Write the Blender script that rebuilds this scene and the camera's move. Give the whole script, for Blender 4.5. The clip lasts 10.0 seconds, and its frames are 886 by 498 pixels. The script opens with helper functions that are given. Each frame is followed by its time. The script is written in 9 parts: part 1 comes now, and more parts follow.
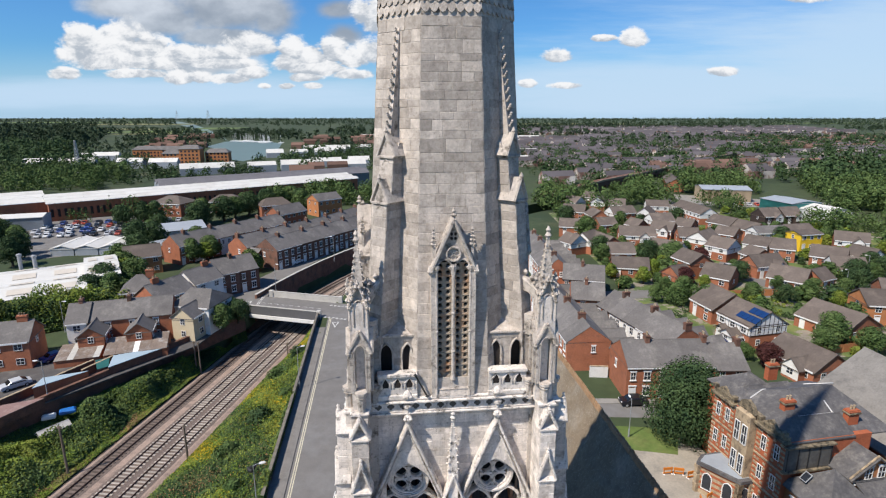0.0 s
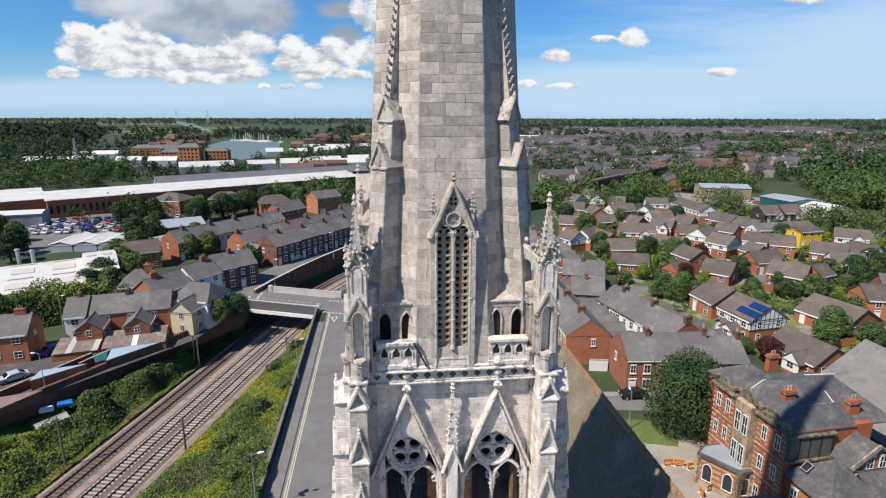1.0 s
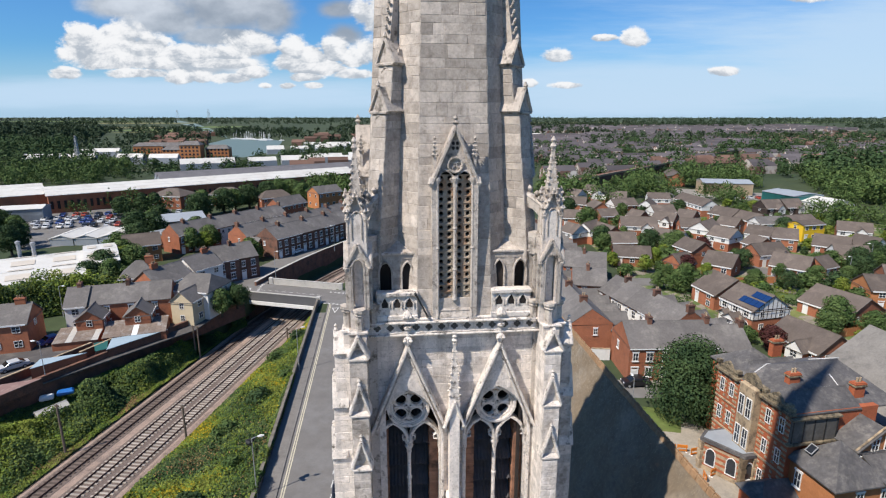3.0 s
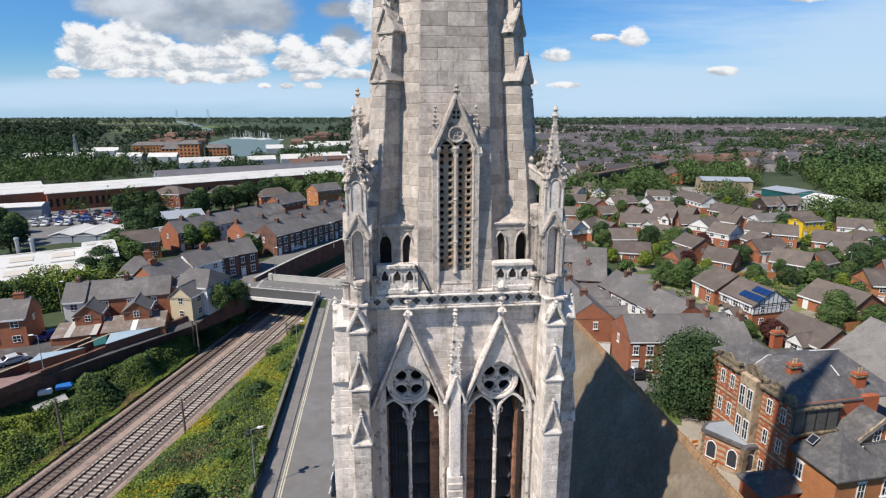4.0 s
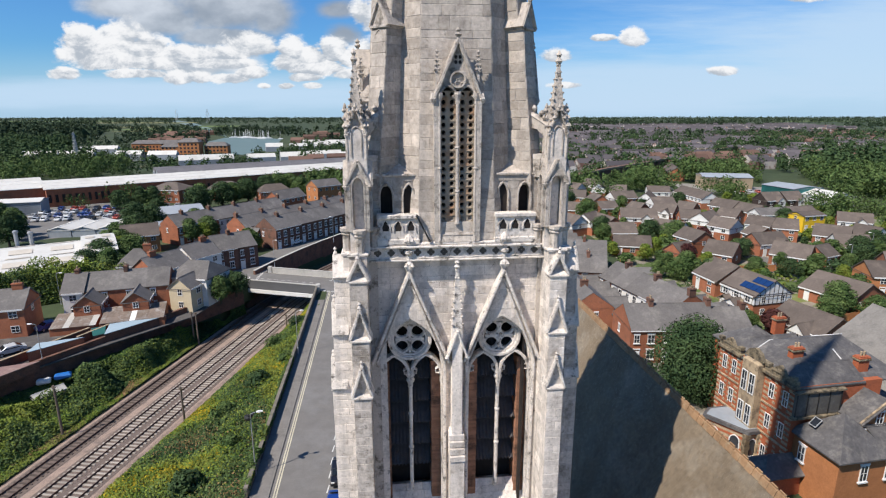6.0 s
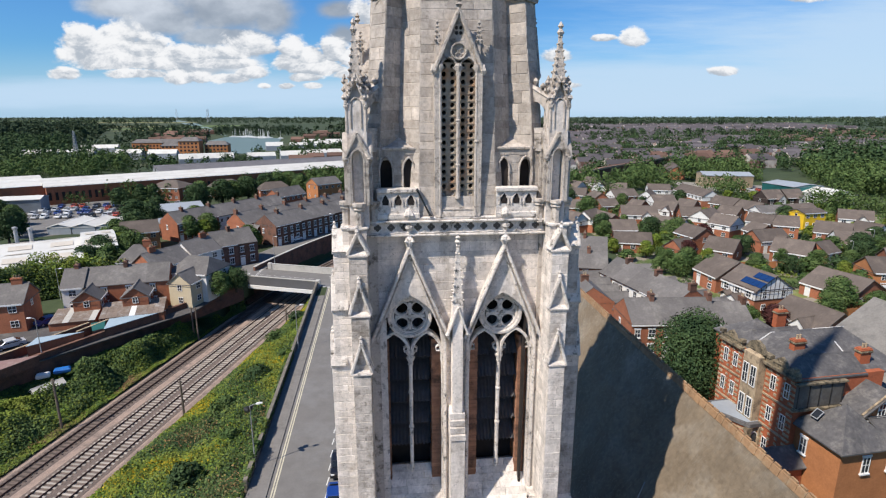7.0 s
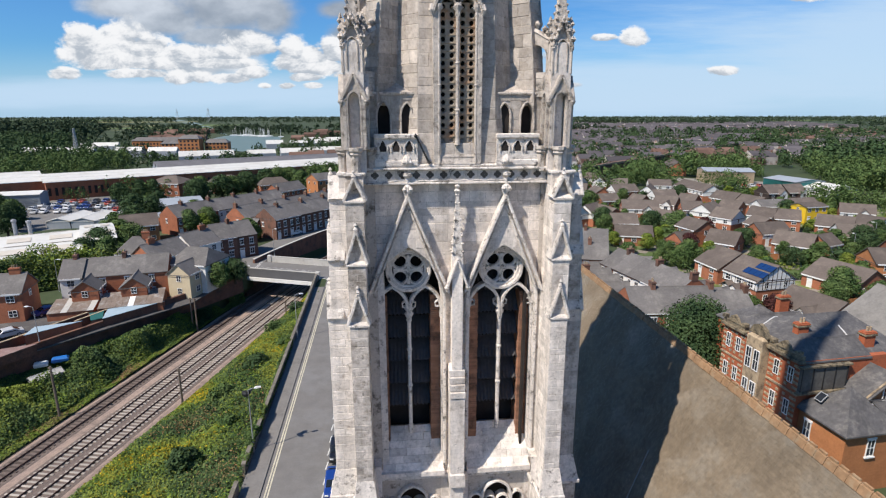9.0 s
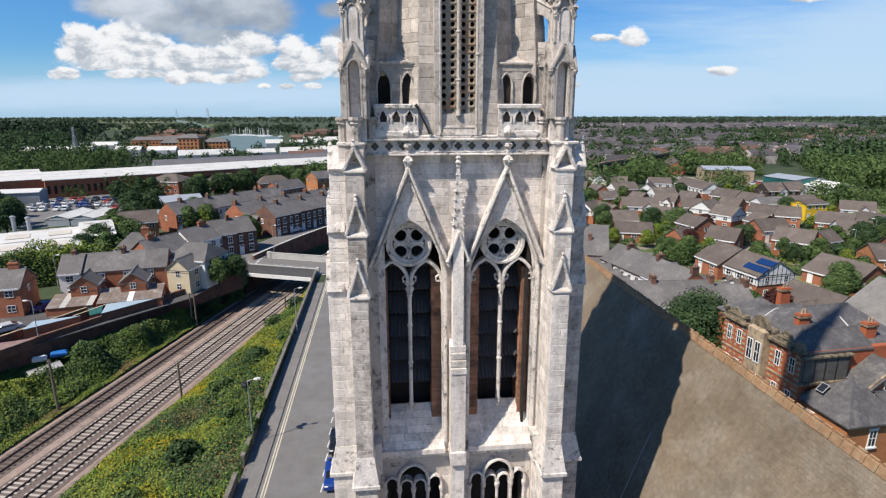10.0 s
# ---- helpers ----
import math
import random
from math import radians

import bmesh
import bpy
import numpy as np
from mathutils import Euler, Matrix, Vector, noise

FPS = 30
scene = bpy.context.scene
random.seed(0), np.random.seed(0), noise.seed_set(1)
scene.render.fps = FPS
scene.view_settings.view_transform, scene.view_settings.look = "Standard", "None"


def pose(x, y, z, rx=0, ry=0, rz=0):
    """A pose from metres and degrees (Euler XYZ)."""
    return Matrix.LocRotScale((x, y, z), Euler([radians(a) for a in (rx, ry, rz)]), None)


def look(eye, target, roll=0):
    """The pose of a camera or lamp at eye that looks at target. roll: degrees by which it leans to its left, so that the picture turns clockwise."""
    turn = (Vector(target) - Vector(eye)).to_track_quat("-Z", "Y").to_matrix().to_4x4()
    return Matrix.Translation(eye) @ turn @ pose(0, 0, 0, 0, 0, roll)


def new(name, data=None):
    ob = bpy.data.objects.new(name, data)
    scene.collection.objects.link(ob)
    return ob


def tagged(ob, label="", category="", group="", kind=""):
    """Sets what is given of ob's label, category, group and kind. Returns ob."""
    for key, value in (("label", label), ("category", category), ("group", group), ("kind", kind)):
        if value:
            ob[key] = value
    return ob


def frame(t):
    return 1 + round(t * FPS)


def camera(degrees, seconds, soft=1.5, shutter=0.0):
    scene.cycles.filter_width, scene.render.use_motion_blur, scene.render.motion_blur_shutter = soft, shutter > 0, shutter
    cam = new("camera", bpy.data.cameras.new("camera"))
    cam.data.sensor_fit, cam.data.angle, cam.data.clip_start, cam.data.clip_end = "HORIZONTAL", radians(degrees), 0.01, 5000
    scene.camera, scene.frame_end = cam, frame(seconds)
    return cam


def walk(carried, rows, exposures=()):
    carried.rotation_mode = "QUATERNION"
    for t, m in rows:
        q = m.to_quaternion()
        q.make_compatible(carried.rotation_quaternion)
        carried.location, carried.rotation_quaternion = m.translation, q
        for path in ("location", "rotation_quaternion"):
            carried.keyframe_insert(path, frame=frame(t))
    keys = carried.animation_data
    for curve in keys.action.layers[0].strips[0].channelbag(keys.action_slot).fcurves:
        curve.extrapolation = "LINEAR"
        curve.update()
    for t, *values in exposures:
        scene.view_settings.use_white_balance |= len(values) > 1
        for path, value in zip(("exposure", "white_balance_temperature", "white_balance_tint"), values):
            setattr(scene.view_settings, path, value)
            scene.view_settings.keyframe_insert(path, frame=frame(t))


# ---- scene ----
# ---- camera ----
cam = camera(78.0, 10.0, soft=1.2)
walk(cam, [
    (0, pose(0.000, 0.000, 43.000, 76.099, -0.003, -0.001)),
    (0.5, pose(-0.005, 0.009, 42.390, 76.117, -0.107, -0.072)),
    (1, pose(-0.008, -0.017, 41.754, 76.136, -0.087, -0.036)),
    (1.5, pose(-0.015, -0.060, 41.196, 76.120, -0.074, -0.018)),
    (2, pose(-0.010, -0.095, 40.732, 76.081, -0.055, 0.012)),
    (2.5, pose(-0.010, -0.061, 40.333, 76.075, -0.019, 0.073)),
    (4, pose(-0.068, -0.075, 38.859, 76.070, 0.030, -0.003)),
    (4.5, pose(-0.070, -0.108, 38.383, 76.086, -0.009, -0.087)),
    (5, pose(-0.082, -0.159, 37.933, 76.094, -0.003, -0.082)),
    (5.5, pose(-0.113, -0.182, 37.513, 76.076, 0.055, -0.049)),
    (7, pose(-0.144, -0.224, 36.180, 76.082, 0.036, -0.015)),
    (7.5, pose(-0.133, -0.212, 35.677, 76.089, 0.041, -0.017)),
    (8, pose(-0.125, -0.138, 35.156, 76.070, 0.047, -0.002)),
    (8.5, pose(-0.110, -0.148, 34.760, 76.085, 0.030, 0.037)),
    (9, pose(-0.103, -0.129, 34.354, 76.053, 0.069, 0.023)),
    (9.5, pose(-0.113, -0.148, 33.867, 76.051, 0.077, 0.018)),
    (10, pose(-0.149, -0.154, 33.370, 76.089, 0.071, -0.016)),
], [(0, 0.08)])

# ---- world, sun, exposure ----
SUN_DIR = Vector((0.494, 0.386, -0.779)).normalized()      # the way the sunlight travels

world = bpy.data.worlds.new("sky")
scene.world = world
world.use_nodes = True


def build_sky(nt):
    N, L = nt.nodes, nt.links
    N.clear()

    def math_node(op, a, b=None, c=None, clamp=False):
        n = N.new("ShaderNodeMath")
        n.operation, n.use_clamp = op, clamp
        for i, v in enumerate((a, b, c)):
            if v is None:
                continue
            if isinstance(v, (int, float)):
                n.inputs[i].default_value = v
            else:
                L.new(v, n.inputs[i])
        return n.outputs[0]

    def smooth(v, lo, hi):
        n = N.new("ShaderNodeMapRange")
        n.interpolation_type = "SMOOTHSTEP"
        L.new(v, n.inputs[0])
        n.inputs[1].default_value, n.inputs[2].default_value = lo, hi
        return n.outputs[0]

    sky = N.new("ShaderNodeTexSky")
    sky.sky_type, sky.sun_disc = "NISHITA", False
    sky.sun_elevation = math.asin(-SUN_DIR.z)
    sky.sun_rotation = math.atan2(-SUN_DIR.x, -SUN_DIR.y)
    sky.altitude, sky.air_density, sky.dust_density, sky.ozone_density = 50, 1.0, 0.6, 2.0
    tint = N.new("ShaderNodeMix")
    tint.data_type, tint.blend_type = "RGBA", "MULTIPLY"
    tint.inputs[0].default_value = 1.0
    L.new(sky.outputs[0], tint.inputs[6])
    tint.inputs[7].default_value = (0.49, 0.97, 1.48, 1)

    coord = N.new("ShaderNodeTexCoord")
    sep = N.new("ShaderNodeSeparateXYZ")
    L.new(coord.outputs["Generated"], sep.inputs[0])
    dx, dy, dz = sep.outputs
    ay = math_node("MAXIMUM", math_node("ABSOLUTE", dy), 0.05)
    px = math_node("DIVIDE", dx, ay)          # across, as a slope
    pz = math_node("DIVIDE", dz, ay)          # up, as a slope
    flat = N.new("ShaderNodeCombineXYZ")
    L.new(px, flat.inputs[0])
    L.new(math_node("MULTIPLY", pz, 1.7), flat.inputs[1])
    L.new(math_node("MULTIPLY", dy, 0.5), flat.inputs[2])

    def fbm(scale, detail, rough, lac=2.1, dist=0.0, offset=0.0):
        n = N.new("ShaderNodeTexNoise")
        n.inputs["Scale"].default_value, n.inputs["Detail"].default_value = scale, detail
        n.inputs["Roughness"].default_value, n.inputs["Lacunarity"].default_value = rough, lac
        n.inputs["Distortion"].default_value = dist
        m = N.new("ShaderNodeVectorMath")
        m.operation = "ADD"
        L.new(flat.outputs[0], m.inputs[0])
        m.inputs[1].default_value = (offset, offset * 0.7, 0)
        L.new(m.outputs[0], n.inputs["Vector"])
        return n.outputs["Fac"]

    def blob(cx, cz, rx, rz, flat_base=0.35):
        """An ellipse in slopes; the base is flatter than the top."""
        ex = math_node("DIVIDE", math_node("SUBTRACT", px, cx), rx)
        ez = math_node("DIVIDE", math_node("SUBTRACT", pz, cz), rz)
        below = math_node("MULTIPLY", math_node("MINIMUM", ez, 0.0), 1.0 / flat_base)
        above = math_node("MAXIMUM", ez, 0.0)
        ez2 = math_node("ADD", below, above)
        r = math_node("SQRT", math_node("ADD", math_node("MULTIPLY", ex, ex), math_node("MULTIPLY", ez2, ez2)))
        return math_node("SUBTRACT", 1.0, r)

    def union(items):
        out = items[0]
        for it in items[1:]:
            out = math_node("MAXIMUM", out, it)
        return out

    def billows(rows):
        """The union of many heads, and how high a place lies within the head that holds it."""
        best, high = None, None
        for cx, cz, rx, rz, base in rows:
            f = blob(cx, cz, rx, rz, base)
            ez = math_node("DIVIDE", math_node("SUBTRACT", pz, cz), rz)
            if best is None:
                best, high = f, ez
                continue
            wins = smooth(math_node("SUBTRACT", f, best), -0.10, 0.10)
            high = math_node("ADD", high, math_node("MULTIPLY", wins, math_node("SUBTRACT", ez, high)))
            best = math_node("MAXIMUM", best, f)
        return best, high

    billow = fbm(17.0, 12.0, 0.62, dist=0.25)
    soft = fbm(5.0, 8.0, 0.55, offset=3.0)
    cumulus, high = billows(CUMULUS)
    edge = math_node("ADD", cumulus, math_node("MULTIPLY", math_node("SUBTRACT", billow, 0.5), 1.75))
    puff = smooth(edge, 0.0, 0.34)
    # bright heads, greyer undersides
    lower = fbm(17.0, 12.0, 0.62, dist=0.25, offset=0.014)
    relief = math_node("MULTIPLY", math_node("SUBTRACT", lower, billow), -2.6)
    shade = smooth(math_node("ADD", relief, math_node("MULTIPLY", high, 0.45)), -0.42, 0.34)
    deck = union([blob(*b) for b in DECK])
    deck_edge = math_node("ADD", deck, math_node("MULTIPLY", math_node("SUBTRACT", soft, 0.5), 1.8))
    deck_fac = smooth(deck_edge, 0.0, 0.55)

    streak = N.new("ShaderNodeTexNoise")
    streak.inputs["Scale"].default_value, streak.inputs["Detail"].default_value = 2.6, 8.0
    streak.inputs["Roughness"].default_value = 0.62
    sm = N.new("ShaderNodeMapping")
    L.new(flat.outputs[0], sm.inputs[0])
    sm.inputs["Rotation"].default_value = (0, 0, radians(-14))
    sm.inputs["Scale"].default_value = (0.8, 4.5, 1)
    L.new(sm.outputs[0], streak.inputs["Vector"])
    veil_zone = union([blob(*b) for b in VEIL])
    veil = smooth(math_node("ADD", veil_zone, math_node("MULTIPLY", math_node("SUBTRACT", streak.outputs["Fac"], 0.5), 1.6)), -0.38, 0.62)
    low = math_node("MULTIPLY", smooth(pz, 0.13, 0.0), 0.78)

    def over(base, fac, colour):
        m = N.new("ShaderNodeMix")
        m.data_type = "RGBA"
        L.new(fac, m.inputs[0])
        L.new(base, m.inputs[6])
        if isinstance(colour, tuple):
            m.inputs[7].default_value = colour
        else:
            L.new(colour, m.inputs[7])
        return m.outputs[2]

    def lit(dark, bright, fac):
        m = N.new("ShaderNodeMix")
        m.data_type = "RGBA"
        L.new(fac, m.inputs[0])
        m.inputs[6].default_value, m.inputs[7].default_value = dark, bright
        return m.outputs[2]

    k = SKY_CLOUD
    c = over(tint.outputs[2], low, (k * 0.53, k * 0.76, k * 1.00, 1))
    c = over(c, math_node("MULTIPLY", veil, 0.85), (k * 0.62, k * 0.81, k * 1.02, 1))
    c = over(c, math_node("MULTIPLY", deck_fac, 0.92), lit((k * 0.36, k * 0.41, k * 0.48, 1), (k * 0.80, k * 0.85, k * 0.92, 1), smooth(soft, 0.35, 0.68)))
    c = over(c, puff, lit((k * 0.52, k * 0.58, k * 0.66, 1), (k * 1.02, k * 1.03, k * 1.05, 1), shade))
    bg = N.new("ShaderNodeBackground")
    L.new(c, bg.inputs[0])
    bg.inputs[1].default_value = SKY_STRENGTH
    out = N.new("ShaderNodeOutputWorld")
    L.new(bg.outputs[0], out.inputs[0])


SKY_STRENGTH = 0.085
SKY_CLOUD = 10.0
# clouds as slopes across and up, their half width and height, and how flat the base is
CUMULUS = [(-0.619, 0.118, 0.044, 0.042, 0.8), (-0.587, 0.107, 0.051, 0.04, 0.7), (-0.554, 0.118, 0.058, 0.043, 0.8), (-0.519, 0.106, 0.051, 0.036, 0.7), (-0.636, 0.098, 0.038, 0.022, 0.6),
           (-0.573, 0.089, 0.101, 0.034, 0.5), (-0.512, 0.085, 0.082, 0.027, 0.5), (-0.536, 0.067, 0.062, 0.012, 0.7), (-0.662, 0.068, 0.033, 0.014, 0.8), (-0.445, 0.094, 0.076, 0.025, 0.6)]
CUMULUS += [(-0.336, 0.109, 0.056, 0.03, 0.6), (-0.374, 0.098, 0.05, 0.02, 0.6), (-0.458, 0.059, 0.033, 0.018, 0.6), (-0.427, 0.061, 0.032, 0.017, 0.6), (-0.387, 0.083, 0.075, 0.017, 0.6),
            (-0.334, 0.067, 0.035, 0.016, 0.6), (-0.374, 0.059, 0.048, 0.012, 0.7)]
CUMULUS += [(-0.258, 0.104, 0.029, 0.031, 0.8), (-0.267, 0.085, 0.032, 0.025, 0.7), (-0.227, 0.093, 0.038, 0.029, 0.7), (-0.19, 0.102, 0.031, 0.029, 0.7), (-0.218, 0.074, 0.071, 0.024, 0.5), (-0.153, 0.089, 0.039, 0.026, 0.6),
            (-0.126, 0.1, 0.032, 0.029, 0.7), (-0.16, 0.066, 0.048, 0.014, 0.7), (-0.241, 0.061, 0.038, 0.012, 0.7), (-0.092, 0.096, 0.043, 0.032, 0.6), (-0.311, 0.047, 0.014, 0.007, 0.9), (-0.276, 0.047, 0.018, 0.007, 0.9), (-0.227, 0.048, 0.022, 0.007, 0.9)]
CUMULUS += [(-0.138, 0.166, 0.028, 0.029, 0.8), (-0.112, 0.16, 0.038, 0.038, 0.7), (0.329, 0.124, 0.029, 0.021, 0.7), (0.276, 0.126, 0.027, 0.007, 0.9), (0.197, 0.095, 0.034, 0.015, 0.7), (0.216, 0.048, 0.033, 0.008, 0.9),
            (0.149, 0.052, 0.018, 0.008, 0.9), (0.49, 0.071, 0.034, 0.01, 0.9), (0.617, 0.191, 0.058, 0.012, 0.9)]
DECK = [(-0.369, 0.169, 0.168, 0.069, 0.8), (-0.477, 0.153, 0.116, 0.054, 0.7), (-0.293, 0.16, 0.066, 0.053, 0.9), (-0.378, 0.128, 0.132, 0.029, 0.8), (-0.436, 0.087, 0.113, 0.043, 0.8), (-0.177, 0.171, 0.057, 0.026, 0.9),
        (-0.167, 0.131, 0.048, 0.032, 0.9), (-0.536, 0.178, 0.108, 0.035, 0.9), (-0.45, 0.26, 0.30, 0.09, 0.9)]
VEIL = [(0.85, 0.095, 0.62, 0.115, 0.9), (0.50, 0.05, 0.45, 0.06, 0.9), (0.35, 0.035, 0.40, 0.05, 0.9), (-0.45, 0.03, 0.6, 0.03, 0.9)]
build_sky(world.node_tree)

sun_data = bpy.data.lights.new("sun", "SUN")
sun_data.energy, sun_data.angle, sun_data.color = 6.0, radians(0.53), (1.0, 0.92, 0.82)
sun = new("sun", sun_data)
sun.matrix_world = look((-60, -40, 120), Vector((-60, -40, 120)) + SUN_DIR)

# ---- materials ----
ALBEDO = 0.85


def material(name, colour, rough=0.85, vary=0.12, grain=(6.0, 0.10), stain=None, bump=(8.0, 0.15, 0.02), island=0.0, obj_rand=0.0,
             metallic=0.0, streaks=0.0, second=None, hue=0.0, spec=0.3, pits=None):
    """A mottled surface: fine grain, larger patches, optional stains, streaks running down and a shift from piece to piece."""
    m = bpy.data.materials.new(name)
    m.use_nodes = True
    nt = m.node_tree
    N, L = nt.nodes, nt.links
    b = N["Principled BSDF"]
    colour = tuple(v * ALBEDO for v in colour)
    second = second and (tuple(v * ALBEDO for v in second[0]), *second[1:])
    stain = stain and (tuple(v * ALBEDO for v in stain[0]), *stain[1:])
    b.inputs["Roughness"].default_value, b.inputs["Metallic"].default_value = rough, metallic
    b.inputs["Specular IOR Level"].default_value = spec
    pos = N.new("ShaderNodeNewGeometry").outputs["Position"]

    def noise_tex(scale, detail=4.0, rough_=0.6, vec=pos):
        n = N.new("ShaderNodeTexNoise")
        n.inputs["Scale"].default_value, n.inputs["Detail"].default_value, n.inputs["Roughness"].default_value = scale, detail, rough_
        L.new(vec, n.inputs["Vector"])
        return n.outputs["Fac"]

    def ramp(v, lo, hi, a, z):
        n = N.new("ShaderNodeMapRange")
        L.new(v, n.inputs[0])
        n.inputs[1].default_value, n.inputs[2].default_value, n.inputs[3].default_value, n.inputs[4].default_value = lo, hi, a, z
        return n.outputs[0]

    def mul(a, c):
        n = N.new("ShaderNodeMath")
        n.operation = "MULTIPLY"
        for i, v in enumerate((a, c)):
            if isinstance(v, float):
                n.inputs[i].default_value = v
            else:
                L.new(v, n.inputs[i])
        return n.outputs[0]

    gain = ramp(noise_tex(grain[0]), 0.25, 0.75, 1 - grain[1], 1 + grain[1])
    gain = mul(gain, ramp(noise_tex(grain[0] * 0.11), 0.3, 0.7, 1 - vary, 1 + vary))
    if island:
        gain = mul(gain, ramp(N.new("ShaderNodeNewGeometry").outputs["Random Per Island"], 0, 1, 1 - island, 1 + island))
    if obj_rand:
        gain = mul(gain, ramp(N.new("ShaderNodeObjectInfo").outputs["Random"], 0, 1, 1 - obj_rand, 1 + obj_rand))
    if streaks:
        mp = N.new("ShaderNodeMapping")
        mp.inputs["Scale"].default_value = (2.2, 2.2, 0.22)
        L.new(pos, mp.inputs[0])
        gain = mul(gain, ramp(noise_tex(1.0, 5.0, 0.65, mp.outputs[0]), 0.42, 0.75, 1.0, 1 - streaks))
    col = N.new("ShaderNodeRGB").outputs[0]
    col.default_value = (*colour, 1)
    if second:
        mx = N.new("ShaderNodeMix")
        mx.data_type = "RGBA"
        L.new(ramp(noise_tex(second[1], 5.0), second[2], second[3], 0, 1), mx.inputs[0])
        L.new(col, mx.inputs[6])
        mx.inputs[7].default_value = (*second[0], 1)
        col = mx.outputs[2]
    if pits:
        gain = mul(gain, ramp(noise_tex(pits[0], 3.0, 0.7), pits[1], pits[1] + 0.12, 1.0, 1 - pits[2]))
    if stain:
        mx = N.new("ShaderNodeMix")
        mx.data_type = "RGBA"
        L.new(ramp(noise_tex(stain[1], 6.0, 0.7), stain[2], stain[3], 0, 1), mx.inputs[0])
        L.new(col, mx.inputs[6])
        mx.inputs[7].default_value = (*stain[0], 1)
        col = mx.outputs[2]
    sc = N.new("ShaderNodeVectorMath")
    sc.operation = "SCALE"
    L.new(col, sc.inputs[0])
    L.new(gain, sc.inputs["Scale"])
    col = sc.outputs[0]
    if hue:
        h = N.new("ShaderNodeHueSaturation")
        L.new(ramp(N.new("ShaderNodeNewGeometry").outputs["Random Per Island"], 0, 1, 0.5 - hue, 0.5 + hue), h.inputs["Hue"])
        L.new(col, h.inputs["Color"])
        col = h.outputs[0]
    L.new(col, b.inputs["Base Color"])
    if bump:
        bp = N.new("ShaderNodeBump")
        bp.inputs["Strength"].default_value, bp.inputs["Distance"].default_value = bump[1], bump[2]
        L.new(noise_tex(bump[0], 6.0, 0.65), bp.inputs["Height"])
        L.new(bp.outputs[0], b.inputs["Normal"])
    return m


def foliage(name, a, z, scale=0.35):
    m = material(name, a, 0.75, 0.18, (3.0, 0.25), None, None, island=0.2, second=(z, scale, 0.4, 0.62), spec=0.1)
    m.node_tree.nodes["Principled BSDF"].inputs["Subsurface Weight"].default_value = 0.0
    return m


STONE = material("limestone_ashlar", (0.84, 0.755, 0.68), 0.92, 0.12, (9.0, 0.16), ((0.42, 0.35, 0.29), 2.2, 0.52, 0.76), (20.0, 0.6, 0.04), island=0.16, streaks=0.34, pits=(7.0, 0.60, 0.42))
STONE_DIRTY = material("lichened_limestone", (0.70, 0.62, 0.55), 0.93, 0.16, (9.0, 0.18), ((0.25, 0.21, 0.165), 1.6, 0.47, 0.70), (20.0, 0.7, 0.04), island=0.18, streaks=0.42, pits=(6.0, 0.58, 0.5))
STONE_SPIRE = material("weathered_spire_stone", (0.54, 0.475, 0.415), 0.94, 0.12, (8.0, 0.20), ((0.36, 0.31, 0.265), 3.0, 0.46, 0.72), (16.0, 0.5, 0.05), island=0.24, streaks=0.2, pits=(9.0, 0.60, 0.35))
STONE_BLOCK = material("weathered_spire_block", (0.54, 0.475, 0.415), 0.94, 0.12, (8.0, 0.20), ((0.36, 0.31, 0.265), 3.0, 0.46, 0.72), (16.0, 0.5, 0.05), obj_rand=0.24, streaks=0.2, pits=(9.0, 0.60, 0.35))
STONE_TRIM = material("dressed_limestone", (0.80, 0.725, 0.655), 0.9, 0.14, (9.0, 0.20), ((0.13, 0.115, 0.10), 3.2, 0.54, 0.68), (18.0, 0.9, 0.04), island=0.08, streaks=0.24, pits=(6.0, 0.60, 0.45))
TRIM_GREY = material("weathered_grey_limestone", (0.60, 0.53, 0.465), 0.92, 0.14, (9.0, 0.20), ((0.15, 0.13, 0.11), 2.6, 0.52, 0.68), (18.0, 0.9, 0.04), island=0.1, streaks=0.25, pits=(6.0, 0.60, 0.45))
# stone darkened to stand for shade in the frieze's hollows
FOIL_SHADE = material("shade_dark_limestone", (0.12, 0.105, 0.09), 0.92, 0.15, (9.0, 0.2), None, (18.0, 0.6, 0.03))
JOINT = material("lime_mortar_joint", (0.56, 0.495, 0.435), 0.95, 0.12, (10.0, 0.15), ((0.17, 0.145, 0.12), 1.7, 0.54, 0.64), (20.0, 0.4, 0.02))
# near-black colour that stands for the shade inside openings
DARK = material("dark_interior_shade", (0.034, 0.027, 0.024), 0.9, 0.2, (3.0, 0.3))
LEAD = material("grey_slate_louvre", (0.075, 0.07, 0.072), 0.7, 0.15, (6.0, 0.2))
REVEAL = material("orange_brick_reveal", (0.36, 0.18, 0.11), 0.9, 0.15, (4.0, 0.2), ((0.10, 0.06, 0.045), 1.3, 0.5, 0.68), (18.0, 0.4, 0.02), island=0.18)
IRON = material("black_iron", (0.03, 0.03, 0.03), 0.5, 0.1, (6.0, 0.1), None, None)
ROOF_NAVE = material("stone_slate_roof", (0.192, 0.150, 0.104), 0.92, 0.18, (4.0, 0.18), ((0.245, 0.212, 0.168), 0.35, 0.46, 0.66), (18.0, 0.5, 0.02), island=0.09)
ROOF_SLATE = material("stone_slate", (0.192, 0.150, 0.104), 0.92, 0.18, (4.0, 0.18), ((0.245, 0.212, 0.168), 0.35, 0.46, 0.66), (18.0, 0.5, 0.02), obj_rand=0.09)
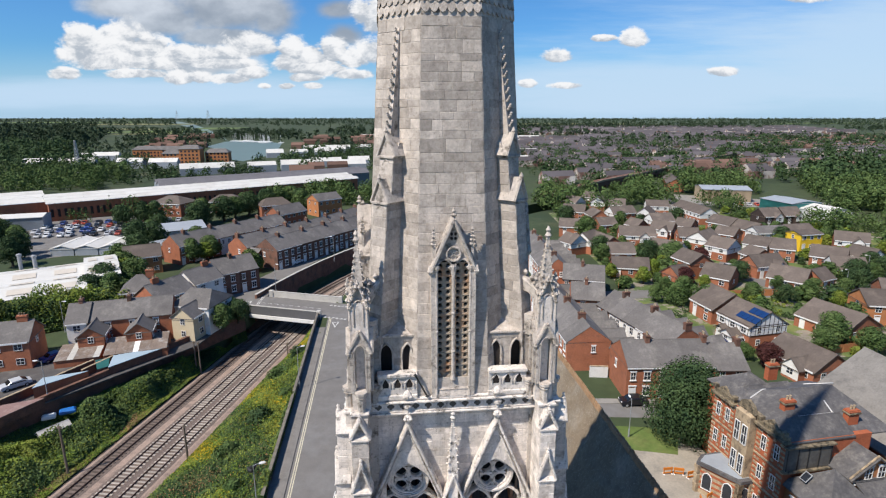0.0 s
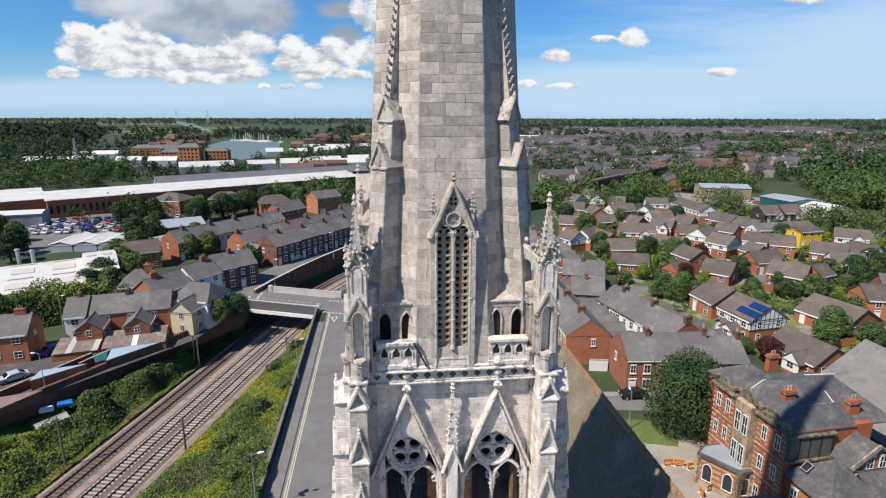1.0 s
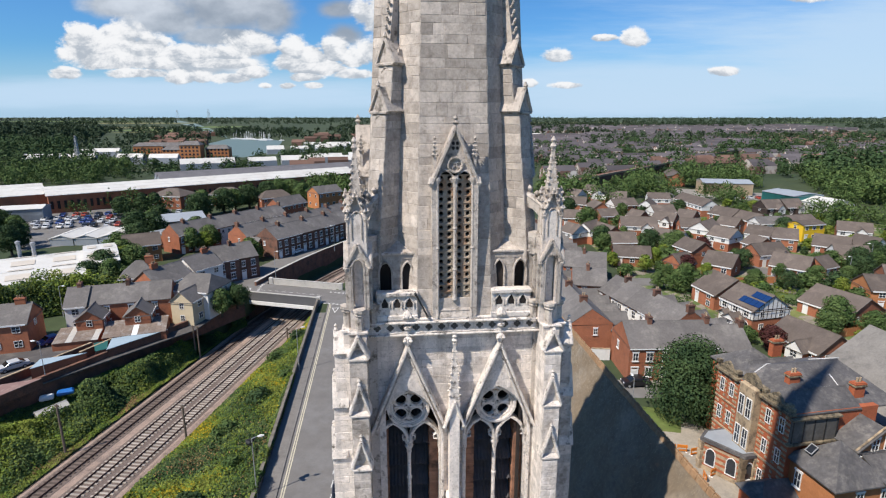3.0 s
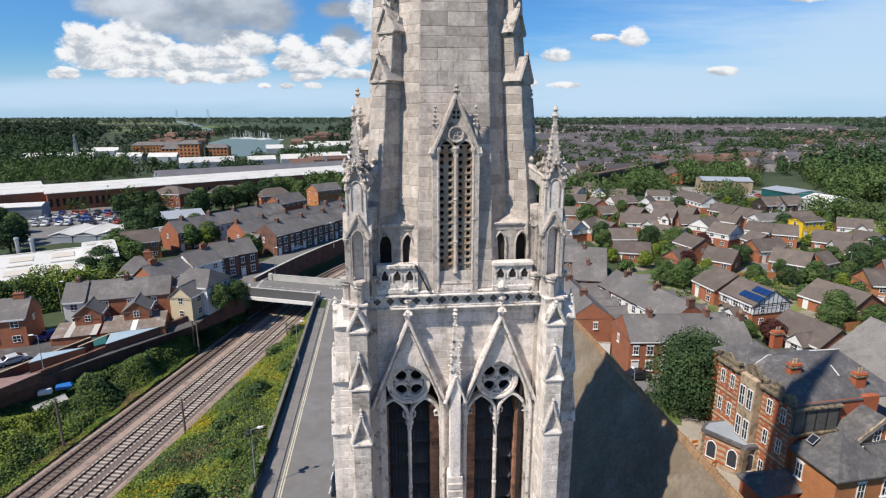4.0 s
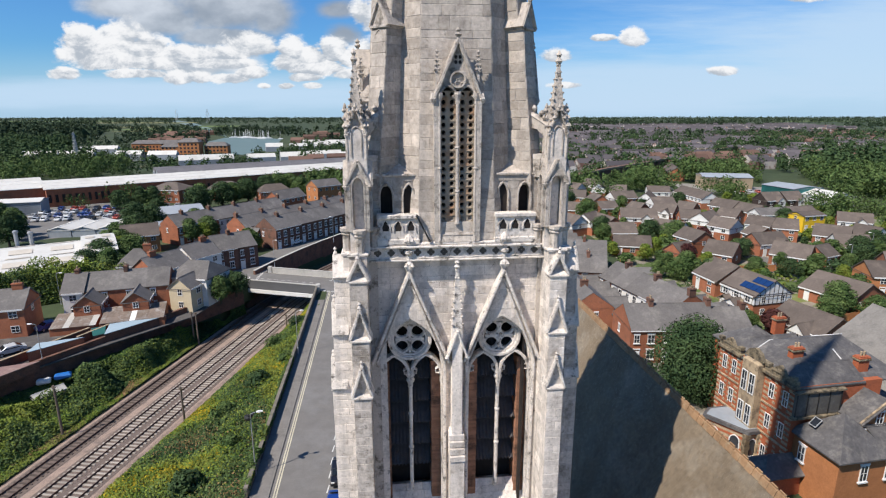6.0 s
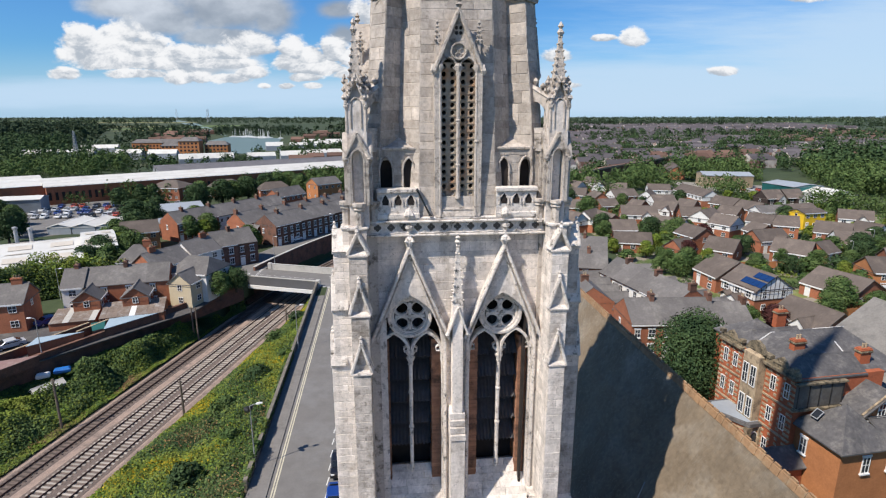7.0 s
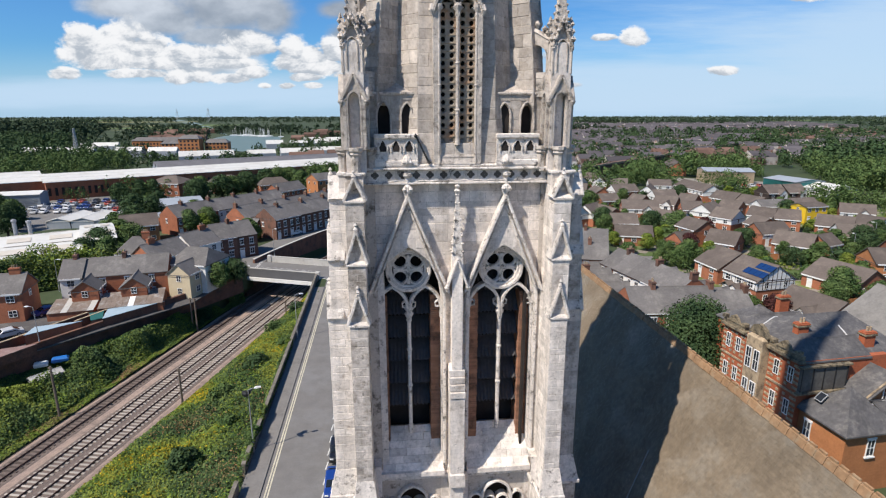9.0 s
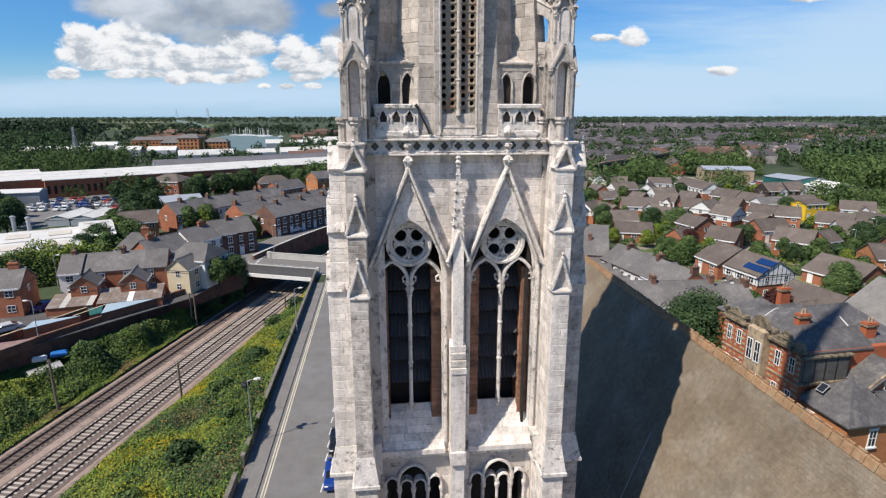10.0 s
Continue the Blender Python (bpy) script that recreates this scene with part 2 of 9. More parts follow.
RIDGE = material("terracotta_ridge_tile", (0.29, 0.175, 0.095), 0.85, 0.18, (5.0, 0.25), ((0.26, 0.20, 0.13), 2.5, 0.5, 0.7), (14.0, 0.4, 0.02), island=0.2)
SLATE = material("grey_slate", (0.145, 0.134, 0.127), 0.8, 0.16, (3.0, 0.16), ((0.225, 0.21, 0.19), 0.35, 0.52, 0.72), (9.0, 0.3, 0.02), island=0.1, obj_rand=0.12)
SLATE_DARK = material("dark_blue_slate", (0.105, 0.10, 0.10), 0.75, 0.2, (3.0, 0.25), ((0.20, 0.185, 0.17), 0.9, 0.50, 0.70), (9.0, 0.4, 0.02))
ASPHALT_DARK = material("patched_dark_asphalt", (0.095, 0.088, 0.085), 0.93, 0.12, (4.0, 0.1), ((0.15, 0.14, 0.13), 0.4, 0.5, 0.68), (30.0, 0.3, 0.01))
TILE = material("brown_concrete_tile", (0.127, 0.103, 0.088), 0.9, 0.12, (3.0, 0.12), ((0.185, 0.15, 0.125), 0.4, 0.5, 0.72), (7.0, 0.35, 0.03), obj_rand=0.16)
BRICK = material("red_brick", (0.36, 0.135, 0.072), 0.9, 0.13, (5.0, 0.18), ((0.22, 0.10, 0.065), 0.9, 0.52, 0.75), (16.0, 0.3, 0.02), obj_rand=0.14)
BRICK_RED = material("bright_red_brick", (0.40, 0.115, 0.052), 0.9, 0.12, (5.0, 0.16), ((0.27, 0.095, 0.05), 0.9, 0.52, 0.75), (16.0, 0.3, 0.02))
BRICK_DARK = material("sooty_brown_brick", (0.19, 0.095, 0.065), 0.92, 0.16, (5.0, 0.2), ((0.085, 0.06, 0.05), 0.7, 0.45, 0.7), (16.0, 0.3, 0.02), obj_rand=0.14)
BRICK_ORANGE = material("orange_brick", (0.45, 0.185, 0.075), 0.9, 0.12, (5.0, 0.15), None, (16.0, 0.3, 0.02), obj_rand=0.1)
STONE_LICHEN = material("lichened_sandstone", (0.27, 0.215, 0.14), 0.93, 0.2, (5.0, 0.25), ((0.07, 0.06, 0.045), 1.6, 0.42, 0.62), (14.0, 0.7, 0.04))
LEAD_PALE = material("pale_sheet_lead", (0.55, 0.54, 0.53), 0.7, 0.1, (4.0, 0.15), None, None)
SANDSTONE = material("buff_sandstone_dressing", (0.45, 0.345, 0.225), 0.9, 0.16, (6.0, 0.2), ((0.15, 0.115, 0.085), 1.3, 0.46, 0.68), (16.0, 0.5, 0.03))
RENDER = material("white_render", (0.76, 0.75, 0.72), 0.85, 0.06, (4.0, 0.06), ((0.56, 0.54, 0.50), 0.8, 0.55, 0.8), None)
CREAM = material("cream_render", (0.60, 0.50, 0.34), 0.85, 0.06, (4.0, 0.06), None, None)
PAINT = material("white_paint", (0.80, 0.79, 0.77), 0.5, 0.04, (4.0, 0.04), None, None)
YELLOW = material("yellow_paint", (0.78, 0.50, 0.03), 0.7, 0.06, (4.0, 0.06), None, None)
TIMBER = material("black_timber", (0.05, 0.035, 0.03), 0.8, 0.1, (6.0, 0.1), None, None)
WHITE_SHEET = material("white_coated_sheet", (0.66, 0.645, 0.60), 0.55, 0.05, (1.5, 0.05), ((0.54, 0.51, 0.46), 0.15, 0.5, 0.72), None)
ROOFLIGHT = material("yellowed_rooflight", (0.62, 0.56, 0.47), 0.5, 0.06, (3.0, 0.08), None, None)
GREY_SHEET = material("grey_coated_sheet", (0.34, 0.37, 0.40), 0.55, 0.08, (1.5, 0.08), None, None)
BLUE_FELT = material("pale_blue_felt", (0.34, 0.43, 0.49), 0.8, 0.05, (3.0, 0.06), None, None)
RUST_SHEET = material("weathered_corrugated_sheet", (0.20, 0.155, 0.125), 0.8, 0.2, (3.0, 0.25), ((0.33, 0.31, 0.29), 0.6, 0.5, 0.7), None, island=0.3)
TARP_BLUE = material("blue_tarpaulin", (0.02, 0.16, 0.50), 0.5, 0.1, (3.0, 0.15), None, None)
TARP_GREEN = material("dark_green_felt", (0.02, 0.11, 0.10), 0.7, 0.1, (3.0, 0.15), None, None)
SOLAR = material("solar_panel_glass", (0.012, 0.04, 0.13), 0.25, 0.05, (2.0, 0.06), None, None, spec=0.5)
CONCRETE = material("pale_concrete", (0.50, 0.48, 0.44), 0.9, 0.08, (3.0, 0.08), ((0.33, 0.31, 0.28), 0.8, 0.52, 0.75), (10.0, 0.25, 0.02))
STEEL = material("galvanised_steel", (0.40, 0.41, 0.42), 0.5, 0.06, (5.0, 0.06), None, None, metallic=0.4)
POLE_WOOD = material("weathered_pole_timber", (0.17, 0.135, 0.105), 0.9, 0.15, (8.0, 0.2), None, None)
ASPHALT = material("worn_asphalt", (0.178, 0.168, 0.157), 0.93, 0.09, (6.0, 0.06), ((0.20, 0.193, 0.185), 0.2, 0.48, 0.65), (30.0, 0.3, 0.01))
PAVING = material("grey_paving", (0.275, 0.26, 0.235), 0.93, 0.12, (4.0, 0.1), ((0.18, 0.17, 0.155), 0.6, 0.5, 0.7), (20.0, 0.3, 0.01))
GRAVEL = material("pale_gravel_yard", (0.36, 0.32, 0.26), 0.95, 0.12, (3.0, 0.12), ((0.24, 0.22, 0.19), 0.5, 0.5, 0.72), (20.0, 0.4, 0.02))
LINE_PAINT = material("road_paint_white", (0.62, 0.61, 0.58), 0.8, 0.1, (6.0, 0.15), None, None)
LINE_YELLOW = material("road_paint_yellow", (0.56, 0.51, 0.38), 0.8, 0.1, (6.0, 0.15), None, None)
PAVE_DARK = material("dark_asphalt_paving", (0.205, 0.192, 0.178), 0.93, 0.12, (4.0, 0.1), ((0.15, 0.142, 0.13), 0.6, 0.5, 0.7), (20.0, 0.3, 0.01))
BALLAST = material("rail_ballast", (0.37, 0.275, 0.22), 0.95, 0.15, (12.0, 0.28), ((0.20, 0.155, 0.13), 0.4, 0.5, 0.70), (34.0, 0.9, 0.05))
BALLAST_DARK = material("oily_ballast", (0.175, 0.135, 0.115), 0.95, 0.15, (12.0, 0.28), None, (34.0, 0.9, 0.05))
RAIL_MAT = material("rusty_rail_steel", (0.085, 0.05, 0.04), 0.6, 0.1, (6.0, 0.15), None, None, metallic=0.3)
SLEEPER = material("concrete_sleeper", (0.40, 0.355, 0.305), 0.9, 0.1, (8.0, 0.15), None, None, obj_rand=0.22)
SLEEPER_OLD = material("dark_timber_sleeper", (0.085, 0.065, 0.055), 0.95, 0.1, (8.0, 0.2), None, None, island=0.2)
SOIL = material("bank_soil", (0.17, 0.135, 0.075), 0.95, 0.2, (1.2, 0.25), ((0.075, 0.095, 0.03), 0.3, 0.42, 0.6), (6.0, 0.5, 0.1))
GRASS = material("lawn_grass", (0.115, 0.165, 0.04), 0.9, 0.2, (1.5, 0.2), ((0.17, 0.175, 0.06), 0.12, 0.5, 0.7), (12.0, 0.5, 0.04))
WATER = material("dock_water", (0.12, 0.185, 0.175), 0.45, 0.03, (0.02, 0.04), None, (0.6, 0.12, 0.05), spec=0.4)
GLASS = material("dark_window_glass", (0.03, 0.035, 0.045), 0.12, 0.1, (2.0, 0.2), None, None, spec=0.6, obj_rand=0.4)
CAR_GLASS = material("car_glass", (0.015, 0.018, 0.02), 0.08, 0.1, (2.0, 0.1), None, None, spec=0.6)
RUBBER = material("tyre_rubber", (0.02, 0.02, 0.02), 0.9, 0.1, (6.0, 0.1), None, None)
LEAF = foliage("leaf_green", (0.062, 0.108, 0.034), (0.115, 0.165, 0.055))
LEAF_DARK = foliage("leaf_dark_green", (0.034, 0.064, 0.027), (0.068, 0.108, 0.042))
LEAF_BRIGHT = foliage("leaf_yellow_green", (0.13, 0.19, 0.03), (0.20, 0.235, 0.045))
LEAF_RED = foliage("leaf_copper", (0.06, 0.022, 0.022), (0.09, 0.035, 0.03))
FLOWER = foliage("ragwort_yellow", (0.40, 0.30, 0.02), (0.22, 0.22, 0.03))
DRY = foliage("dry_grass_brown", (0.26, 0.16, 0.075), (0.19, 0.16, 0.07))
WALL_OLD = material("old_grey_stone_wall", (0.20, 0.175, 0.145), 0.95, 0.18, (4.0, 0.2), ((0.10, 0.10, 0.06), 1.2, 0.48, 0.68), (14.0, 0.5, 0.03))
BARK = material("bark", (0.09, 0.07, 0.05), 0.95, 0.15, (8.0, 0.25), None, (14.0, 0.6, 0.03))


def car_paint(name, colour):
    return material(name, colour, 0.28, 0.02, (2.0, 0.02), None, None, spec=0.6)


PAINT_BLUE, PAINT_BLACK, PAINT_SILVER, PAINT_WHITE, PAINT_RED = (car_paint("car_blue", (0.012, 0.045, 0.22)), car_paint("car_black", (0.012, 0.012, 0.016)),
    car_paint("car_silver", (0.50, 0.51, 0.52)), car_paint("car_white", (0.75, 0.75, 0.74)), car_paint("car_red", (0.40, 0.05, 0.02)))


# ---- mesh tools ----
class Shape:
    """Collects vertices and faces; m, when given, places what is added."""

    def __init__(self):
        self.v, self.f, self.n = [], [], 0

    def add(self, verts, faces, m=None):
        k = self.n
        if m is not None:
            verts = [m @ Vector(p) for p in verts]
        self.v.extend(tuple(p) for p in verts)
        self.f.extend(tuple(i + k for i in f) for f in faces)
        self.n += len(verts)
        return self

    def box(self, x0, x1, y0, y1, z0, z1, m=None, bevel=0.0):
        if bevel:
            b = bevel
            vs = []
            for z, s in ((z0, b), (z0 + b, 0), (z1 - b, 0), (z1, b)):
                vs += [(x0 + s, y0 + s, z), (x1 - s, y0 + s, z), (x1 - s, y1 - s, z), (x0 + s, y1 - s, z)]
            fs = [(3, 2, 1, 0), (12, 13, 14, 15)]
            for r in range(3):
                for i in range(4):
                    j = (i + 1) % 4
                    fs.append((r * 4 + i, r * 4 + j, r * 4 + 4 + j, r * 4 + 4 + i))
            return self.add(vs, fs, m)
        return self.add([(x0, y0, z0), (x1, y0, z0), (x1, y1, z0), (x0, y1, z0), (x0, y0, z1), (x1, y0, z1), (x1, y1, z1), (x0, y1, z1)],
                        [(3, 2, 1, 0), (4, 5, 6, 7), (0, 1, 5, 4), (1, 2, 6, 5), (2, 3, 7, 6), (3, 0, 4, 7)], m)

    def prism(self, poly, y0, y1, m=None):
        """A polygon of (x, z), pushed from y0 to y1."""
        n = len(poly)
        vs = [(x, y0, z) for x, z in poly] + [(x, y1, z) for x, z in poly]
        fs = [tuple(range(n)), tuple(range(2 * n - 1, n - 1, -1))] + [(i, i + n, (i + 1) % n + n, (i + 1) % n) for i in range(n)]
        return self.add(vs, fs, m)

    def rings(self, rings, close=True, m=None):
        """Rings of equal length, bridged in turn; capped at both ends."""
        n = len(rings[0])
        vs = [p for r in rings for p in r]
        fs = [(k * n + i, k * n + (i + 1) % n, (k + 1) * n + (i + 1) % n, (k + 1) * n + i) for k in range(len(rings) - 1) for i in range(n)]
        if close:
            fs += [tuple(range(n - 1, -1, -1)), tuple(range((len(rings) - 1) * n, len(rings) * n))]
        return self.add(vs, fs, m)

    def lathe(self, profile, sides=8, c=(0, 0), turn=0.0, m=None):
        """profile: (radius, z) pairs round the upright axis through c."""
        rr = []
        for r, z in profile:
            rr.append([(c[0] + max(r, 0.002) * math.cos(turn + 2 * math.pi * i / sides), c[1] + max(r, 0.002) * math.sin(turn + 2 * math.pi * i / sides), z) for i in range(sides)])
        return self.rings(rr, True, m)

    def sweep(self, path, w, y0, y1, closed=False, m=None):
        """A bar of width w along a path of (x, z), from depth y0 to y1."""
        n = len(path)
        rr = []
        for i in range(n):
            a = path[(i - 1) % n] if closed or i else path[i]
            c = path[(i + 1) % n] if closed or i < n - 1 else path[i]
            dx, dz = c[0] - a[0], c[1] - a[1]
            q = math.hypot(dx, dz) or 1
            nx, nz = -dz / q * w / 2, dx / q * w / 2
            x, z = path[i]
            d = min(w * 0.32, (y1 - y0) * 0.4)
            rr.append([(x + nx, y0 + d, z + nz), (x + nx * 0.60, y0 + d * 0.85, z + nz * 0.60), (x + nx * 0.52, y0, z + nz * 0.52), (x - nx * 0.52, y0, z - nz * 0.52),
                       (x - nx * 0.60, y0 + d * 0.85, z - nz * 0.60), (x - nx, y0 + d, z - nz), (x - nx, y1, z - nz), (x + nx, y1, z + nz)])
        if closed:
            rr.append(rr[0])
        return self.rings(rr, not closed, m)

    def tube(self, path, r0, r1=None, sides=6, m=None):
        r1 = r0 if r1 is None else r1
        rr = []
        for i, p in enumerate(path):
            a, c = Vector(path[max(i - 1, 0)]), Vector(path[min(i + 1, len(path) - 1)])
            d = (c - a).normalized()
            s = d.cross(Vector((0, 0, 1)) if abs(d.z) < 0.9 else Vector((1, 0, 0))).normalized()
            t = d.cross(s)
            r = r0 + (r1 - r0) * i / max(len(path) - 1, 1)
            rr.append([tuple(Vector(p) + (s * math.cos(2 * math.pi * k / sides) + t * math.sin(2 * math.pi * k / sides)) * r) for k in range(sides)])
        return self.rings(rr, True, m)

    def mesh(self, name, mat):
        me = bpy.data.meshes.new(name)
        me.from_pydata(self.v, [], self.f)
        for k in (mat if isinstance(mat, (list, tuple)) else [mat]):
            me.materials.append(k)
        return me


def part(name, shape, mat, parent, label="", kind="", m=None):
    ob = new(name, shape if isinstance(shape, bpy.types.Mesh) else shape.mesh(name, mat))
    ob.parent = parent
    if m is not None:
        ob.matrix_basis = m
    return tagged(ob, label, kind=kind)


def thing(name, m, label, category, group="", kind=""):
    ob = new(name)
    ob.matrix_basis = m
    return tagged(ob, label, category, group, kind)


def solid(name, shape, mat, label, category="", kind="", group="", m=None):
    ob = new(name, shape.mesh(name, mat))
    if m is not None:
        ob.matrix_basis = m
    return tagged(ob, label, category, group, kind)


def stones(shape, rng, spans, place, z0, z1, course=0.30, length=0.62, proud=0.011, gap=0.009):
    """Dressed stones in courses on a face: spans(z) lists the (left, right) that a course may fill, place(u, z, out) gives the point."""
    z = z0
    while z < z1 - 0.06:
        h = min(course * rng.uniform(0.68, 1.3), z1 - z)
        for l, r in spans(z + h / 2):
            if r - l < 0.08:
                continue
            u = l
            while u < r - 0.01:
                w = length * rng.uniform(0.55, 1.5)
                if r - (u + w) < length * 0.4:
                    w = r - u
                a, c, b, t = u + gap / 2, u + w - gap / 2, z + gap / 2, z + h - gap / 2
                o = proud * rng.uniform(0.35, 1.0)
                e = 0.012
                shape.add([place(a, b, 0), place(c, b, 0), place(c, t, 0), place(a, t, 0),
                           place(a + e, b + e, o), place(c - e, b + e, o), place(c - e, t - e, o), place(a + e, t - e, o)],
                          [(4, 5, 6, 7), (0, 1, 5, 4), (1, 2, 6, 5), (2, 3, 7, 6), (3, 0, 4, 7)])
                u += w
        z += h
    return shape

# ---- ground, cutting, roads ----
RAIL_O = Vector((-45.85, 51.6, 0))
RAIL_D, RAIL_Q = Vector((0.1423, 0.9898, 0)), Vector((0.9898, -0.1423, 0))
RAIL_Z = -5.3


def bend(s):
    return max(0.0, s - 60) ** 2 * 0.0025


def rail(s, q, z):
    """A point s along the railway and q to its right."""
    p = RAIL_O + RAIL_D * s + RAIL_Q * (q + bend(s))
    return (p.x, p.y, z)


def cut_left(s):
    return min(-20.6 + (s - 16) * 0.335, -5.4) if s < 62 else -9.5


def cut_right(s):
    return max(25.5 - (s - 4.7) * 0.265, 10.2) if s < 62 else 10.0


def build_ground():
    sh = Shape()
    rows = [-5200, -1200, -300, -140, -100] + list(range(-60, 66, 6)) + [75, 90, 105, 120, 140, 170, 200, 240, 300, 600, 1500, 5200]
    def cols(s):
        deep = -100 <= s <= 240
        l, r = cut_left(max(min(s, 240), -40)), cut_right(max(min(s, 240), -40))
        near_bridge = s >= 62
        prof = [(-5200, 0), (-900, 0), (-200, 0), (l - 3, 0), (l - 0.15, 0), (l, -2.6), (-8.2 if not near_bridge else l + 0.3, -5.3), (-7.2 if not near_bridge else l + 0.6, RAIL_Z - 0.35),
                (6.0 if not near_bridge else r - 3, RAIL_Z - 0.35), (7.2 if not near_bridge else r - 1.5, -4.8), (r - 0.5 if not near_bridge else r - 0.4, -0.9 if not near_bridge else -4.0), (r, 0), (r + 4, 0), (200, 0), (900, 0), (5200, 0)]
        out = []
        for q, z in prof:
            q = max(q, -5200)
            b = bend(min(max(s, 0), 240)) if abs(q) < 100 else 0
            p = RAIL_O + RAIL_D * s + RAIL_Q * (q + b)
            out.append((p.x, p.y, z if deep else 0.0))
        return out
    grid = [cols(s) for s in rows]
    n = len(grid[0])
    sh.add([p for g in grid for p in g], [(k * n + i, k * n + i + 1, (k + 1) * n + i + 1, (k + 1) * n + i) for k in range(len(grid) - 1) for i in range(n - 1)])
    m = material("open_ground", (0.055, 0.075, 0.032), 0.95, 0.2, (0.6, 0.15), ((0.085, 0.092, 0.048), 0.02, 0.52, 0.66), (3.0, 0.4, 0.05), second=((0.035, 0.055, 0.026), 0.006, 0.42, 0.6))
    return solid("ground", sh, m, "green and brown open ground round the town", "ground", "structure")


ground = build_ground()


def slab(name, pts, z0, z1, mat, label, category="", kind="structure", inset=0.0):
    """A flat slab over a polygon of (x, y)."""
    sh = Shape()
    n = len(pts)
    sh.add([(x, y, z0) for x, y in pts] + [(x, y, z1) for x, y in pts],
           [tuple(range(n - 1, -1, -1)), tuple(range(n, 2 * n))] + [(i, (i + 1) % n, (i + 1) % n + n, i + n) for i in range(n)])
    return solid(name, sh, mat, label, category, kind)


def band(name, path, w0, w1, z0, z1, mat, label, category="", kind="structure"):
    """A strip along a path of (x, y), from offset w0 to w1 to its right."""
    sh = Shape()
    rr = []
    for i, p in enumerate(path):
        a, c = Vector(path[max(i - 1, 0)]), Vector(path[min(i + 1, len(path) - 1)])
        d = (c - a).normalized()
        q = Vector((d.y, -d.x))
        l, r = Vector(p) + q * w0, Vector(p) + q * w1
        rr.append([(l.x, l.y, z0), (r.x, r.y, z0), (r.x, r.y, z1), (l.x, l.y, z1)])
    sh.rings(rr)
    return solid(name, sh, mat, label, category, kind)


def roadx(y):
    """The double yellow line beside the church road."""
    return -16.55 - (y - 41.9) * 0.1153


ROAD_A = [(roadx(y), y) for y in (-60, -20, 20, 60, 100, 112)]
band("road_church", ROAD_A, -0.35, 10.2, -0.2, 0.02, ASPHALT, "smooth grey asphalt road beside the church", "road")
band("pavement_church", [(roadx(y), y) for y in (-60, 0, 42, 60, 80, 100, 106)], -2.3, -0.36, -0.2, 0.13, PAVE_DARK, "narrow grey asphalt pavement with kerb", "pavement")
band("pavement_tower", [(roadx(y), y) for y in (-60, 0, 42, 60, 80, 100)], 10.2, 13.5, -0.2, 0.13, PAVING, "grey flagged pavement by the church", "pavement")
band("double_yellow_line", ROAD_A, 0.0, 0.14, 0.02, 0.028, LINE_YELLOW, "worn pale yellow line painted along the kerb", "road marking")
band("double_yellow_line", ROAD_A, 0.26, 0.40, 0.02, 0.028, LINE_YELLOW, "worn pale yellow line painted along the kerb", "road marking")
bay = Shape()
for k in range(34):
    y = 22 + k * 2.3
    x0 = roadx(y) + 5.35
    bay.box(x0 - 0.06, x0 + 0.06, y, y + 1.25, 0.02, 0.03, None)
solid("parking_bay_line", bay, LINE_PAINT, "broken white line along parking bays", "road marking", "stuff")

# the bridge road and its junction
band("road_bridge", [(-62, 123.5), (-43.0, 121.2), (-27.5, 117.0), (-8, 112), (30, 103)], -4.6, 4.6, -0.2, 0.03, ASPHALT, "grey asphalt road over the railway bridge", "road")
band("road_terrace", [(-49.0, 118), (-48.5, 126), (-46.2, 137), (-41.5, 155), (-36.5, 172), (-24, 215), (-10, 260)], -4.0, 2.6, -0.2, 0.035, ASPHALT, "grey asphalt street beside brick terraces", "road")
slab("road_junction", [(-57, 117), (-43.2, 116.6), (-42.5, 127), (-46, 136), (-56, 133)], -0.2, 0.04, ASPHALT, "wide asphalt road junction with give way lines", "road")
band("road_left", [(-50, 127), (-58, 132), (-75, 128), (-110, 122)], -3.2, 3.2, -0.2, 0.025, ASPHALT, "side street of grey asphalt", "road")
for a, b_ in (((-43.2, 125.6), (-42.6, 117.5)), ((-26.8, 112.4), (-19.0, 110.3)), ((-26.0, 119.6), (-15, 116.8))):
    for off in (0.0, 0.35):
        dash = Shape()
        p, q = Vector(a), Vector(b_)
        n = int((q - p).length / 0.95)
        d = (q - p).normalized()
        e = Vector((d.y, -d.x)) * off
        for k in range(n):
            c0, c1 = p + d * (k * 0.95) + e, p + d * (k * 0.95 + 0.6) + e
            w = Vector((d.y, -d.x)) * 0.1
            dash.add([(*(c0 - w), 0.045), (*(c1 - w), 0.045), (*(c1 + w), 0.045), (*(c0 + w), 0.045)], [(0, 1, 2, 3)])
        solid("give_way_line", dash, LINE_PAINT, "broken white give way line on asphalt", "road marking", "stuff")
cl = Shape()
for k in range(9):
    p, d = Vector((-42.5, 121.2)) + Vector((15.5, -4.2)) * (k / 9), Vector((0.965, -0.262))
    w = Vector((0.262, 0.965)) * 0.06
    cl.add([(*(p - w), 0.04), (*(p + d * 1.1 - w), 0.04), (*(p + d * 1.1 + w), 0.04), (*(p + w), 0.04)], [(0, 1, 2, 3)])
solid("centre_line", cl, LINE_PAINT, "broken white centre line on the bridge road", "road marking", "stuff")


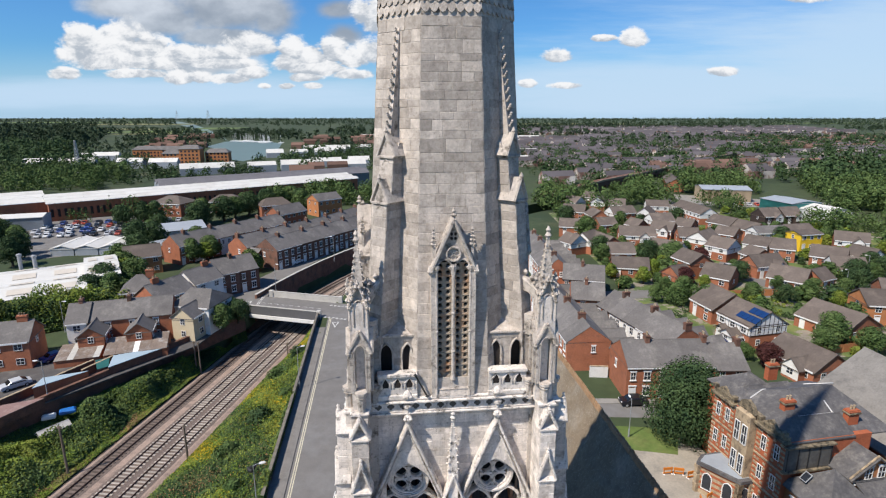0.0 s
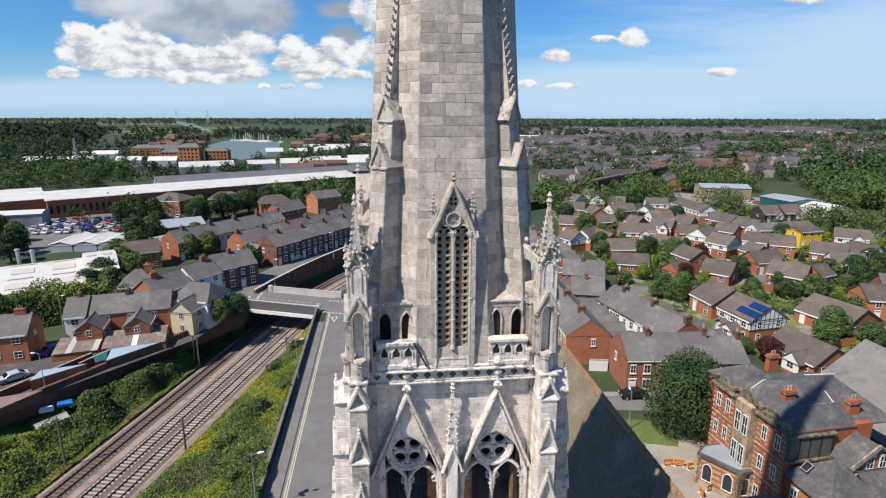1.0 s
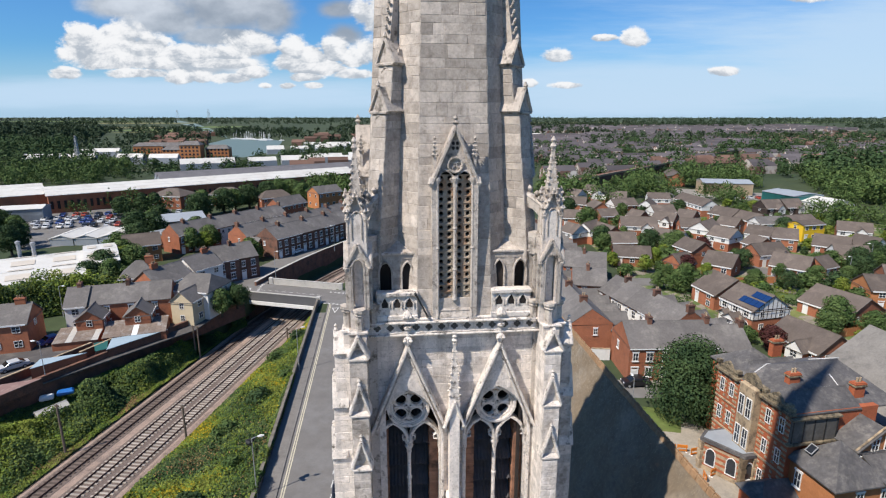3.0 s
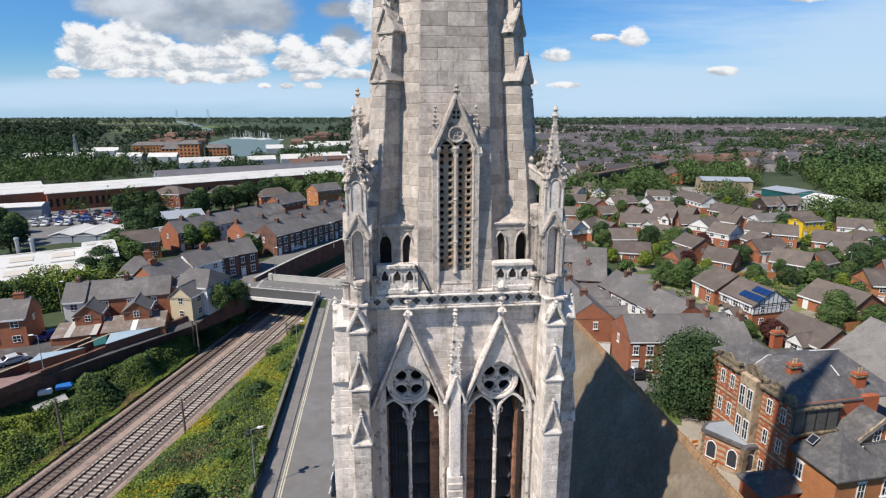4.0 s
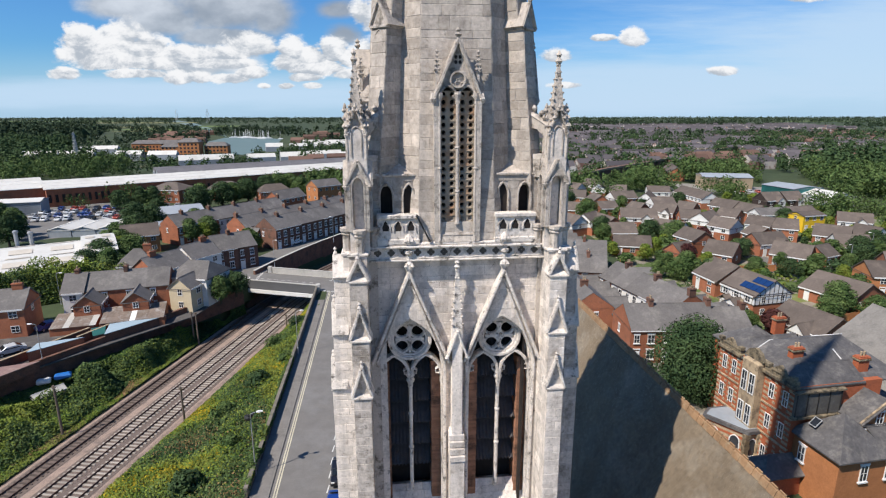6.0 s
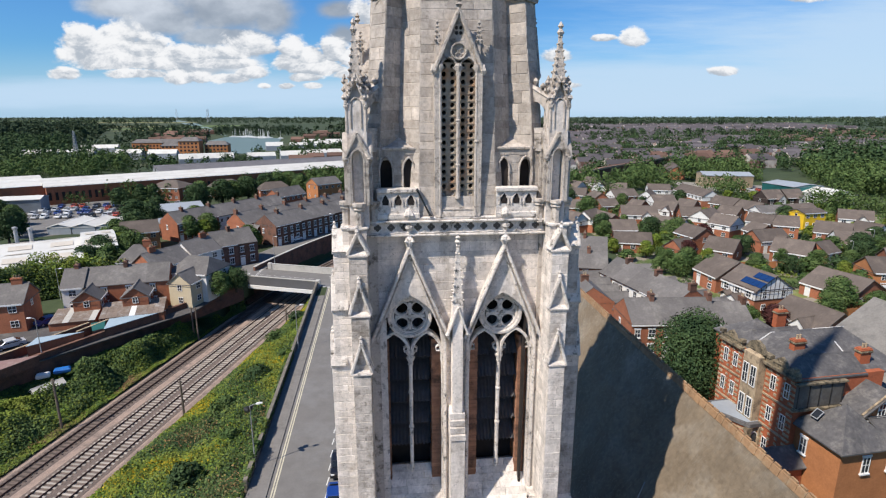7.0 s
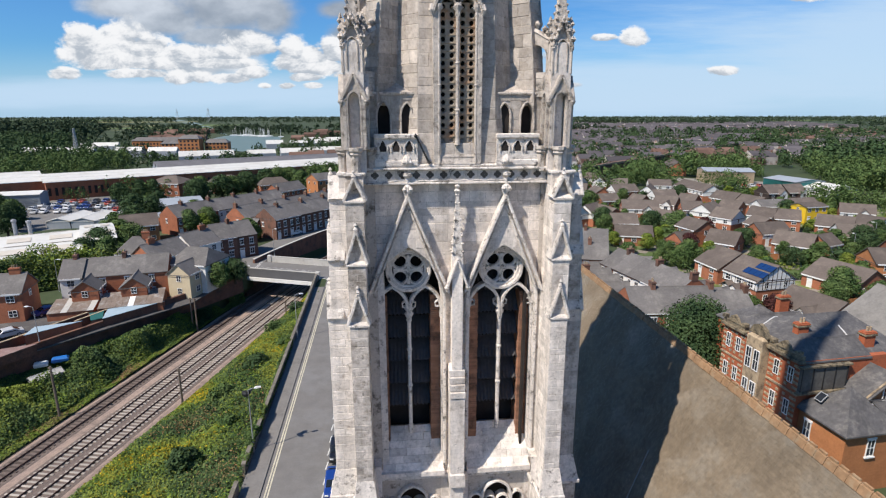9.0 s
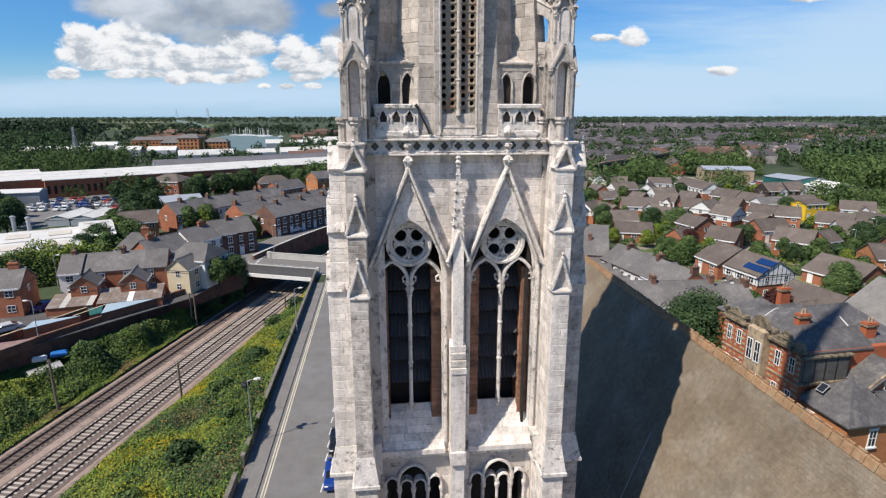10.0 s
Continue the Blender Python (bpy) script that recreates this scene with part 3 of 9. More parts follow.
def give_way_triangle(x, y, turn):
    sh = Shape()
    o = [(-0.75, 1.5), (0.75, 1.5), (0, -1.7)]
    i = [(-0.48, 1.25), (0.48, 1.25), (0, -0.9)]
    sh.add([(*p, 0.05) for p in o] + [(*p, 0.05) for p in i], [(0, 1, 4, 3), (1, 2, 5, 4), (2, 0, 3, 5)])
    return solid("give_way_triangle", sh, LINE_PAINT, "hollow white triangle painted on asphalt", "road marking", m=pose(x, y, 0, 0, 0, turn))


give_way_triangle(-22.6, 107.5, 8)
give_way_triangle(-46.5, 121.5, -80)

# the bridge: deck, girders and parapets
bridge = thing("road_bridge_span", pose(0, 0, 0), "concrete road bridge over the railway cutting", "bridge")
B0, B1, B2, B3 = Vector((-44.6, 116.7)), Vector((-27.0, 112.1)), Vector((-41.6, 126.2)), Vector((-24.0, 121.6))


def wall_between(name, a, b_, w, z0, z1, mat, parent, label="", cap=0.0, capmat=None):
    d = (b_ - a).normalized()
    n = Vector((d.y, -d.x)) * w / 2
    sh = Shape()
    vs = [a - n, b_ - n, b_ + n, a + n]
    sh.add([(v.x, v.y, z0) for v in vs] + [(v.x, v.y, z1) for v in vs], [(3, 2, 1, 0), (4, 5, 6, 7), (0, 1, 5, 4), (1, 2, 6, 5), (2, 3, 7, 6), (3, 0, 4, 7)])
    ob = part(name, sh, mat, parent, label)
    if cap:
        n2 = n * 1.35
        vs = [a - n2, b_ - n2, b_ + n2, a + n2]
        c = Shape()
        c.add([(v.x, v.y, z1 + 0.003) for v in vs] + [(v.x, v.y, z1 + cap) for v in vs], [(3, 2, 1, 0), (4, 5, 6, 7), (0, 1, 5, 4), (1, 2, 6, 5), (2, 3, 7, 6), (3, 0, 4, 7)])
        part("coping", c, capmat or mat, parent)
    return ob


deck = Shape()
deck.add([(*v, -1.3) for v in (B0, B1, B3, B2)] + [(*v, -0.22) for v in (B0, B1, B3, B2)], [(3, 2, 1, 0), (4, 5, 6, 7), (0, 1, 5, 4), (1, 2, 6, 5), (2, 3, 7, 6), (3, 0, 4, 7)])
part("deck", deck, CONCRETE, bridge)
STEEL_DARK = material("dark_grey_parapet_panel", (0.11, 0.11, 0.115), 0.7, 0.08, (3.0, 0.08), None, None)
wall_between("girder", B0 + Vector((-0.1, -0.5)), B1 + Vector((0.0, -0.5)), 0.35, -1.5, -0.75, RENDER, bridge, "pale painted edge girder")
wall_between("parapet", B0, B1, 0.3, -0.75, 1.15, STEEL_DARK, bridge, "dark grey parapet panels", 0.14, CONCRETE)
wall_between("parapet", B2, B3, 0.3, -0.75, 1.25, CONCRETE, bridge, "pale concrete parapet", 0.14, CONCRETE)
for v in (B0, B1, B2, B3):
    p = Shape()
    p.box(v.x - 0.45, v.x + 0.45, v.y - 0.45, v.y + 0.45, -1.0, 1.5, None, 0.05)
    part("end_pillar", p, CONCRETE, bridge)
for a, b_ in ((B0, B2), (B1, B3)):
    wall_between("abutment", a + Vector((0, 0)), b_, 0.8, -5.8, -0.8, BRICK_DARK, bridge, "sooty brick abutment")

# walls along the cutting
lw = thing("cutting_wall", pose(0, 0, 0), "dark sooty brick wall along the railway cutting", "wall", kind="structure")
for s0, s1 in ((-60, -20), (-20, 10), (10, 30), (30, 48), (48, 60)):
    a, b_ = rail(s0, cut_left(s0) - 0.1, 0), rail(s1, cut_left(s1) - 0.1, 0)
    wall_between("wall_length", Vector(a[:2]), Vector(b_[:2]), 0.45, -2.9, 0.9, BRICK_DARK, lw, "", 0.1, BRICK_DARK)
lw2 = thing("retaining_wall", pose(0, 0, 0), "tall dark stone retaining wall beside the railway", "wall", kind="structure")
for s0, s1 in ((72, 80), (80, 92), (92, 104), (104, 116), (116, 135), (135, 160), (160, 200)):
    a, b_ = rail(s0, cut_left(s0) - 0.1, 0), rail(s1, cut_left(s1) - 0.1, 0)
    wall_between("wall_length", Vector(a[:2]), Vector(b_[:2]), 0.5, -5.8, 1.0, BRICK_DARK, lw2, "", 0.1, CONCRETE)
rw = thing("road_wall", pose(0, 0, 0), "low grey stone wall between road and railway bank", "wall", kind="structure")
for y0, y1 in ((20, 36), (36, 44), (46.5, 52), (52, 60), (60, 68), (68, 76), (76, 84), (84, 92), (92, 100), (100, 108), (108, 111.5)):
    wall_between("wall_length", Vector((roadx(y0) - 2.55, y0)), Vector((roadx(y1) - 2.55, y1)), 0.3, -0.9, 1.15, WALL_OLD, rw, "", 0.09, WALL_OLD)

# the railway
bed = Shape()
bed.rings([[rail(s, -7.2, RAIL_Z - 0.36), rail(s, 6.2, RAIL_Z - 0.36), rail(s, 5.4, RAIL_Z - 0.12), rail(s, -6.4, RAIL_Z - 0.12)] for s in list(range(-70, 62, 6)) + [64, 75, 90, 105, 120, 140, 160, 180, 200]])
solid("ballast_bed", bed, BALLAST, "pinkish brown stone railway ballast", "railway ballast", "structure")


def track(q, mat, spacing, n0, n1, name_label):
    tr = thing("railway_track", pose(0, 0, 0), name_label, "railway track", "railway tracks")
    ss = list(range(-60, 62, 6)) + [64, 72, 80, 90, 100, 110, 120, 135, 150, 170, 195]
    for off in (-0.7525, 0.7525):
        r = Shape()
        r.rings([[rail(s, q + off - 0.07, RAIL_Z), rail(s, q + off + 0.07, RAIL_Z), rail(s, q + off + 0.036, RAIL_Z + 0.155), rail(s, q + off - 0.036, RAIL_Z + 0.155)] for s in ss])
        part("rail", r, RAIL_MAT, tr, "rust-brown steel rail")
    d = Shape()
    d.rings([[rail(s, q - 1.7, RAIL_Z - 0.115), rail(s, q + 1.7, RAIL_Z - 0.115), rail(s, q + 1.5, RAIL_Z - 0.075), rail(s, q - 1.5, RAIL_Z - 0.075)] for s in ss])
    part("track_bed", d, BALLAST_DARK, tr, "dark oily ballast under the sleepers")
    sl = Shape()
    sl.box(-1.25, 1.25, -0.13, 0.13, -0.16, 0.01, None, 0.02)
    me = sl.mesh("sleeper", mat)
    turn = math.degrees(math.atan2(-RAIL_D.x, RAIL_D.y))
    s = n0
    while s < n1:
        ob = new("sleeper", me)
        ob.parent = tr
        x, y, z = rail(s, q, RAIL_Z)
        ob.matrix_basis = pose(x, y, z, 0, 0, turn - math.degrees(math.atan(max(0, s - 60) * 0.005)))
        s += spacing
    return tr


track(-4.5, SLEEPER_OLD, 0.75, -12, 100, "old railway track with dark timber sleepers")
track(0.0, SLEEPER, 0.72, -12, 118, "railway track with pale concrete sleepers")
track(3.35, SLEEPER, 0.72, -12, 118, "railway track with pale concrete sleepers")

# ---- the church: tower, spire and nave roof ----
TOWER = pose(0.38, 18.75, 0, 0, 0, 6)
CY = 3.4            # the tower's middle, behind the front of its gables
WALL = 0.3          # the wall's face
rng = random.Random(7)
tower = thing("church_tower", TOWER, "pale grey limestone gothic church tower with octagonal spire", "church tower")


def quarter(k):
    """Turns the front side to the k-th side of the tower."""
    return pose(0, CY, 0) @ pose(0, 0, 0, 0, 0, 90 * k) @ pose(0, -CY, 0)


def on_sides(name, shape, mat, ks=(0, 1, 2, 3), label="", kind="", parent=None):
    me = shape.mesh(name, mat)
    return [part(name, me, mat, parent or tower, label, kind, quarter(k)) for k in ks]


def arch_top(u, a, zs, r):
    """Height of a pointed arch of half width a and radius r, springing at zs."""
    t = abs(u) + r - a
    return zs + math.sqrt(max(r * r - t * t, 0.0))


def arch_path(cu, a, zs, r, z0=None, n=10):
    pts = []
    us = [-a + a * i / n for i in range(n + 1)]
    pts = [(cu + u, arch_top(u, a, zs, r)) for u in us] + [(cu - u, arch_top(u, a, zs, r)) for u in us[-2::-1]]
    if z0 is not None:
        pts = [(cu - a, z0)] + pts + [(cu + a, z0)]
    return pts


WIN_U, WIN_A, WIN_ZS, WIN_R = 1.72, 1.25, 27.75, 2.21
ARC_U = (-2.05, -1.3, 1.3, 2.05)


def wall_holes(u):
    """The openings above a place on the wall: (bottom, top) pairs from low to high."""
    out = []
    for c, a, z0, zs, r in ((-1.70, 0.52, 16.4, 19.2, 0.62), (1.70, 0.52, 16.4, 19.2, 0.62), (-2.55, 0.24, 16.4, 19.05, 0.3), (2.55, 0.24, 16.4, 19.05, 0.3), (-0.85, 0.24, 16.4, 19.05, 0.3), (0.85, 0.24, 16.4, 19.05, 0.3)):
        if abs(u - c) < a:
            out.append((z0, arch_top(u - c, a, zs, r)))
    for c in (-WIN_U, WIN_U):
        if abs(u - c) < WIN_A:
            out.append((20.75, arch_top(u - c, WIN_A, WIN_ZS, WIN_R)))
    return sorted(out)


def tower_wall(end, ks):
    us = sorted({round(x, 3) for x in [-end, end] + [c + s * a * i / 9 for c, a in ((-WIN_U, WIN_A), (WIN_U, WIN_A)) for i in range(10) for s in (-1, 1)] +
                 [c + s * a * i / 5 for c, a in ((-1.7, 0.52), (1.7, 0.52), (-2.55, 0.24), (2.55, 0.24), (-0.85, 0.24), (0.85, 0.24)) for i in range(6) for s in (-1, 1)] if abs(x) <= end})
    sh, y0, y1 = Shape(), WALL + 0.02, WALL + 0.34
    for a, b_ in zip(us, us[1:]):
        if b_ - a < 1e-3:
            continue
        mid = (a + b_) / 2
        zl = [0.0] + [z for h in wall_holes(mid) for z in h] + [32.0]
        hl, hr = wall_holes(a + 1e-4), wall_holes(b_ - 1e-4)
        la = [0.0] + [z for h in hl for z in h] + [32.0] if len(hl) == len(wall_holes(mid)) else zl
        lb = [0.0] + [z for h in hr for z in h] + [32.0] if len(hr) == len(wall_holes(mid)) else zl
        for i in range(0, len(zl), 2):
            sh.add([(a, y0, la[i]), (b_, y0, lb[i]), (b_, y0, lb[i + 1]), (a, y0, la[i + 1]), (a, y1, la[i]), (b_, y1, lb[i]), (b_, y1, lb[i + 1]), (a, y1, la[i + 1])],
                   [(0, 1, 2, 3), (7, 6, 5, 4), (3, 2, 6, 7), (4, 5, 1, 0), (0, 3, 7, 4), (1, 5, 6, 2)])
    on_sides("wall", sh, JOINT, ks, "mortar-jointed tower wall")
    st = Shape()

    def spans(z):
        marks = [-3.1]
        for c, a, zs, r, z0 in ((-WIN_U, WIN_A, WIN_ZS, WIN_R, 20.75), (WIN_U, WIN_A, WIN_ZS, WIN_R, 20.75)):
            if z0 - 0.2 < z < arch_top(0, a, zs, r) + 0.25:
                w = a + 0.05 if z < zs else next((a * i / 20 for i in range(20, -1, -1) if arch_top(a * i / 20, a, zs, r) > z - 0.25), 0.0) + 0.1
                marks += [c - w, c + w]
        if 16.2 < z < 20.2:
            marks = [-3.1, -2.85, -0.55, 0.55, 2.85]
        marks.append(3.1)
        return list(zip(marks[::2], marks[1::2]))
    stones(st, rng, spans, lambda u, z, o: (u, WALL + 0.02 - o, z), 0.3, 32.0, 0.31, 0.6)
    on_sides("ashlar", st, STONE, ks, "coursed grey limestone blocks", "stuff")


tower_wall(3.1, (0, 2))
tower_wall(2.74, (1, 3))
corner = Shape()
corner.box(3.04, 3.26, 0.215, 0.55, 0, 32.0)
on_sides("corner_core", corner, JOINT, label="stone core of the tower corner")

# belfry inside: dark sheets standing for its shade, brick reveals, sloped sills and slate hoods
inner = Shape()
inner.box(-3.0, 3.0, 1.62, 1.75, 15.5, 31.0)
on_sides("louvre_backing", inner, DARK, (0,), "dark sheet added for the shade inside the belfry")
# added sheets close the other three sides, so no sun gets in
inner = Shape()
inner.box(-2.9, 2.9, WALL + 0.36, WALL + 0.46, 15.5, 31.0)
on_sides("louvre_backing", inner, DARK, (1, 2, 3), "dark sheet added for the shade inside the belfry")
cap = Shape()
cap.box(-3.0, 3.0, 0.4, 6.4, 31.6, 31.95)
part("belfry_floor", cap, JOINT, tower)
for c in (-WIN_U, WIN_U):
    sl = Shape()
    sl.prism([(c - 1.27, 20.5), (c + 1.27, 20.5), (c + 1.27, 20.7), (c - 1.27, 20.7)], -0.05, 0.5)
    rngs = [20.7 + 0.24 * i for i in range(7)]
    for i, z in enumerate(rngs[:-1]):
        y = 0.1 + i * 0.155
        k = 0
        u = c - 1.25
        while u < c + 1.23:
            w = min(rng.uniform(0.5, 1.1), c + 1.25 - u)
            sl.add([(u + 0.006, y, z), (u + w - 0.006, y, z), (u + w - 0.006, y + 0.15, z + 0.235), (u + 0.006, y + 0.15, z + 0.235), (u + 0.006, 1.5, z), (u + w - 0.006, 1.5, z)], [(0, 1, 2, 3), (0, 3, 4), (1, 5, 2), (3, 2, 5, 4)])
            u += w
    on_sides("window_sill", sl, STONE, (0,), "steep sloping pale stone window sill", "stuff")
    rv = Shape()
    for sgn, wide in ((-1, 0.50), (1, 0.50)):
        z = 21.3
        row = 0
        while z < 27.75:
            a = WIN_A + 0.06 if z < 27.7 else max(0.35, WIN_A + 0.06 - (z - 27.7) * 0.42)
            top = z + 0.075
            cut = 0.26 if row % 2 else 0.14
            for y0, y1 in ((WALL + 0.42, WALL + 0.42 + cut), (WALL + 0.43 + cut, WALL + 0.95), (WALL + 0.96, WALL + 1.30)):
                u0 = c + sgn * a
                u1 = c + sgn * (a - wide + rng.uniform(-0.012, 0.012))
                rv.box(min(u0, u1), max(u0, u1), y0, y1, z, top)
            z += 0.085
            row += 1
    on_sides("brick_reveal", rv, REVEAL, (0,), "orange brick lining of the window opening", "stuff")
    # sloping slate louvres with a scalloped lower edge
    for z in (23.15, 24.1, 25.05, 26.0, 26.95, 27.85):
        hd = Shape()
        n = 22
        x0, x1 = c - 0.80, c + 0.80
        pts = [(x0 + (x1 - x0) * i / n, WALL + 0.56 + (0.03 if i % 2 else 0.0), z + (0.055 if i % 2 else -0.03) + rng.uniform(-0.015, 0.015)) for i in range(n + 1)]
        up = [(p[0], WALL + 1.22, z + 0.66) for p in pts]
        vs = pts + up + [(p[0], p[1] + 0.02, p[2] - 0.03) for p in pts]
        fs = [(i, i + 1, n + 2 + i, n + 1 + i) for i in range(n)] + [(2 * n + 2 + i, 2 * n + 3 + i, i + 1, i) for i in range(n)]
        hd.add(vs, fs)
        on_sides("slate_louvre", hd, LEAD, (0,), "sloping slate louvre with scalloped edge")

# tracery, mullions and arch mouldings
for c in (-WIN_U, WIN_U):
    fr = Shape()
    fr.sweep(arch_path(c, WIN_A + 0.05, WIN_ZS, WIN_R, 20.9, 14), 0.13, WALL - 0.14, WALL + 0.5)
    fr.sweep(arch_path(c, WIN_A - 0.04, WIN_ZS, WIN_R - 0.04, 21.3, 14), 0.06, WALL + 0.10, WALL + 0.5)
    on_sides("arch_moulding", fr, STONE_TRIM, (0, 3), "moulded pointed stone arch")
    tr = Shape()
    oz, orr = 28.80, 0.76
    ring = [(c + orr * math.cos(i * math.pi / 14), oz + orr * math.sin(i * math.pi / 14)) for i in range(28)]
    tr.sweep(ring, 0.16, WALL + 0.10, WALL + 0.5, True)
    tr.sweep([(c + 0.64 * math.cos(i * math.pi / 12), oz + 0.64 * math.sin(i * math.pi / 12)) for i in range(24)], 0.10, WALL + 0.18, WALL + 0.42, True)
    for sx in (-1, 1):
        for sz in (-1, 1):
            cx, cz = c + sx * 0.30, oz + sz * 0.30
            tr.sweep([(cx + 0.265 * math.cos(i * math.pi / 8), cz + 0.265 * math.sin(i * math.pi / 8)) for i in range(16)], 0.085, WALL + 0.22, WALL + 0.42, True)
    tr.box(c - 0.05, c + 0.05, WALL + 0.2, WALL + 0.42, oz - 0.55, oz + 0.55)
    tr.box(c - 0.55, c + 0.55, WALL + 0.2, WALL + 0.42, oz - 0.05, oz + 0.05)
    on_sides("rose_tracery", tr, STONE_TRIM, (0, 3), "round stone tracery with four openings")
    sub = Shape()
    for s in (-1, 1):
        sub.sweep(arch_path(c + s * 0.615, 0.595, 27.25, 1.0, 26.9, 8), 0.12, WALL + 0.12, WALL + 0.5)
        # small cusps inside each light
        for q in (-1, 1):
            sub.sweep([(c + s * 0.61 + q * 0.54, 27.62), (c + s * 0.61 + q * 0.36, 27.50), (c + s * 0.61 + q * 0.38, 27.36), (c + s * 0.61 + q * 0.54, 27.34)], 0.05, WALL + 0.2, WALL + 0.38)
    on_sides("light_arch", sub, STONE_TRIM, (0, 3), "pair of pointed stone tracery arches")
    mu = Shape()
    mu.lathe([(0.085, 22.2), (0.10, 22.35), (0.075, 22.5), (0.075, 24.05), (0.105, 24.1), (0.105, 24.16), (0.075, 24.2), (0.075, 25.55), (0.105, 25.6), (0.105, 25.66), (0.075, 25.7), (0.075, 26.75),
              (0.11, 26.8), (0.09, 26.9), (0.17, 27.05), (0.17, 27.10), (0.10, 27.16), (0.18, 27.26), (0.14, 27.4)], 10, (c, WALL + 0.3))
    mu.box(c - 0.06, c + 0.06, WALL + 0.36, WALL + 0.5, 22.0, 27.2)
    on_sides("mullion", mu, STONE_TRIM, (0, 3), "slender ringed stone colonnette")
    # the gable over the window
    ga = Shape()
    base, top, hw = 28.05, 31.50, 1.42
    outer = lambda z: hw * (top - z) / (top - base)
    lay = Shape()

    def gspans(z):
        w = outer(z) - 0.05
        v = next((WIN_A * i / 24 for i in range(24, -1, -1) if arch_top(WIN_A * i / 24, WIN_A + 0.05, WIN_ZS, WIN_R) > z - 0.2), 0) + 0.12 if z < 30.2 else 0
        return [(c - w, c - v), (c + v, c + w)] if v > 0.12 else [(c - w, c + w)]
    stones(lay, rng, gspans, lambda u, z, o: (u, 0.10 - o, z), 28.3, 31.2, 0.30, 0.5)
    on_sides("gable_ashlar", lay, STONE, (0, 3), "stone blocks of the steep gable", "stuff")
    n = 26
    gb = Shape()
    for i in range(n):
        ua, ub = -hw + 2 * hw * i / n, -hw + 2 * hw * (i + 1) / n
        za, zb = top - abs(ua) * (top - base) / hw, top - abs(ub) * (top - base) / hw
        la = max(arch_top(ua, WIN_A, WIN_ZS, WIN_R) + 0.02 if abs(ua) < WIN_A else base, base)
        lb = max(arch_top(ub, WIN_A, WIN_ZS, WIN_R) + 0.02 if abs(ub) < WIN_A else base, base)
        la, lb = min(la, za), min(lb, zb)
        gb.add([(c + ua, 0.10, la), (c + ub, 0.10, lb), (c + ub, 0.10, zb), (c + ua, 0.10, za), (c + ua, WALL, la), (c + ub, WALL, lb), (c + ub, WALL, zb), (c + ua, WALL, za)], [(0, 1, 2, 3), (0, 4, 5, 1), (2, 6, 7, 3)])
    on_sides("gable", gb, STONE, (0, 3), "steep stone gable over the window", "stuff")
    cp = Shape()
    cp.sweep([(c - hw - 0.02, base), (c, top + 0.06)], 0.11, -0.12, WALL)
    cp.sweep([(c + hw + 0.02, base), (c, top + 0.06)], 0.11, -0.12, WALL)
    cp.sweep([(c - hw + 0.2, base + 0.1), (c, top - 0.25)], 0.08, 0.0, WALL)
    cp.sweep([(c + hw - 0.2, base + 0.1), (c, top - 0.25)], 0.08, 0.0, WALL)
    on_sides("gable_coping", cp, STONE_TRIM, (0, 3), "raking moulded stone coping")
    fi = Shape()
    fi.lathe([(0.11, 31.35), (0.10, 31.6), (0.15, 31.75), (0.15, 31.9), (0.07, 31.98), (0.07, 32.2), (0.16, 32.28), (0.16, 32.36), (0.07, 32.42), (0.07, 32.6), (0.17, 32.70), (0.19, 32.78), (0.13, 32.9), (0.05, 32.98)], 8, (c, 0.0))
    for k in range(4):
        a = k * math.pi / 2 + 0.78
        for z in (31.82, 32.74):
            fi.lathe([(0.02, z - 0.1), (0.085, z), (0.02, z + 0.1)], 6, (c + 0.15 * math.cos(a), 0.15 * math.sin(a)))
    on_sides("finial", fi, STONE_TRIM, (0, 3), "knobbed carved stone finial")

# the middle buttress and its crocketed pinnacle
mb = Shape()
mb.box(-0.27, 0.27, -0.42, WALL, 20.8, 24.0, None, 0.02)
mb.add([(-0.27, -0.42, 24.0), (0.27, -0.42, 24.0), (0.27, -0.08, 25.15), (-0.27, -0.08, 25.15), (-0.27, WALL, 24.0), (0.27, WALL, 24.0), (0.27, WALL, 25.15), (-0.27, WALL, 25.15)], [(0, 1, 2, 3), (0, 3, 7, 4), (1, 5, 6, 2), (3, 2, 6, 7)])
mb.box(-0.19, 0.19, -0.22, WALL, 24.6, 29.4, None, 0.02)
for k in range(4):
    mb.box(-0.29, 0.29, -0.46 + k * 0.075, WALL, 24.02 + k * 0.27, 24.26 + k * 0.27, None, 0.015)
mb.box(-0.30, 0.30, -0.50, WALL, 20.2, 20.8, None, 0.04)
mb.box(-0.25, 0.25, -0.35, WALL, 0.0, 20.2)
on_sides("middle_buttress", mb, STONE, (0, 1, 2, 3), "slim stone buttress between the windows")


def crocket_row(sh, base_w, z0, z1, c, n, size=0.09, faces=4, turn=math.pi / 4):
    """Leafy knobs up the edges of a small spire."""
    for k in range(faces):
        a = turn + k * 2 * math.pi / faces
        for i in range(n):
            t = (i + 0.5) / n
            r = base_w * (1 - t) + size * 0.5
            z = z0 + (z1 - z0) * t
            x, y = c[0] + r * math.cos(a), c[1] + r * math.sin(a)
            s = size * (1 - 0.45 * t)
            sh.lathe([(0.01, z - s * 0.7), (s * 0.62, z - s * 0.1), (s * 0.75, z + s * 0.35), (0.01, z + s * 0.8)], 5, (x, y), a)


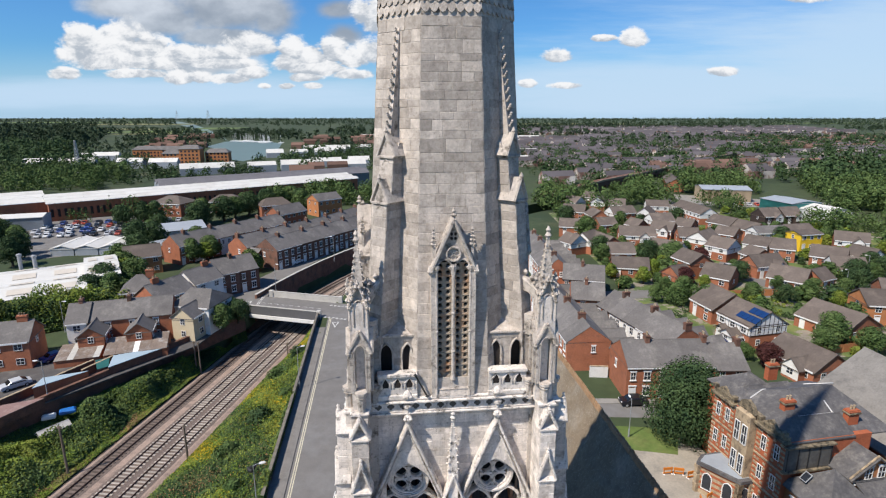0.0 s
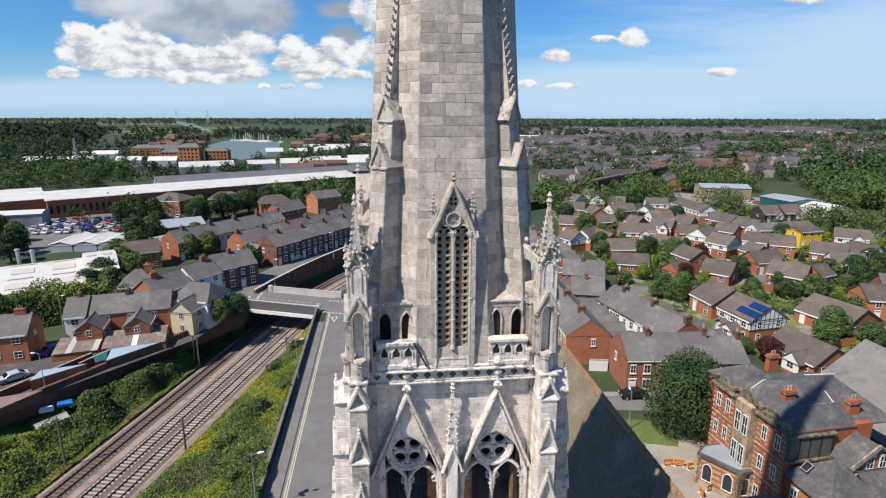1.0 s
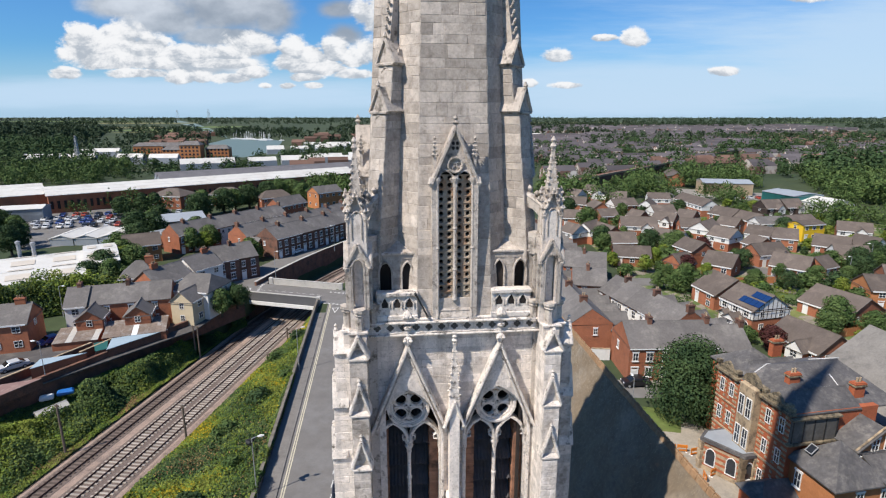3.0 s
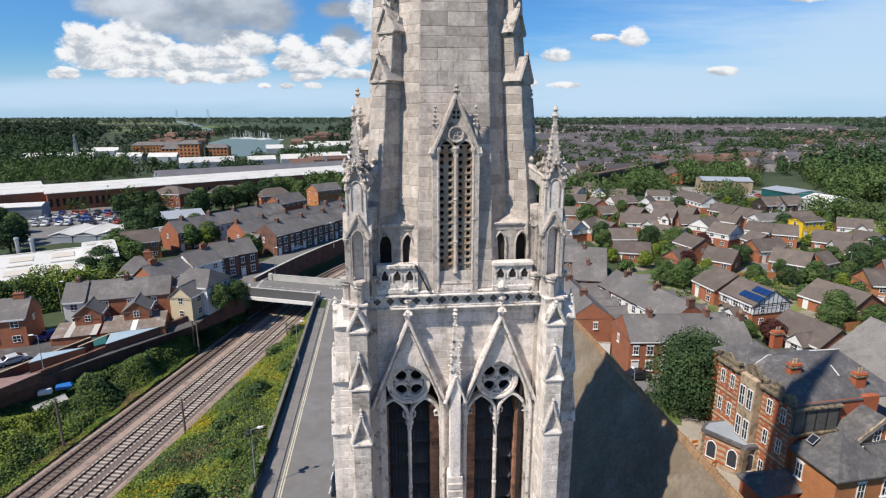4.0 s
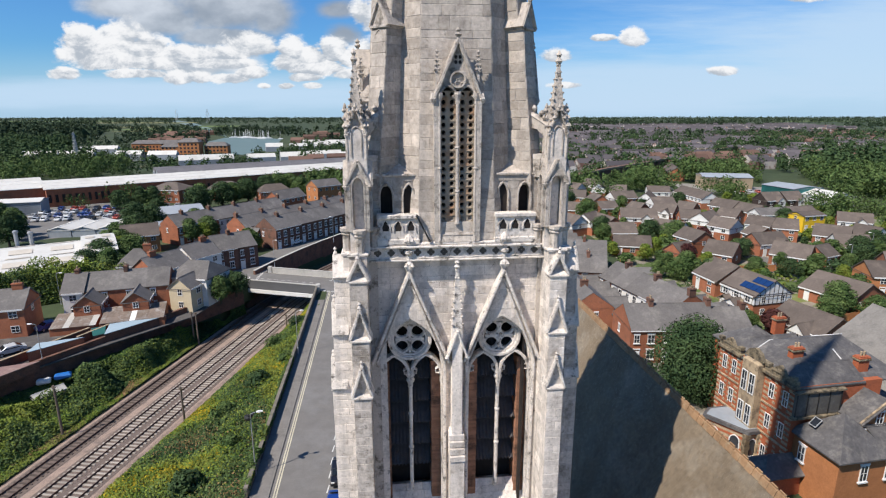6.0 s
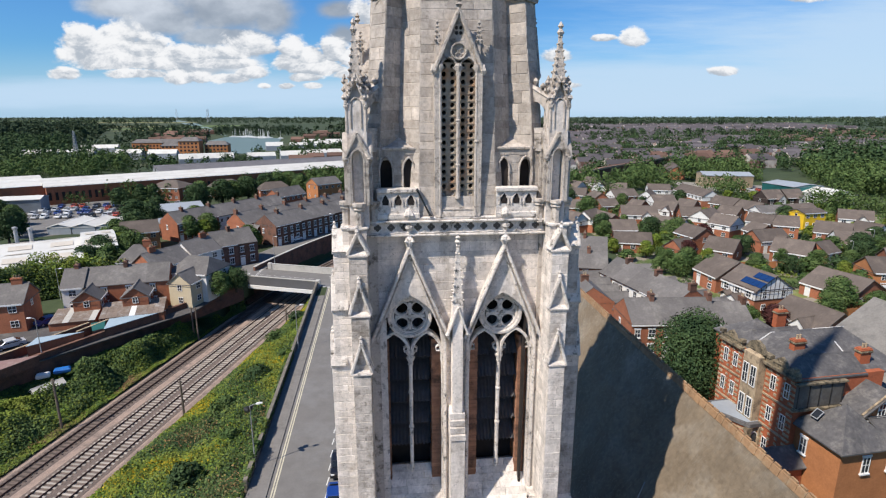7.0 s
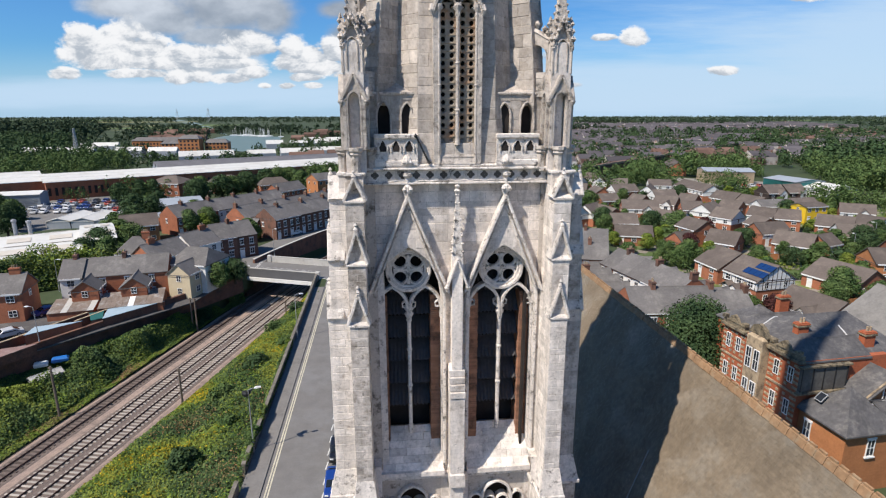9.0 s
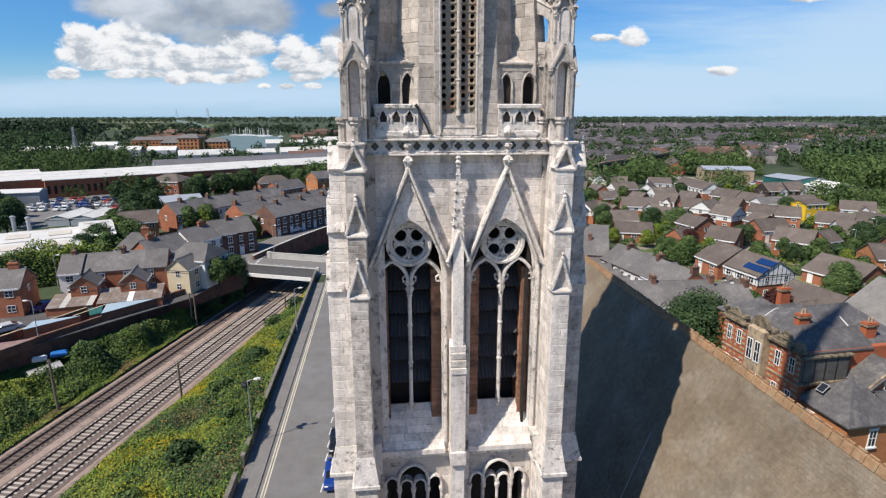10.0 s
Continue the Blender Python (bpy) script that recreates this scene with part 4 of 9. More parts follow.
def pinnacle(w, z0, z1, c, n):
    sh = Shape()
    sh.lathe([(w * 1.41, z0), (w * 1.30, z0 + 0.05), (0.045, z1)], 4, c, math.pi / 4)
    crocket_row(sh, w * 1.30, z0 + 0.05, z1, c, n, 0.08)
    sh.lathe([(0.05, z1 - 0.1), (0.12, z1), (0.05, z1 + 0.08), (0.10, z1 + 0.16), (0.02, z1 + 0.26)], 6, c)
    return sh


on_sides("middle_pinnacle", pinnacle(0.20, 29.4, 31.75, (0, -0.02), 8), STONE_TRIM, (0, 1, 2, 3), "small crocketed stone pinnacle")
gl = Shape()
for s in (-1, 1):
    gl.sweep([(s * 0.36, 28.35), (0.0, 29.35)], 0.09, -0.32, 0.1)
    gl.lathe([(0.02, 28.2), (0.10, 28.3), (0.03, 28.42)], 6, (s * 0.38, -0.22))
on_sides("pinnacle_gablet", gl, STONE_TRIM, (0, 3), "little stone gablet")

# cornice: two mouldings with a frieze of pointed quatrefoils between
co = Shape()
co.box(-3.2, 3.2, -0.06, 0.6, 31.98, 32.06, None, 0.02)
co.box(-3.2, 3.2, 0.03, 0.6, 32.06, 32.48)
co.box(-3.25, 3.25, -0.14, 0.7, 32.48, 32.56, None, 0.02)
co.box(-3.25, 3.25, -0.05, 0.7, 32.56, 32.66, None, 0.03)
on_sides("cornice", co, STONE_TRIM, label="moulded stone cornice")
qf = Shape()
# thin dark discs on the frieze; the recess shade is in their colour
foil = Shape()
for k in range(4):
    a = k * math.pi / 2
    foil.lathe([(0.066, 0.0), (0.066, 0.012)], 10, (0.07 * math.cos(a), 0.07 * math.sin(a)), 0, pose(0, 0.03, 32.30, 90))
foil_me = foil.mesh("quatrefoil", FOIL_SHADE)
for i in range(13):
    u = -2.82 + i * 0.47
    for k in (0, 3):
        part("quatrefoil", foil_me, None, tower, "flat dark quatrefoil standing for a shaded recess", "", quarter(k) @ pose(u, 0, 0))
    qf.sweep([(u - 0.235, 32.12), (u, 32.08), (u + 0.235, 32.12)], 0.05, -0.02, 0.05)
    qf.sweep([(u - 0.235, 32.46), (u - 0.12, 32.44), (u, 32.47)], 0.04, -0.01, 0.05)
    qf.box(u + 0.215, u + 0.255, -0.01, 0.05, 32.08, 32.46)
on_sides("frieze_moulding", qf, STONE_TRIM, (0, 3), "carved frieze edging", "stuff")

# string course and the arcade below it
sc_ = Shape()
sc_.box(-3.15, 3.15, 0.05, 0.6, 20.30, 20.52, None, 0.04)
on_sides("string_course", sc_, STONE_TRIM, label="projecting stone string course")
for c, a, r in ((-1.7, 0.55, 0.66), (1.7, 0.55, 0.66)):
    ac = Shape()
    ac.sweep(arch_path(c, a + 0.05, 19.2, r + 0.06, 19.0, 8), 0.11, 0.12, 0.6)
    on_sides("arcade_arch", ac, STONE_TRIM, (0, 3), "pointed stone arch of the lower arcade")
    for s in (-1, 1):
        ac = Shape()
        ac.sweep(arch_path(c + s * 0.27, 0.24, 18.9, 0.26, 18.6, 6), 0.07, 0.25, 0.6)
        on_sides("arcade_arch", ac, STONE_TRIM, (0, 3), "small inner arch of the arcade")
for c in (-2.55, 2.55, -0.85, 0.85):
    ac = Shape()
    ac.sweep(arch_path(c, 0.27, 19.05, 0.33, 18.8, 6), 0.09, 0.15, 0.6)
    on_sides("arcade_arch", ac, STONE_TRIM, (0, 3), "narrow pointed arch of the arcade")
for c in (-2.83, -2.27, -1.7, -1.13, -0.57, 0.57, 1.13, 1.7, 2.27, 2.83):
    ac = Shape()
    ac.lathe([(0.08, 16.4), (0.06, 16.6), (0.06, 18.5), (0.11, 18.68), (0.11, 18.78)], 8, (c, 0.3))
    on_sides("arcade_column", ac, STONE_TRIM, (0, 3), "small stone arcade column")


# corner buttresses: two at each corner, with gablets
def buttress(u_in, u_out, mirror):
    s = -1 if mirror else 1
    lo, hi = sorted((s * u_in, s * u_out))
    core, lay = Shape(), Shape()
    stages = [(0.0, 20.4, -1.32, 0.10), (20.4, 27.4, -1.18, 0.0), (27.4, 29.5, -1.06, 0.0), (29.5, 31.6, -0.94, 0.0), (31.6, 32.42, -0.60, 0.0)]
    for z0, z1, y, grow in stages:
        core.box(lo - grow, hi + grow, y, 0.22, z0, z1)
        stones(lay, rng, lambda z: [(lo - grow, hi + grow)], lambda u, z, o: (u, y - o, z), max(z0, 0.2), z1, 0.30, 0.46)
        for x, sg in ((lo - grow, -1), (hi + grow, 1)):
            stones(lay, rng, lambda z: [(y - 0.01, 0.22)], lambda u, z, o: (x + sg * o, u, z), max(z0, 0.2), z1, 0.30, 0.55)
    trim = Shape()
    # weathered slopes at the foot of the second stage
    trim.add([(lo - 0.16, -1.42, 20.3), (hi + 0.16, -1.42, 20.3), (hi + 0.02, -1.20, 21.3), (lo - 0.02, -1.20, 21.3), (lo - 0.16, 0.5, 20.3), (hi + 0.16, 0.5, 20.3), (hi + 0.02, 0.5, 21.3), (lo - 0.02, 0.5, 21.3)],
             [(0, 1, 2, 3), (0, 3, 7, 4), (1, 5, 6, 2), (3, 2, 6, 7)])
    trim.box(lo - 0.2, hi + 0.2, -1.46, 0.5, 20.12, 20.3, None, 0.03)
    c, hw = (lo + hi) / 2, (hi - lo) / 2
    for z, y, h in ((27.4, -1.18, 1.05), (29.5, -1.06, 1.05), (31.6, -0.94, 0.68)):
        foot, trim = trim, Shape()
        trim.prism([(c - hw, z), (c + hw, z), (c, z + h)], y + 0.30, y + 0.6)
        for q in (-1, 1):
            trim.sweep([(c + q * (hw + 0.06), z - 0.02), (c, z + h + 0.04)], 0.11, y - 0.04, y + 0.55)
        trim.add([(c - hw, y, z), (c + hw, y, z), (c + hw * 0.8, y + 0.31, z + 0.20), (c - hw * 0.8, y + 0.31, z + 0.20)], [(0, 1, 2, 3)])
        trim.box(c - hw - 0.05, c + hw + 0.05, y - 0.05, y + 0.3, z - 0.09, z - 0.01, None, 0.015)
        trim.lathe([(0.03, z + h), (0.085, z + h + 0.1), (0.03, z + h + 0.2), (0.07, z + h + 0.25), (0.01, z + h + 0.33)], 6, (c, y + 0.05))
        on_sides("buttress_gablet", trim, STONE_TRIM, (0, 1, 2, 3), "gabled stone weathering")
        trim = foot
    head = Shape()
    head.box(lo - 0.05, hi + 0.05, -0.66, 0.3, 32.36, 32.46, None, 0.02)
    on_sides("buttress_cap", head, STONE_TRIM, (0, 1, 2, 3), "moulded stone slab under the pinnacle")
    for nm, sh, mt, lb, kd in (("buttress", core, JOINT, "stone corner buttress", ""), ("buttress_ashlar", lay, STONE_DIRTY if mirror else STONE, "lichen-darkened stone blocks of the buttress" if mirror else "stone blocks of the buttress", "stuff"), ("buttress_weathering", trim, STONE_TRIM, "sloping stone weatherings", "stuff")):
        on_sides(nm, sh, mt, (0, 1, 2, 3), lb, kd)


buttress(3.18, 3.78, True)
buttress(3.18, 3.78, False)


# ---- spire stage ----
def hw8(z):
    return 1.02 + 0.0268 * (46.3 - z)


LUC_W, LUC_Z0, LUC_Z1 = 0.60, 33.3, 37.95


def spire_face(window_in):
    """One of the eight faces, as seen from the front; every second one has a window."""
    core, lay, low = Shape(), Shape(), Shape()
    z0, z1 = 32.6, 83.5
    yy = lambda z: CY - 2.4142 * hw8(z)
    at = lambda u, z: (u, yy(z) + 0.02, z)
    if window_in:
        zs = (z0, LUC_Z0, LUC_Z1, z1)
        for za, zb in zip(zs, zs[1:]):
            cuts = ((-1, 0), (0, 1)) if za == LUC_Z0 else (None,)
            for c in cuts:
                if c is None:
                    core.add([at(-hw8(za), za), at(hw8(za), za), at(hw8(zb), zb), at(-hw8(zb), zb)], [(0, 1, 2, 3)])
                elif c[0] < 0:
                    core.add([at(-hw8(za), za), at(-LUC_W, za), at(-LUC_W, zb), at(-hw8(zb), zb)], [(0, 1, 2, 3)])
                else:
                    core.add([at(LUC_W, za), at(hw8(za), za), at(hw8(zb), zb), at(LUC_W, zb)], [(0, 1, 2, 3)])
    else:
        core.add([at(-hw8(z0), z0), at(hw8(z0), z0), at(hw8(z1), z1), at(-hw8(z1), z1)], [(0, 1, 2, 3)])
    sides = lambda z: [(-hw8(z) + 0.01, -LUC_W), (LUC_W, hw8(z) - 0.01)] if window_in and LUC_Z0 < z < LUC_Z1 else [(-hw8(z) + 0.01, hw8(z) - 0.01)]
    stones(low, rng, sides, lambda u, z, o: (u, yy(z) + 0.02 - o, z), 32.7, 46.25, 0.36, 0.62, 0.016, 0.007)
    stones(lay, rng, lambda z: [(-hw8(z) + 0.01, hw8(z) - 0.01)], lambda u, z, o: (u, yy(z) + 0.02 - o, z), 47.6, 83.0, 0.6, 0.9, 0.02, 0.012)
    scale = Shape()
    for r in range(4):
        z = 46.28 + r * 0.33
        n = 7
        for i in range(n + (r % 2)):
            w = 2 * hw8(z) / n
            u = -hw8(z) + w * (i + 0.5 - 0.5 * (r % 2))
            a0, a1 = max(u - w / 2, -hw8(z)), min(u + w / 2, hw8(z))
            if a1 - a0 < 0.05:
                continue
            m_ = (a0 + a1) / 2
            pts = [(a0, z + 0.36), (a0, z + 0.17), (a0 * 0.6 + m_ * 0.4, z + 0.06), (m_, z), (a1 * 0.6 + m_ * 0.4, z + 0.06), (a1, z + 0.17), (a1, z + 0.36)]
            scale.add([(p, yy(q) - 0.05 + (q - z) * 0.12, q) for p, q in pts] + [(p, yy(q) + 0.03, q) for p, q in pts],
                      [tuple(range(7))] + [(k, k + 7, k + 8, k + 1) for k in range(6)])
    return core, lay, scale, low


FACES = [spire_face(w) for w in (True, False)]
SPIRE_ME = [(c.mesh("spire_face", JOINT), l.mesh("spire_ashlar", STONE_SPIRE), sc.mesh("scale_band", STONE_SPIRE), lo.mesh("spire_ashlar", STONE_SPIRE)) for c, l, sc, lo in FACES]
for k in range(8):
    m8 = pose(0, CY, 0) @ pose(0, 0, 0, 0, 0, 45 * k) @ pose(0, -CY, 0)
    face, upper, band_, lower_ = SPIRE_ME[k % 2]
    part("spire_face", face, None, tower, "tapering spire face", "", m8)
    part("spire_ashlar", upper, None, tower, "rough weathered spire blocks", "stuff", m8)
    part("scale_band", band_, None, tower, "scalloped stone band round the spire", "stuff", m8)
    if k not in (0, 1, 7):
        part("spire_ashlar", lower_, None, tower, "rough weathered spire blocks", "stuff", m8)
        continue
    own = FACES[k % 2][3]
    for i in range(own.n // 8):
        b = Shape()
        b.add(own.v[i * 8:i * 8 + 8], [(4, 5, 6, 7), (0, 1, 5, 4), (1, 2, 6, 5), (2, 3, 7, 6), (3, 0, 4, 7)])
        part("stone_block", b, STONE_BLOCK, tower, "", "", m8)
tip = Shape()
tip.lathe([(0.1, 83.0), (0.3, 83.6), (0.1, 84.0), (0.06, 85.6), (0.0, 85.7)], 8, (0, CY))
part("spire_finial", tip, IRON, tower)


def lucarne():
    fr, back, gable, fin = Shape(), Shape(), Shape(), Shape()
    # sill, jambs, mullion
    sill = Shape()
    sill.add([(-0.80, -0.05, 32.66), (0.80, -0.05, 32.66), (0.72, 0.35, 33.62), (-0.72, 0.35, 33.62), (-0.8, 0.9, 32.66), (0.8, 0.9, 32.66), (0.72, 0.9, 33.62), (-0.72, 0.9, 33.62)], [(0, 1, 2, 3), (0, 3, 7, 4), (1, 5, 6, 2)])
    for z in (32.9, 33.15, 33.38):
        y = -0.05 + (z - 32.66) * 0.417
        sill.box(-0.75, 0.75, y - 0.03, y + 0.3, z - 0.02, z + 0.02)
    on_sides("lucarne_sill", sill, TRIM_GREY, (0, 1, 2, 3), "stepped sloping stone sill")
    for s in (-1, 1):
        fr.box(s * 0.72 - 0.09, s * 0.72 + 0.09, -0.02, 0.75, 32.66, 37.75, None, 0.03)
        fr.lathe([(0.09, 32.66), (0.055, 32.9), (0.055, 35.2), (0.08, 35.25), (0.055, 35.3), (0.055, 37.5), (0.11, 37.65), (0.11, 37.75)], 8, (s * 0.62, 0.02))
        fr.box(s * 0.72 - 0.12, s * 0.72 + 0.12, -0.05, 0.75, 37.55, 37.7, None, 0.02)
    on_sides("lucarne_frame", fr, TRIM_GREY, (0, 1, 2, 3), "moulded stone window jambs")
    mu = Shape()
    mu.lathe([(0.10, 33.3), (0.065, 33.5), (0.065, 34.4), (0.09, 34.45), (0.065, 34.5), (0.065, 35.9), (0.09, 35.95), (0.065, 36.0), (0.065, 37.5), (0.13, 37.7), (0.10, 37.8)], 8, (0, 0.06))
    on_sides("lucarne_mullion", mu, TRIM_GREY, (0, 1, 2, 3), "slender stone mullion")
    # pierced stone louvres in each light
    lv = Shape()
    cw, ch, hr = 0.145, 0.125, 0.078
    octo = [(hr * math.cos(math.pi * (2 * j + 1) / 8), hr * 1.1 * math.sin(math.pi * (2 * j + 1) / 8)) for j in range(8)]
    rim = [(cw, ch * 0.4), (cw * 0.4, ch), (-cw * 0.4, ch), (-cw, ch * 0.4), (-cw, -ch * 0.4), (-cw * 0.4, -ch), (cw * 0.4, -ch), (cw, -ch * 0.4)]
    for s in (-1, 1):
        for i in range(18):
            z = 33.45 + i * 0.25
            for q in (-0.145, 0.145):
                c = s * 0.325 + q
                vs = [(c + x, 0.20, z + v) for x, v in rim] + [(c + x, 0.20, z + v) for x, v in octo] + [(c + x * 0.95, 0.36, z + 0.03 + v) for x, v in octo]
                fs = [(j, (j + 1) % 8, 8 + (j + 1) % 8, 8 + j) for j in range(8)] + [(8 + j, 8 + (j + 1) % 8, 16 + (j + 1) % 8, 16 + j) for j in range(8)]
                n0 = len(vs)
                vs += [(c + x * cw, 0.20, z + v * ch) for x, v in ((1, 1), (-1, 1), (-1, -1), (1, -1))]
                fs += [(0, n0, 1), (2, n0 + 1, 3), (4, n0 + 2, 5), (6, n0 + 3, 7)]
                lv.add(vs, fs)
            lv.box(s * 0.325 - 0.29, s * 0.325 + 0.29, 0.175, 0.205, z - 0.128, z - 0.108)
    on_sides("pierced_louvre", lv, STONE_LOUVRE, (0, 3), "pierced buff stone louvre slabs")
    # dark sheet behind the louvres, its colour standing for the shade within
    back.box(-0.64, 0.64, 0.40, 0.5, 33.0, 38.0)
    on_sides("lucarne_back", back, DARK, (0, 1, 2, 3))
    tr = Shape()
    for s in (-1, 1):
        tr.sweep(arch_path(s * 0.325, 0.29, 37.6, 0.40, 37.4, 7), 0.08, 0.0, 0.4)
        for q in (-1, 1):
            tr.sweep([(s * 0.325 + q * 0.27, 37.72), (s * 0.325 + q * 0.15, 37.66), (s * 0.325 + q * 0.26, 37.55)], 0.05, 0.05, 0.3)
    tr.sweep([(0.25 * math.cos(i * math.pi / 10), 38.17 + 0.25 * math.sin(i * math.pi / 10)) for i in range(20)], 0.075, -0.04, 0.3, True)
    for k in range(4):
        a = k * math.pi / 2
        tr.sweep([(0.13 * math.cos(a) + 0.09 * math.cos(i * math.pi / 5), 38.17 + 0.13 * math.sin(a) + 0.09 * math.sin(i * math.pi / 5)) for i in range(10)], 0.035, 0.02, 0.25, True)
    on_sides("lucarne_tracery", tr, TRIM_GREY, (0, 1, 2, 3), "cusped stone tracery")
    # gable
    gable.prism([(-0.66, 37.85), (-0.32, 37.98), (0.0, 37.85), (0.32, 37.98), (0.66, 37.85), (0.0, 39.4)], 0.06, 1.2)
    on_sides("lucarne_gable", gable, TRIM_GREY, (0, 1, 2, 3), "steep stone gable of the spire window")
    # four flat dark spots on the solid gable stand for shaded holes
    pierce = Shape()
    for dx, dz in ((0.07, 0.07), (-0.07, 0.07), (0.07, -0.09), (-0.07, -0.09)):
        pierce.add([(dx + 0.055 * math.cos(j * math.pi / 4), 0.055, 38.82 + dz + 0.065 * math.sin(j * math.pi / 4)) for j in range(8)], [tuple(range(8))])
    on_sides("gable_piercing", pierce, DARK, (0, 3), "flat dark quatrefoil standing for a shaded piercing")
    cp = Shape()
    for s in (-1, 1):
        cp.sweep([(s * 0.83, 37.5), (0.0, 39.42)], 0.13, -0.10, 1.3)
        cp.lathe([(0.05, 37.40), (0.13, 37.55), (0.06, 37.75)], 6, (s * 0.83, 0.0))
    on_sides("lucarne_coping", cp, TRIM_GREY, (0, 1, 2, 3), "raking stone coping")
    for s in (-1, 1):
        fin.lathe([(0.07, 37.9), (0.07, 38.4), (0.10, 38.42), (0.02, 39.05)], 4, (s * 0.69, 0.12), math.pi / 4)
        crocket_row(fin, 0.075, 38.42, 39.0, (s * 0.69, 0.12), 4, 0.075)
        fin.lathe([(0.02, 39.0), (0.06, 39.06), (0.01, 39.15)], 6, (s * 0.69, 0.12))
    fin.lathe([(0.06, 39.3), (0.05, 39.5), (0.12, 39.58), (0.05, 39.66), (0.09, 39.72), (0.01, 39.84)], 8, (0, 0.0))
    on_sides("lucarne_pinnacle", fin, TRIM_GREY, (0, 1, 2, 3), "small knobbed pinnacles and finial")


STONE_LOUVRE = material("buff_louvre_stone", (0.40, 0.335, 0.26), 0.9, 0.12, (8.0, 0.15), ((0.46, 0.25, 0.13), 1.2, 0.52, 0.7), (18.0, 0.4, 0.02))
lucarne()

# pierced parapets beside the window, and the corner stages with lancets
for s in (-1, 1):
    pa, hol = Shape(), Shape()
    pa.box(s * 2.08 - 0.72, s * 2.08 + 0.72, -0.02, 0.22, 32.66, 33.52)
    pa.box(s * 2.08 - 0.74, s * 2.08 + 0.74, -0.10, 0.30, 33.52, 33.68, None, 0.03)
    pa.box(s * 2.08 - 0.74, s * 2.08 + 0.74, -0.07, 0.26, 32.62, 32.80, None, 0.02)
    for k in (-0.44, 0, 0.44):
        c = s * 2.08 + k
        # flat dark trefoil before the solid parapet, coloured as a shaded hole
        hol.add([(c + x, -0.028, 33.30 + z) for x, z in ((-0.10, -0.20), (0.10, -0.20), (0.12, -0.05), (0.07, 0.02), (0.06, 0.10), (0.0, 0.17), (-0.06, 0.10), (-0.07, 0.02), (-0.12, -0.05))], [tuple(range(9))])
        pa.sweep([(c - 0.17, 33.08), (c - 0.15, 33.3), (c, 33.49), (c + 0.15, 33.3), (c + 0.17, 33.08)], 0.045, -0.06, 0.0)
    on_sides("parapet", pa, STONE_TRIM, (0, 1, 2, 3), "low pierced stone parapet")
    on_sides("parapet_piercing", hol, DARK, (0, 3), "flat dark trefoils standing for shaded openings", "stuff")
    cs, lay, arches = Shape(), Shape(), Shape()
    a, b_ = sorted((s * 1.30, s * 3.03))
    cs.box(a, b_, 0.39, 2.3, 34.80, 35.0)
    cs.box(a, b_, 0.39, 0.80, 32.6, 33.2)
    # shade of the deep lancets, put in as thin dark sheets
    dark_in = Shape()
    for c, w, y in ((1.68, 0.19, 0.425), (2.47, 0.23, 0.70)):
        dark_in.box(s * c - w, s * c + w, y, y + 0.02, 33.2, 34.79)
    on_sides("stage_lining", dark_in, DARK, (0, 1, 2, 3), "dark sheet standing for shade in the corner stage")
    edges = [a] + [e for c, w in sorted((s * c, w) for c, w in ((1.68, 0.175), (2.47, 0.205))) for e in (c - w, c + w)] + [b_]
    for e0, e1 in zip(edges[::2], edges[1::2]):
        cs.box(e0, e1, 0.39, 0.72, 33.2, 34.80)
    for e0, e1 in zip(edges[1::2], edges[2::2]):
        h_ = (e1 - e0) / 2
        cs.prism([(e0, 34.80), (e0, 34.30)] + [(e0 + h_ * i / 4, arch_top(h_ * i / 4 - h_, h_, 34.30, 0.47)) for i in range(9)] + [(e1, 34.80)], 0.39, 0.72)
    inn, outr = (a, b_) if s > 0 else (b_, a)
    # a short weathered slope from the string course back to the pier
    SL0, SL1 = 35.03, 35.5
    out_at = lambda z: 2.96 - 0.72 * (z - SL0) / (SL1 - SL0)
    y_at = lambda z: 0.42 + 0.72 * (z - SL0) / (SL1 - SL0)
    cs.rings([[(inn, y_at(z), z), (s * out_at(z), y_at(z), z), (s * out_at(z), 2.2, z), (inn, 2.2, z)] for z in (SL0, SL1)])
    stones(lay, rng, lambda z: [tuple(sorted((inn, s * out_at(z))))], lambda u, z, o: (u, y_at(z) - o, z), SL0, SL1, 0.34, 0.5)
    lanc = ((1.68, 0.175), (2.47, 0.205))

    def cspans(z):
        marks = [a]
        for c, w in sorted((s * c, w) for c, w in lanc):
            if z < 34.75:
                marks += [c - w - 0.02, c + w + 0.02]
        return list(zip((marks + [b_])[::2], (marks + [b_])[1::2]))
    stones(lay, rng, cspans, lambda u, z, o: (u, 0.37 - o, z), 32.7, 35.0, 0.3, 0.42)
    for c, w in lanc:
        arches.sweep(arch_path(s * c, w + 0.035, 34.30, 0.50, 33.2, 6), 0.06, 0.30, 0.41)
    arches.box(a - 0.03, b_ + 0.03, 0.31, 0.45, 34.96, 35.05, None, 0.02)
    on_sides("corner_stage", cs, STONE_SPIRE, (0, 1, 2, 3), "square stone corner stage")
    on_sides("corner_ashlar", lay, STONE_SPIRE, (0, 1, 2, 3), "stone blocks of the corner stage", "stuff")
    on_sides("lancet_arch", arches, TRIM_GREY, (0, 1, 2, 3), "pointed lancet surrounds and string")


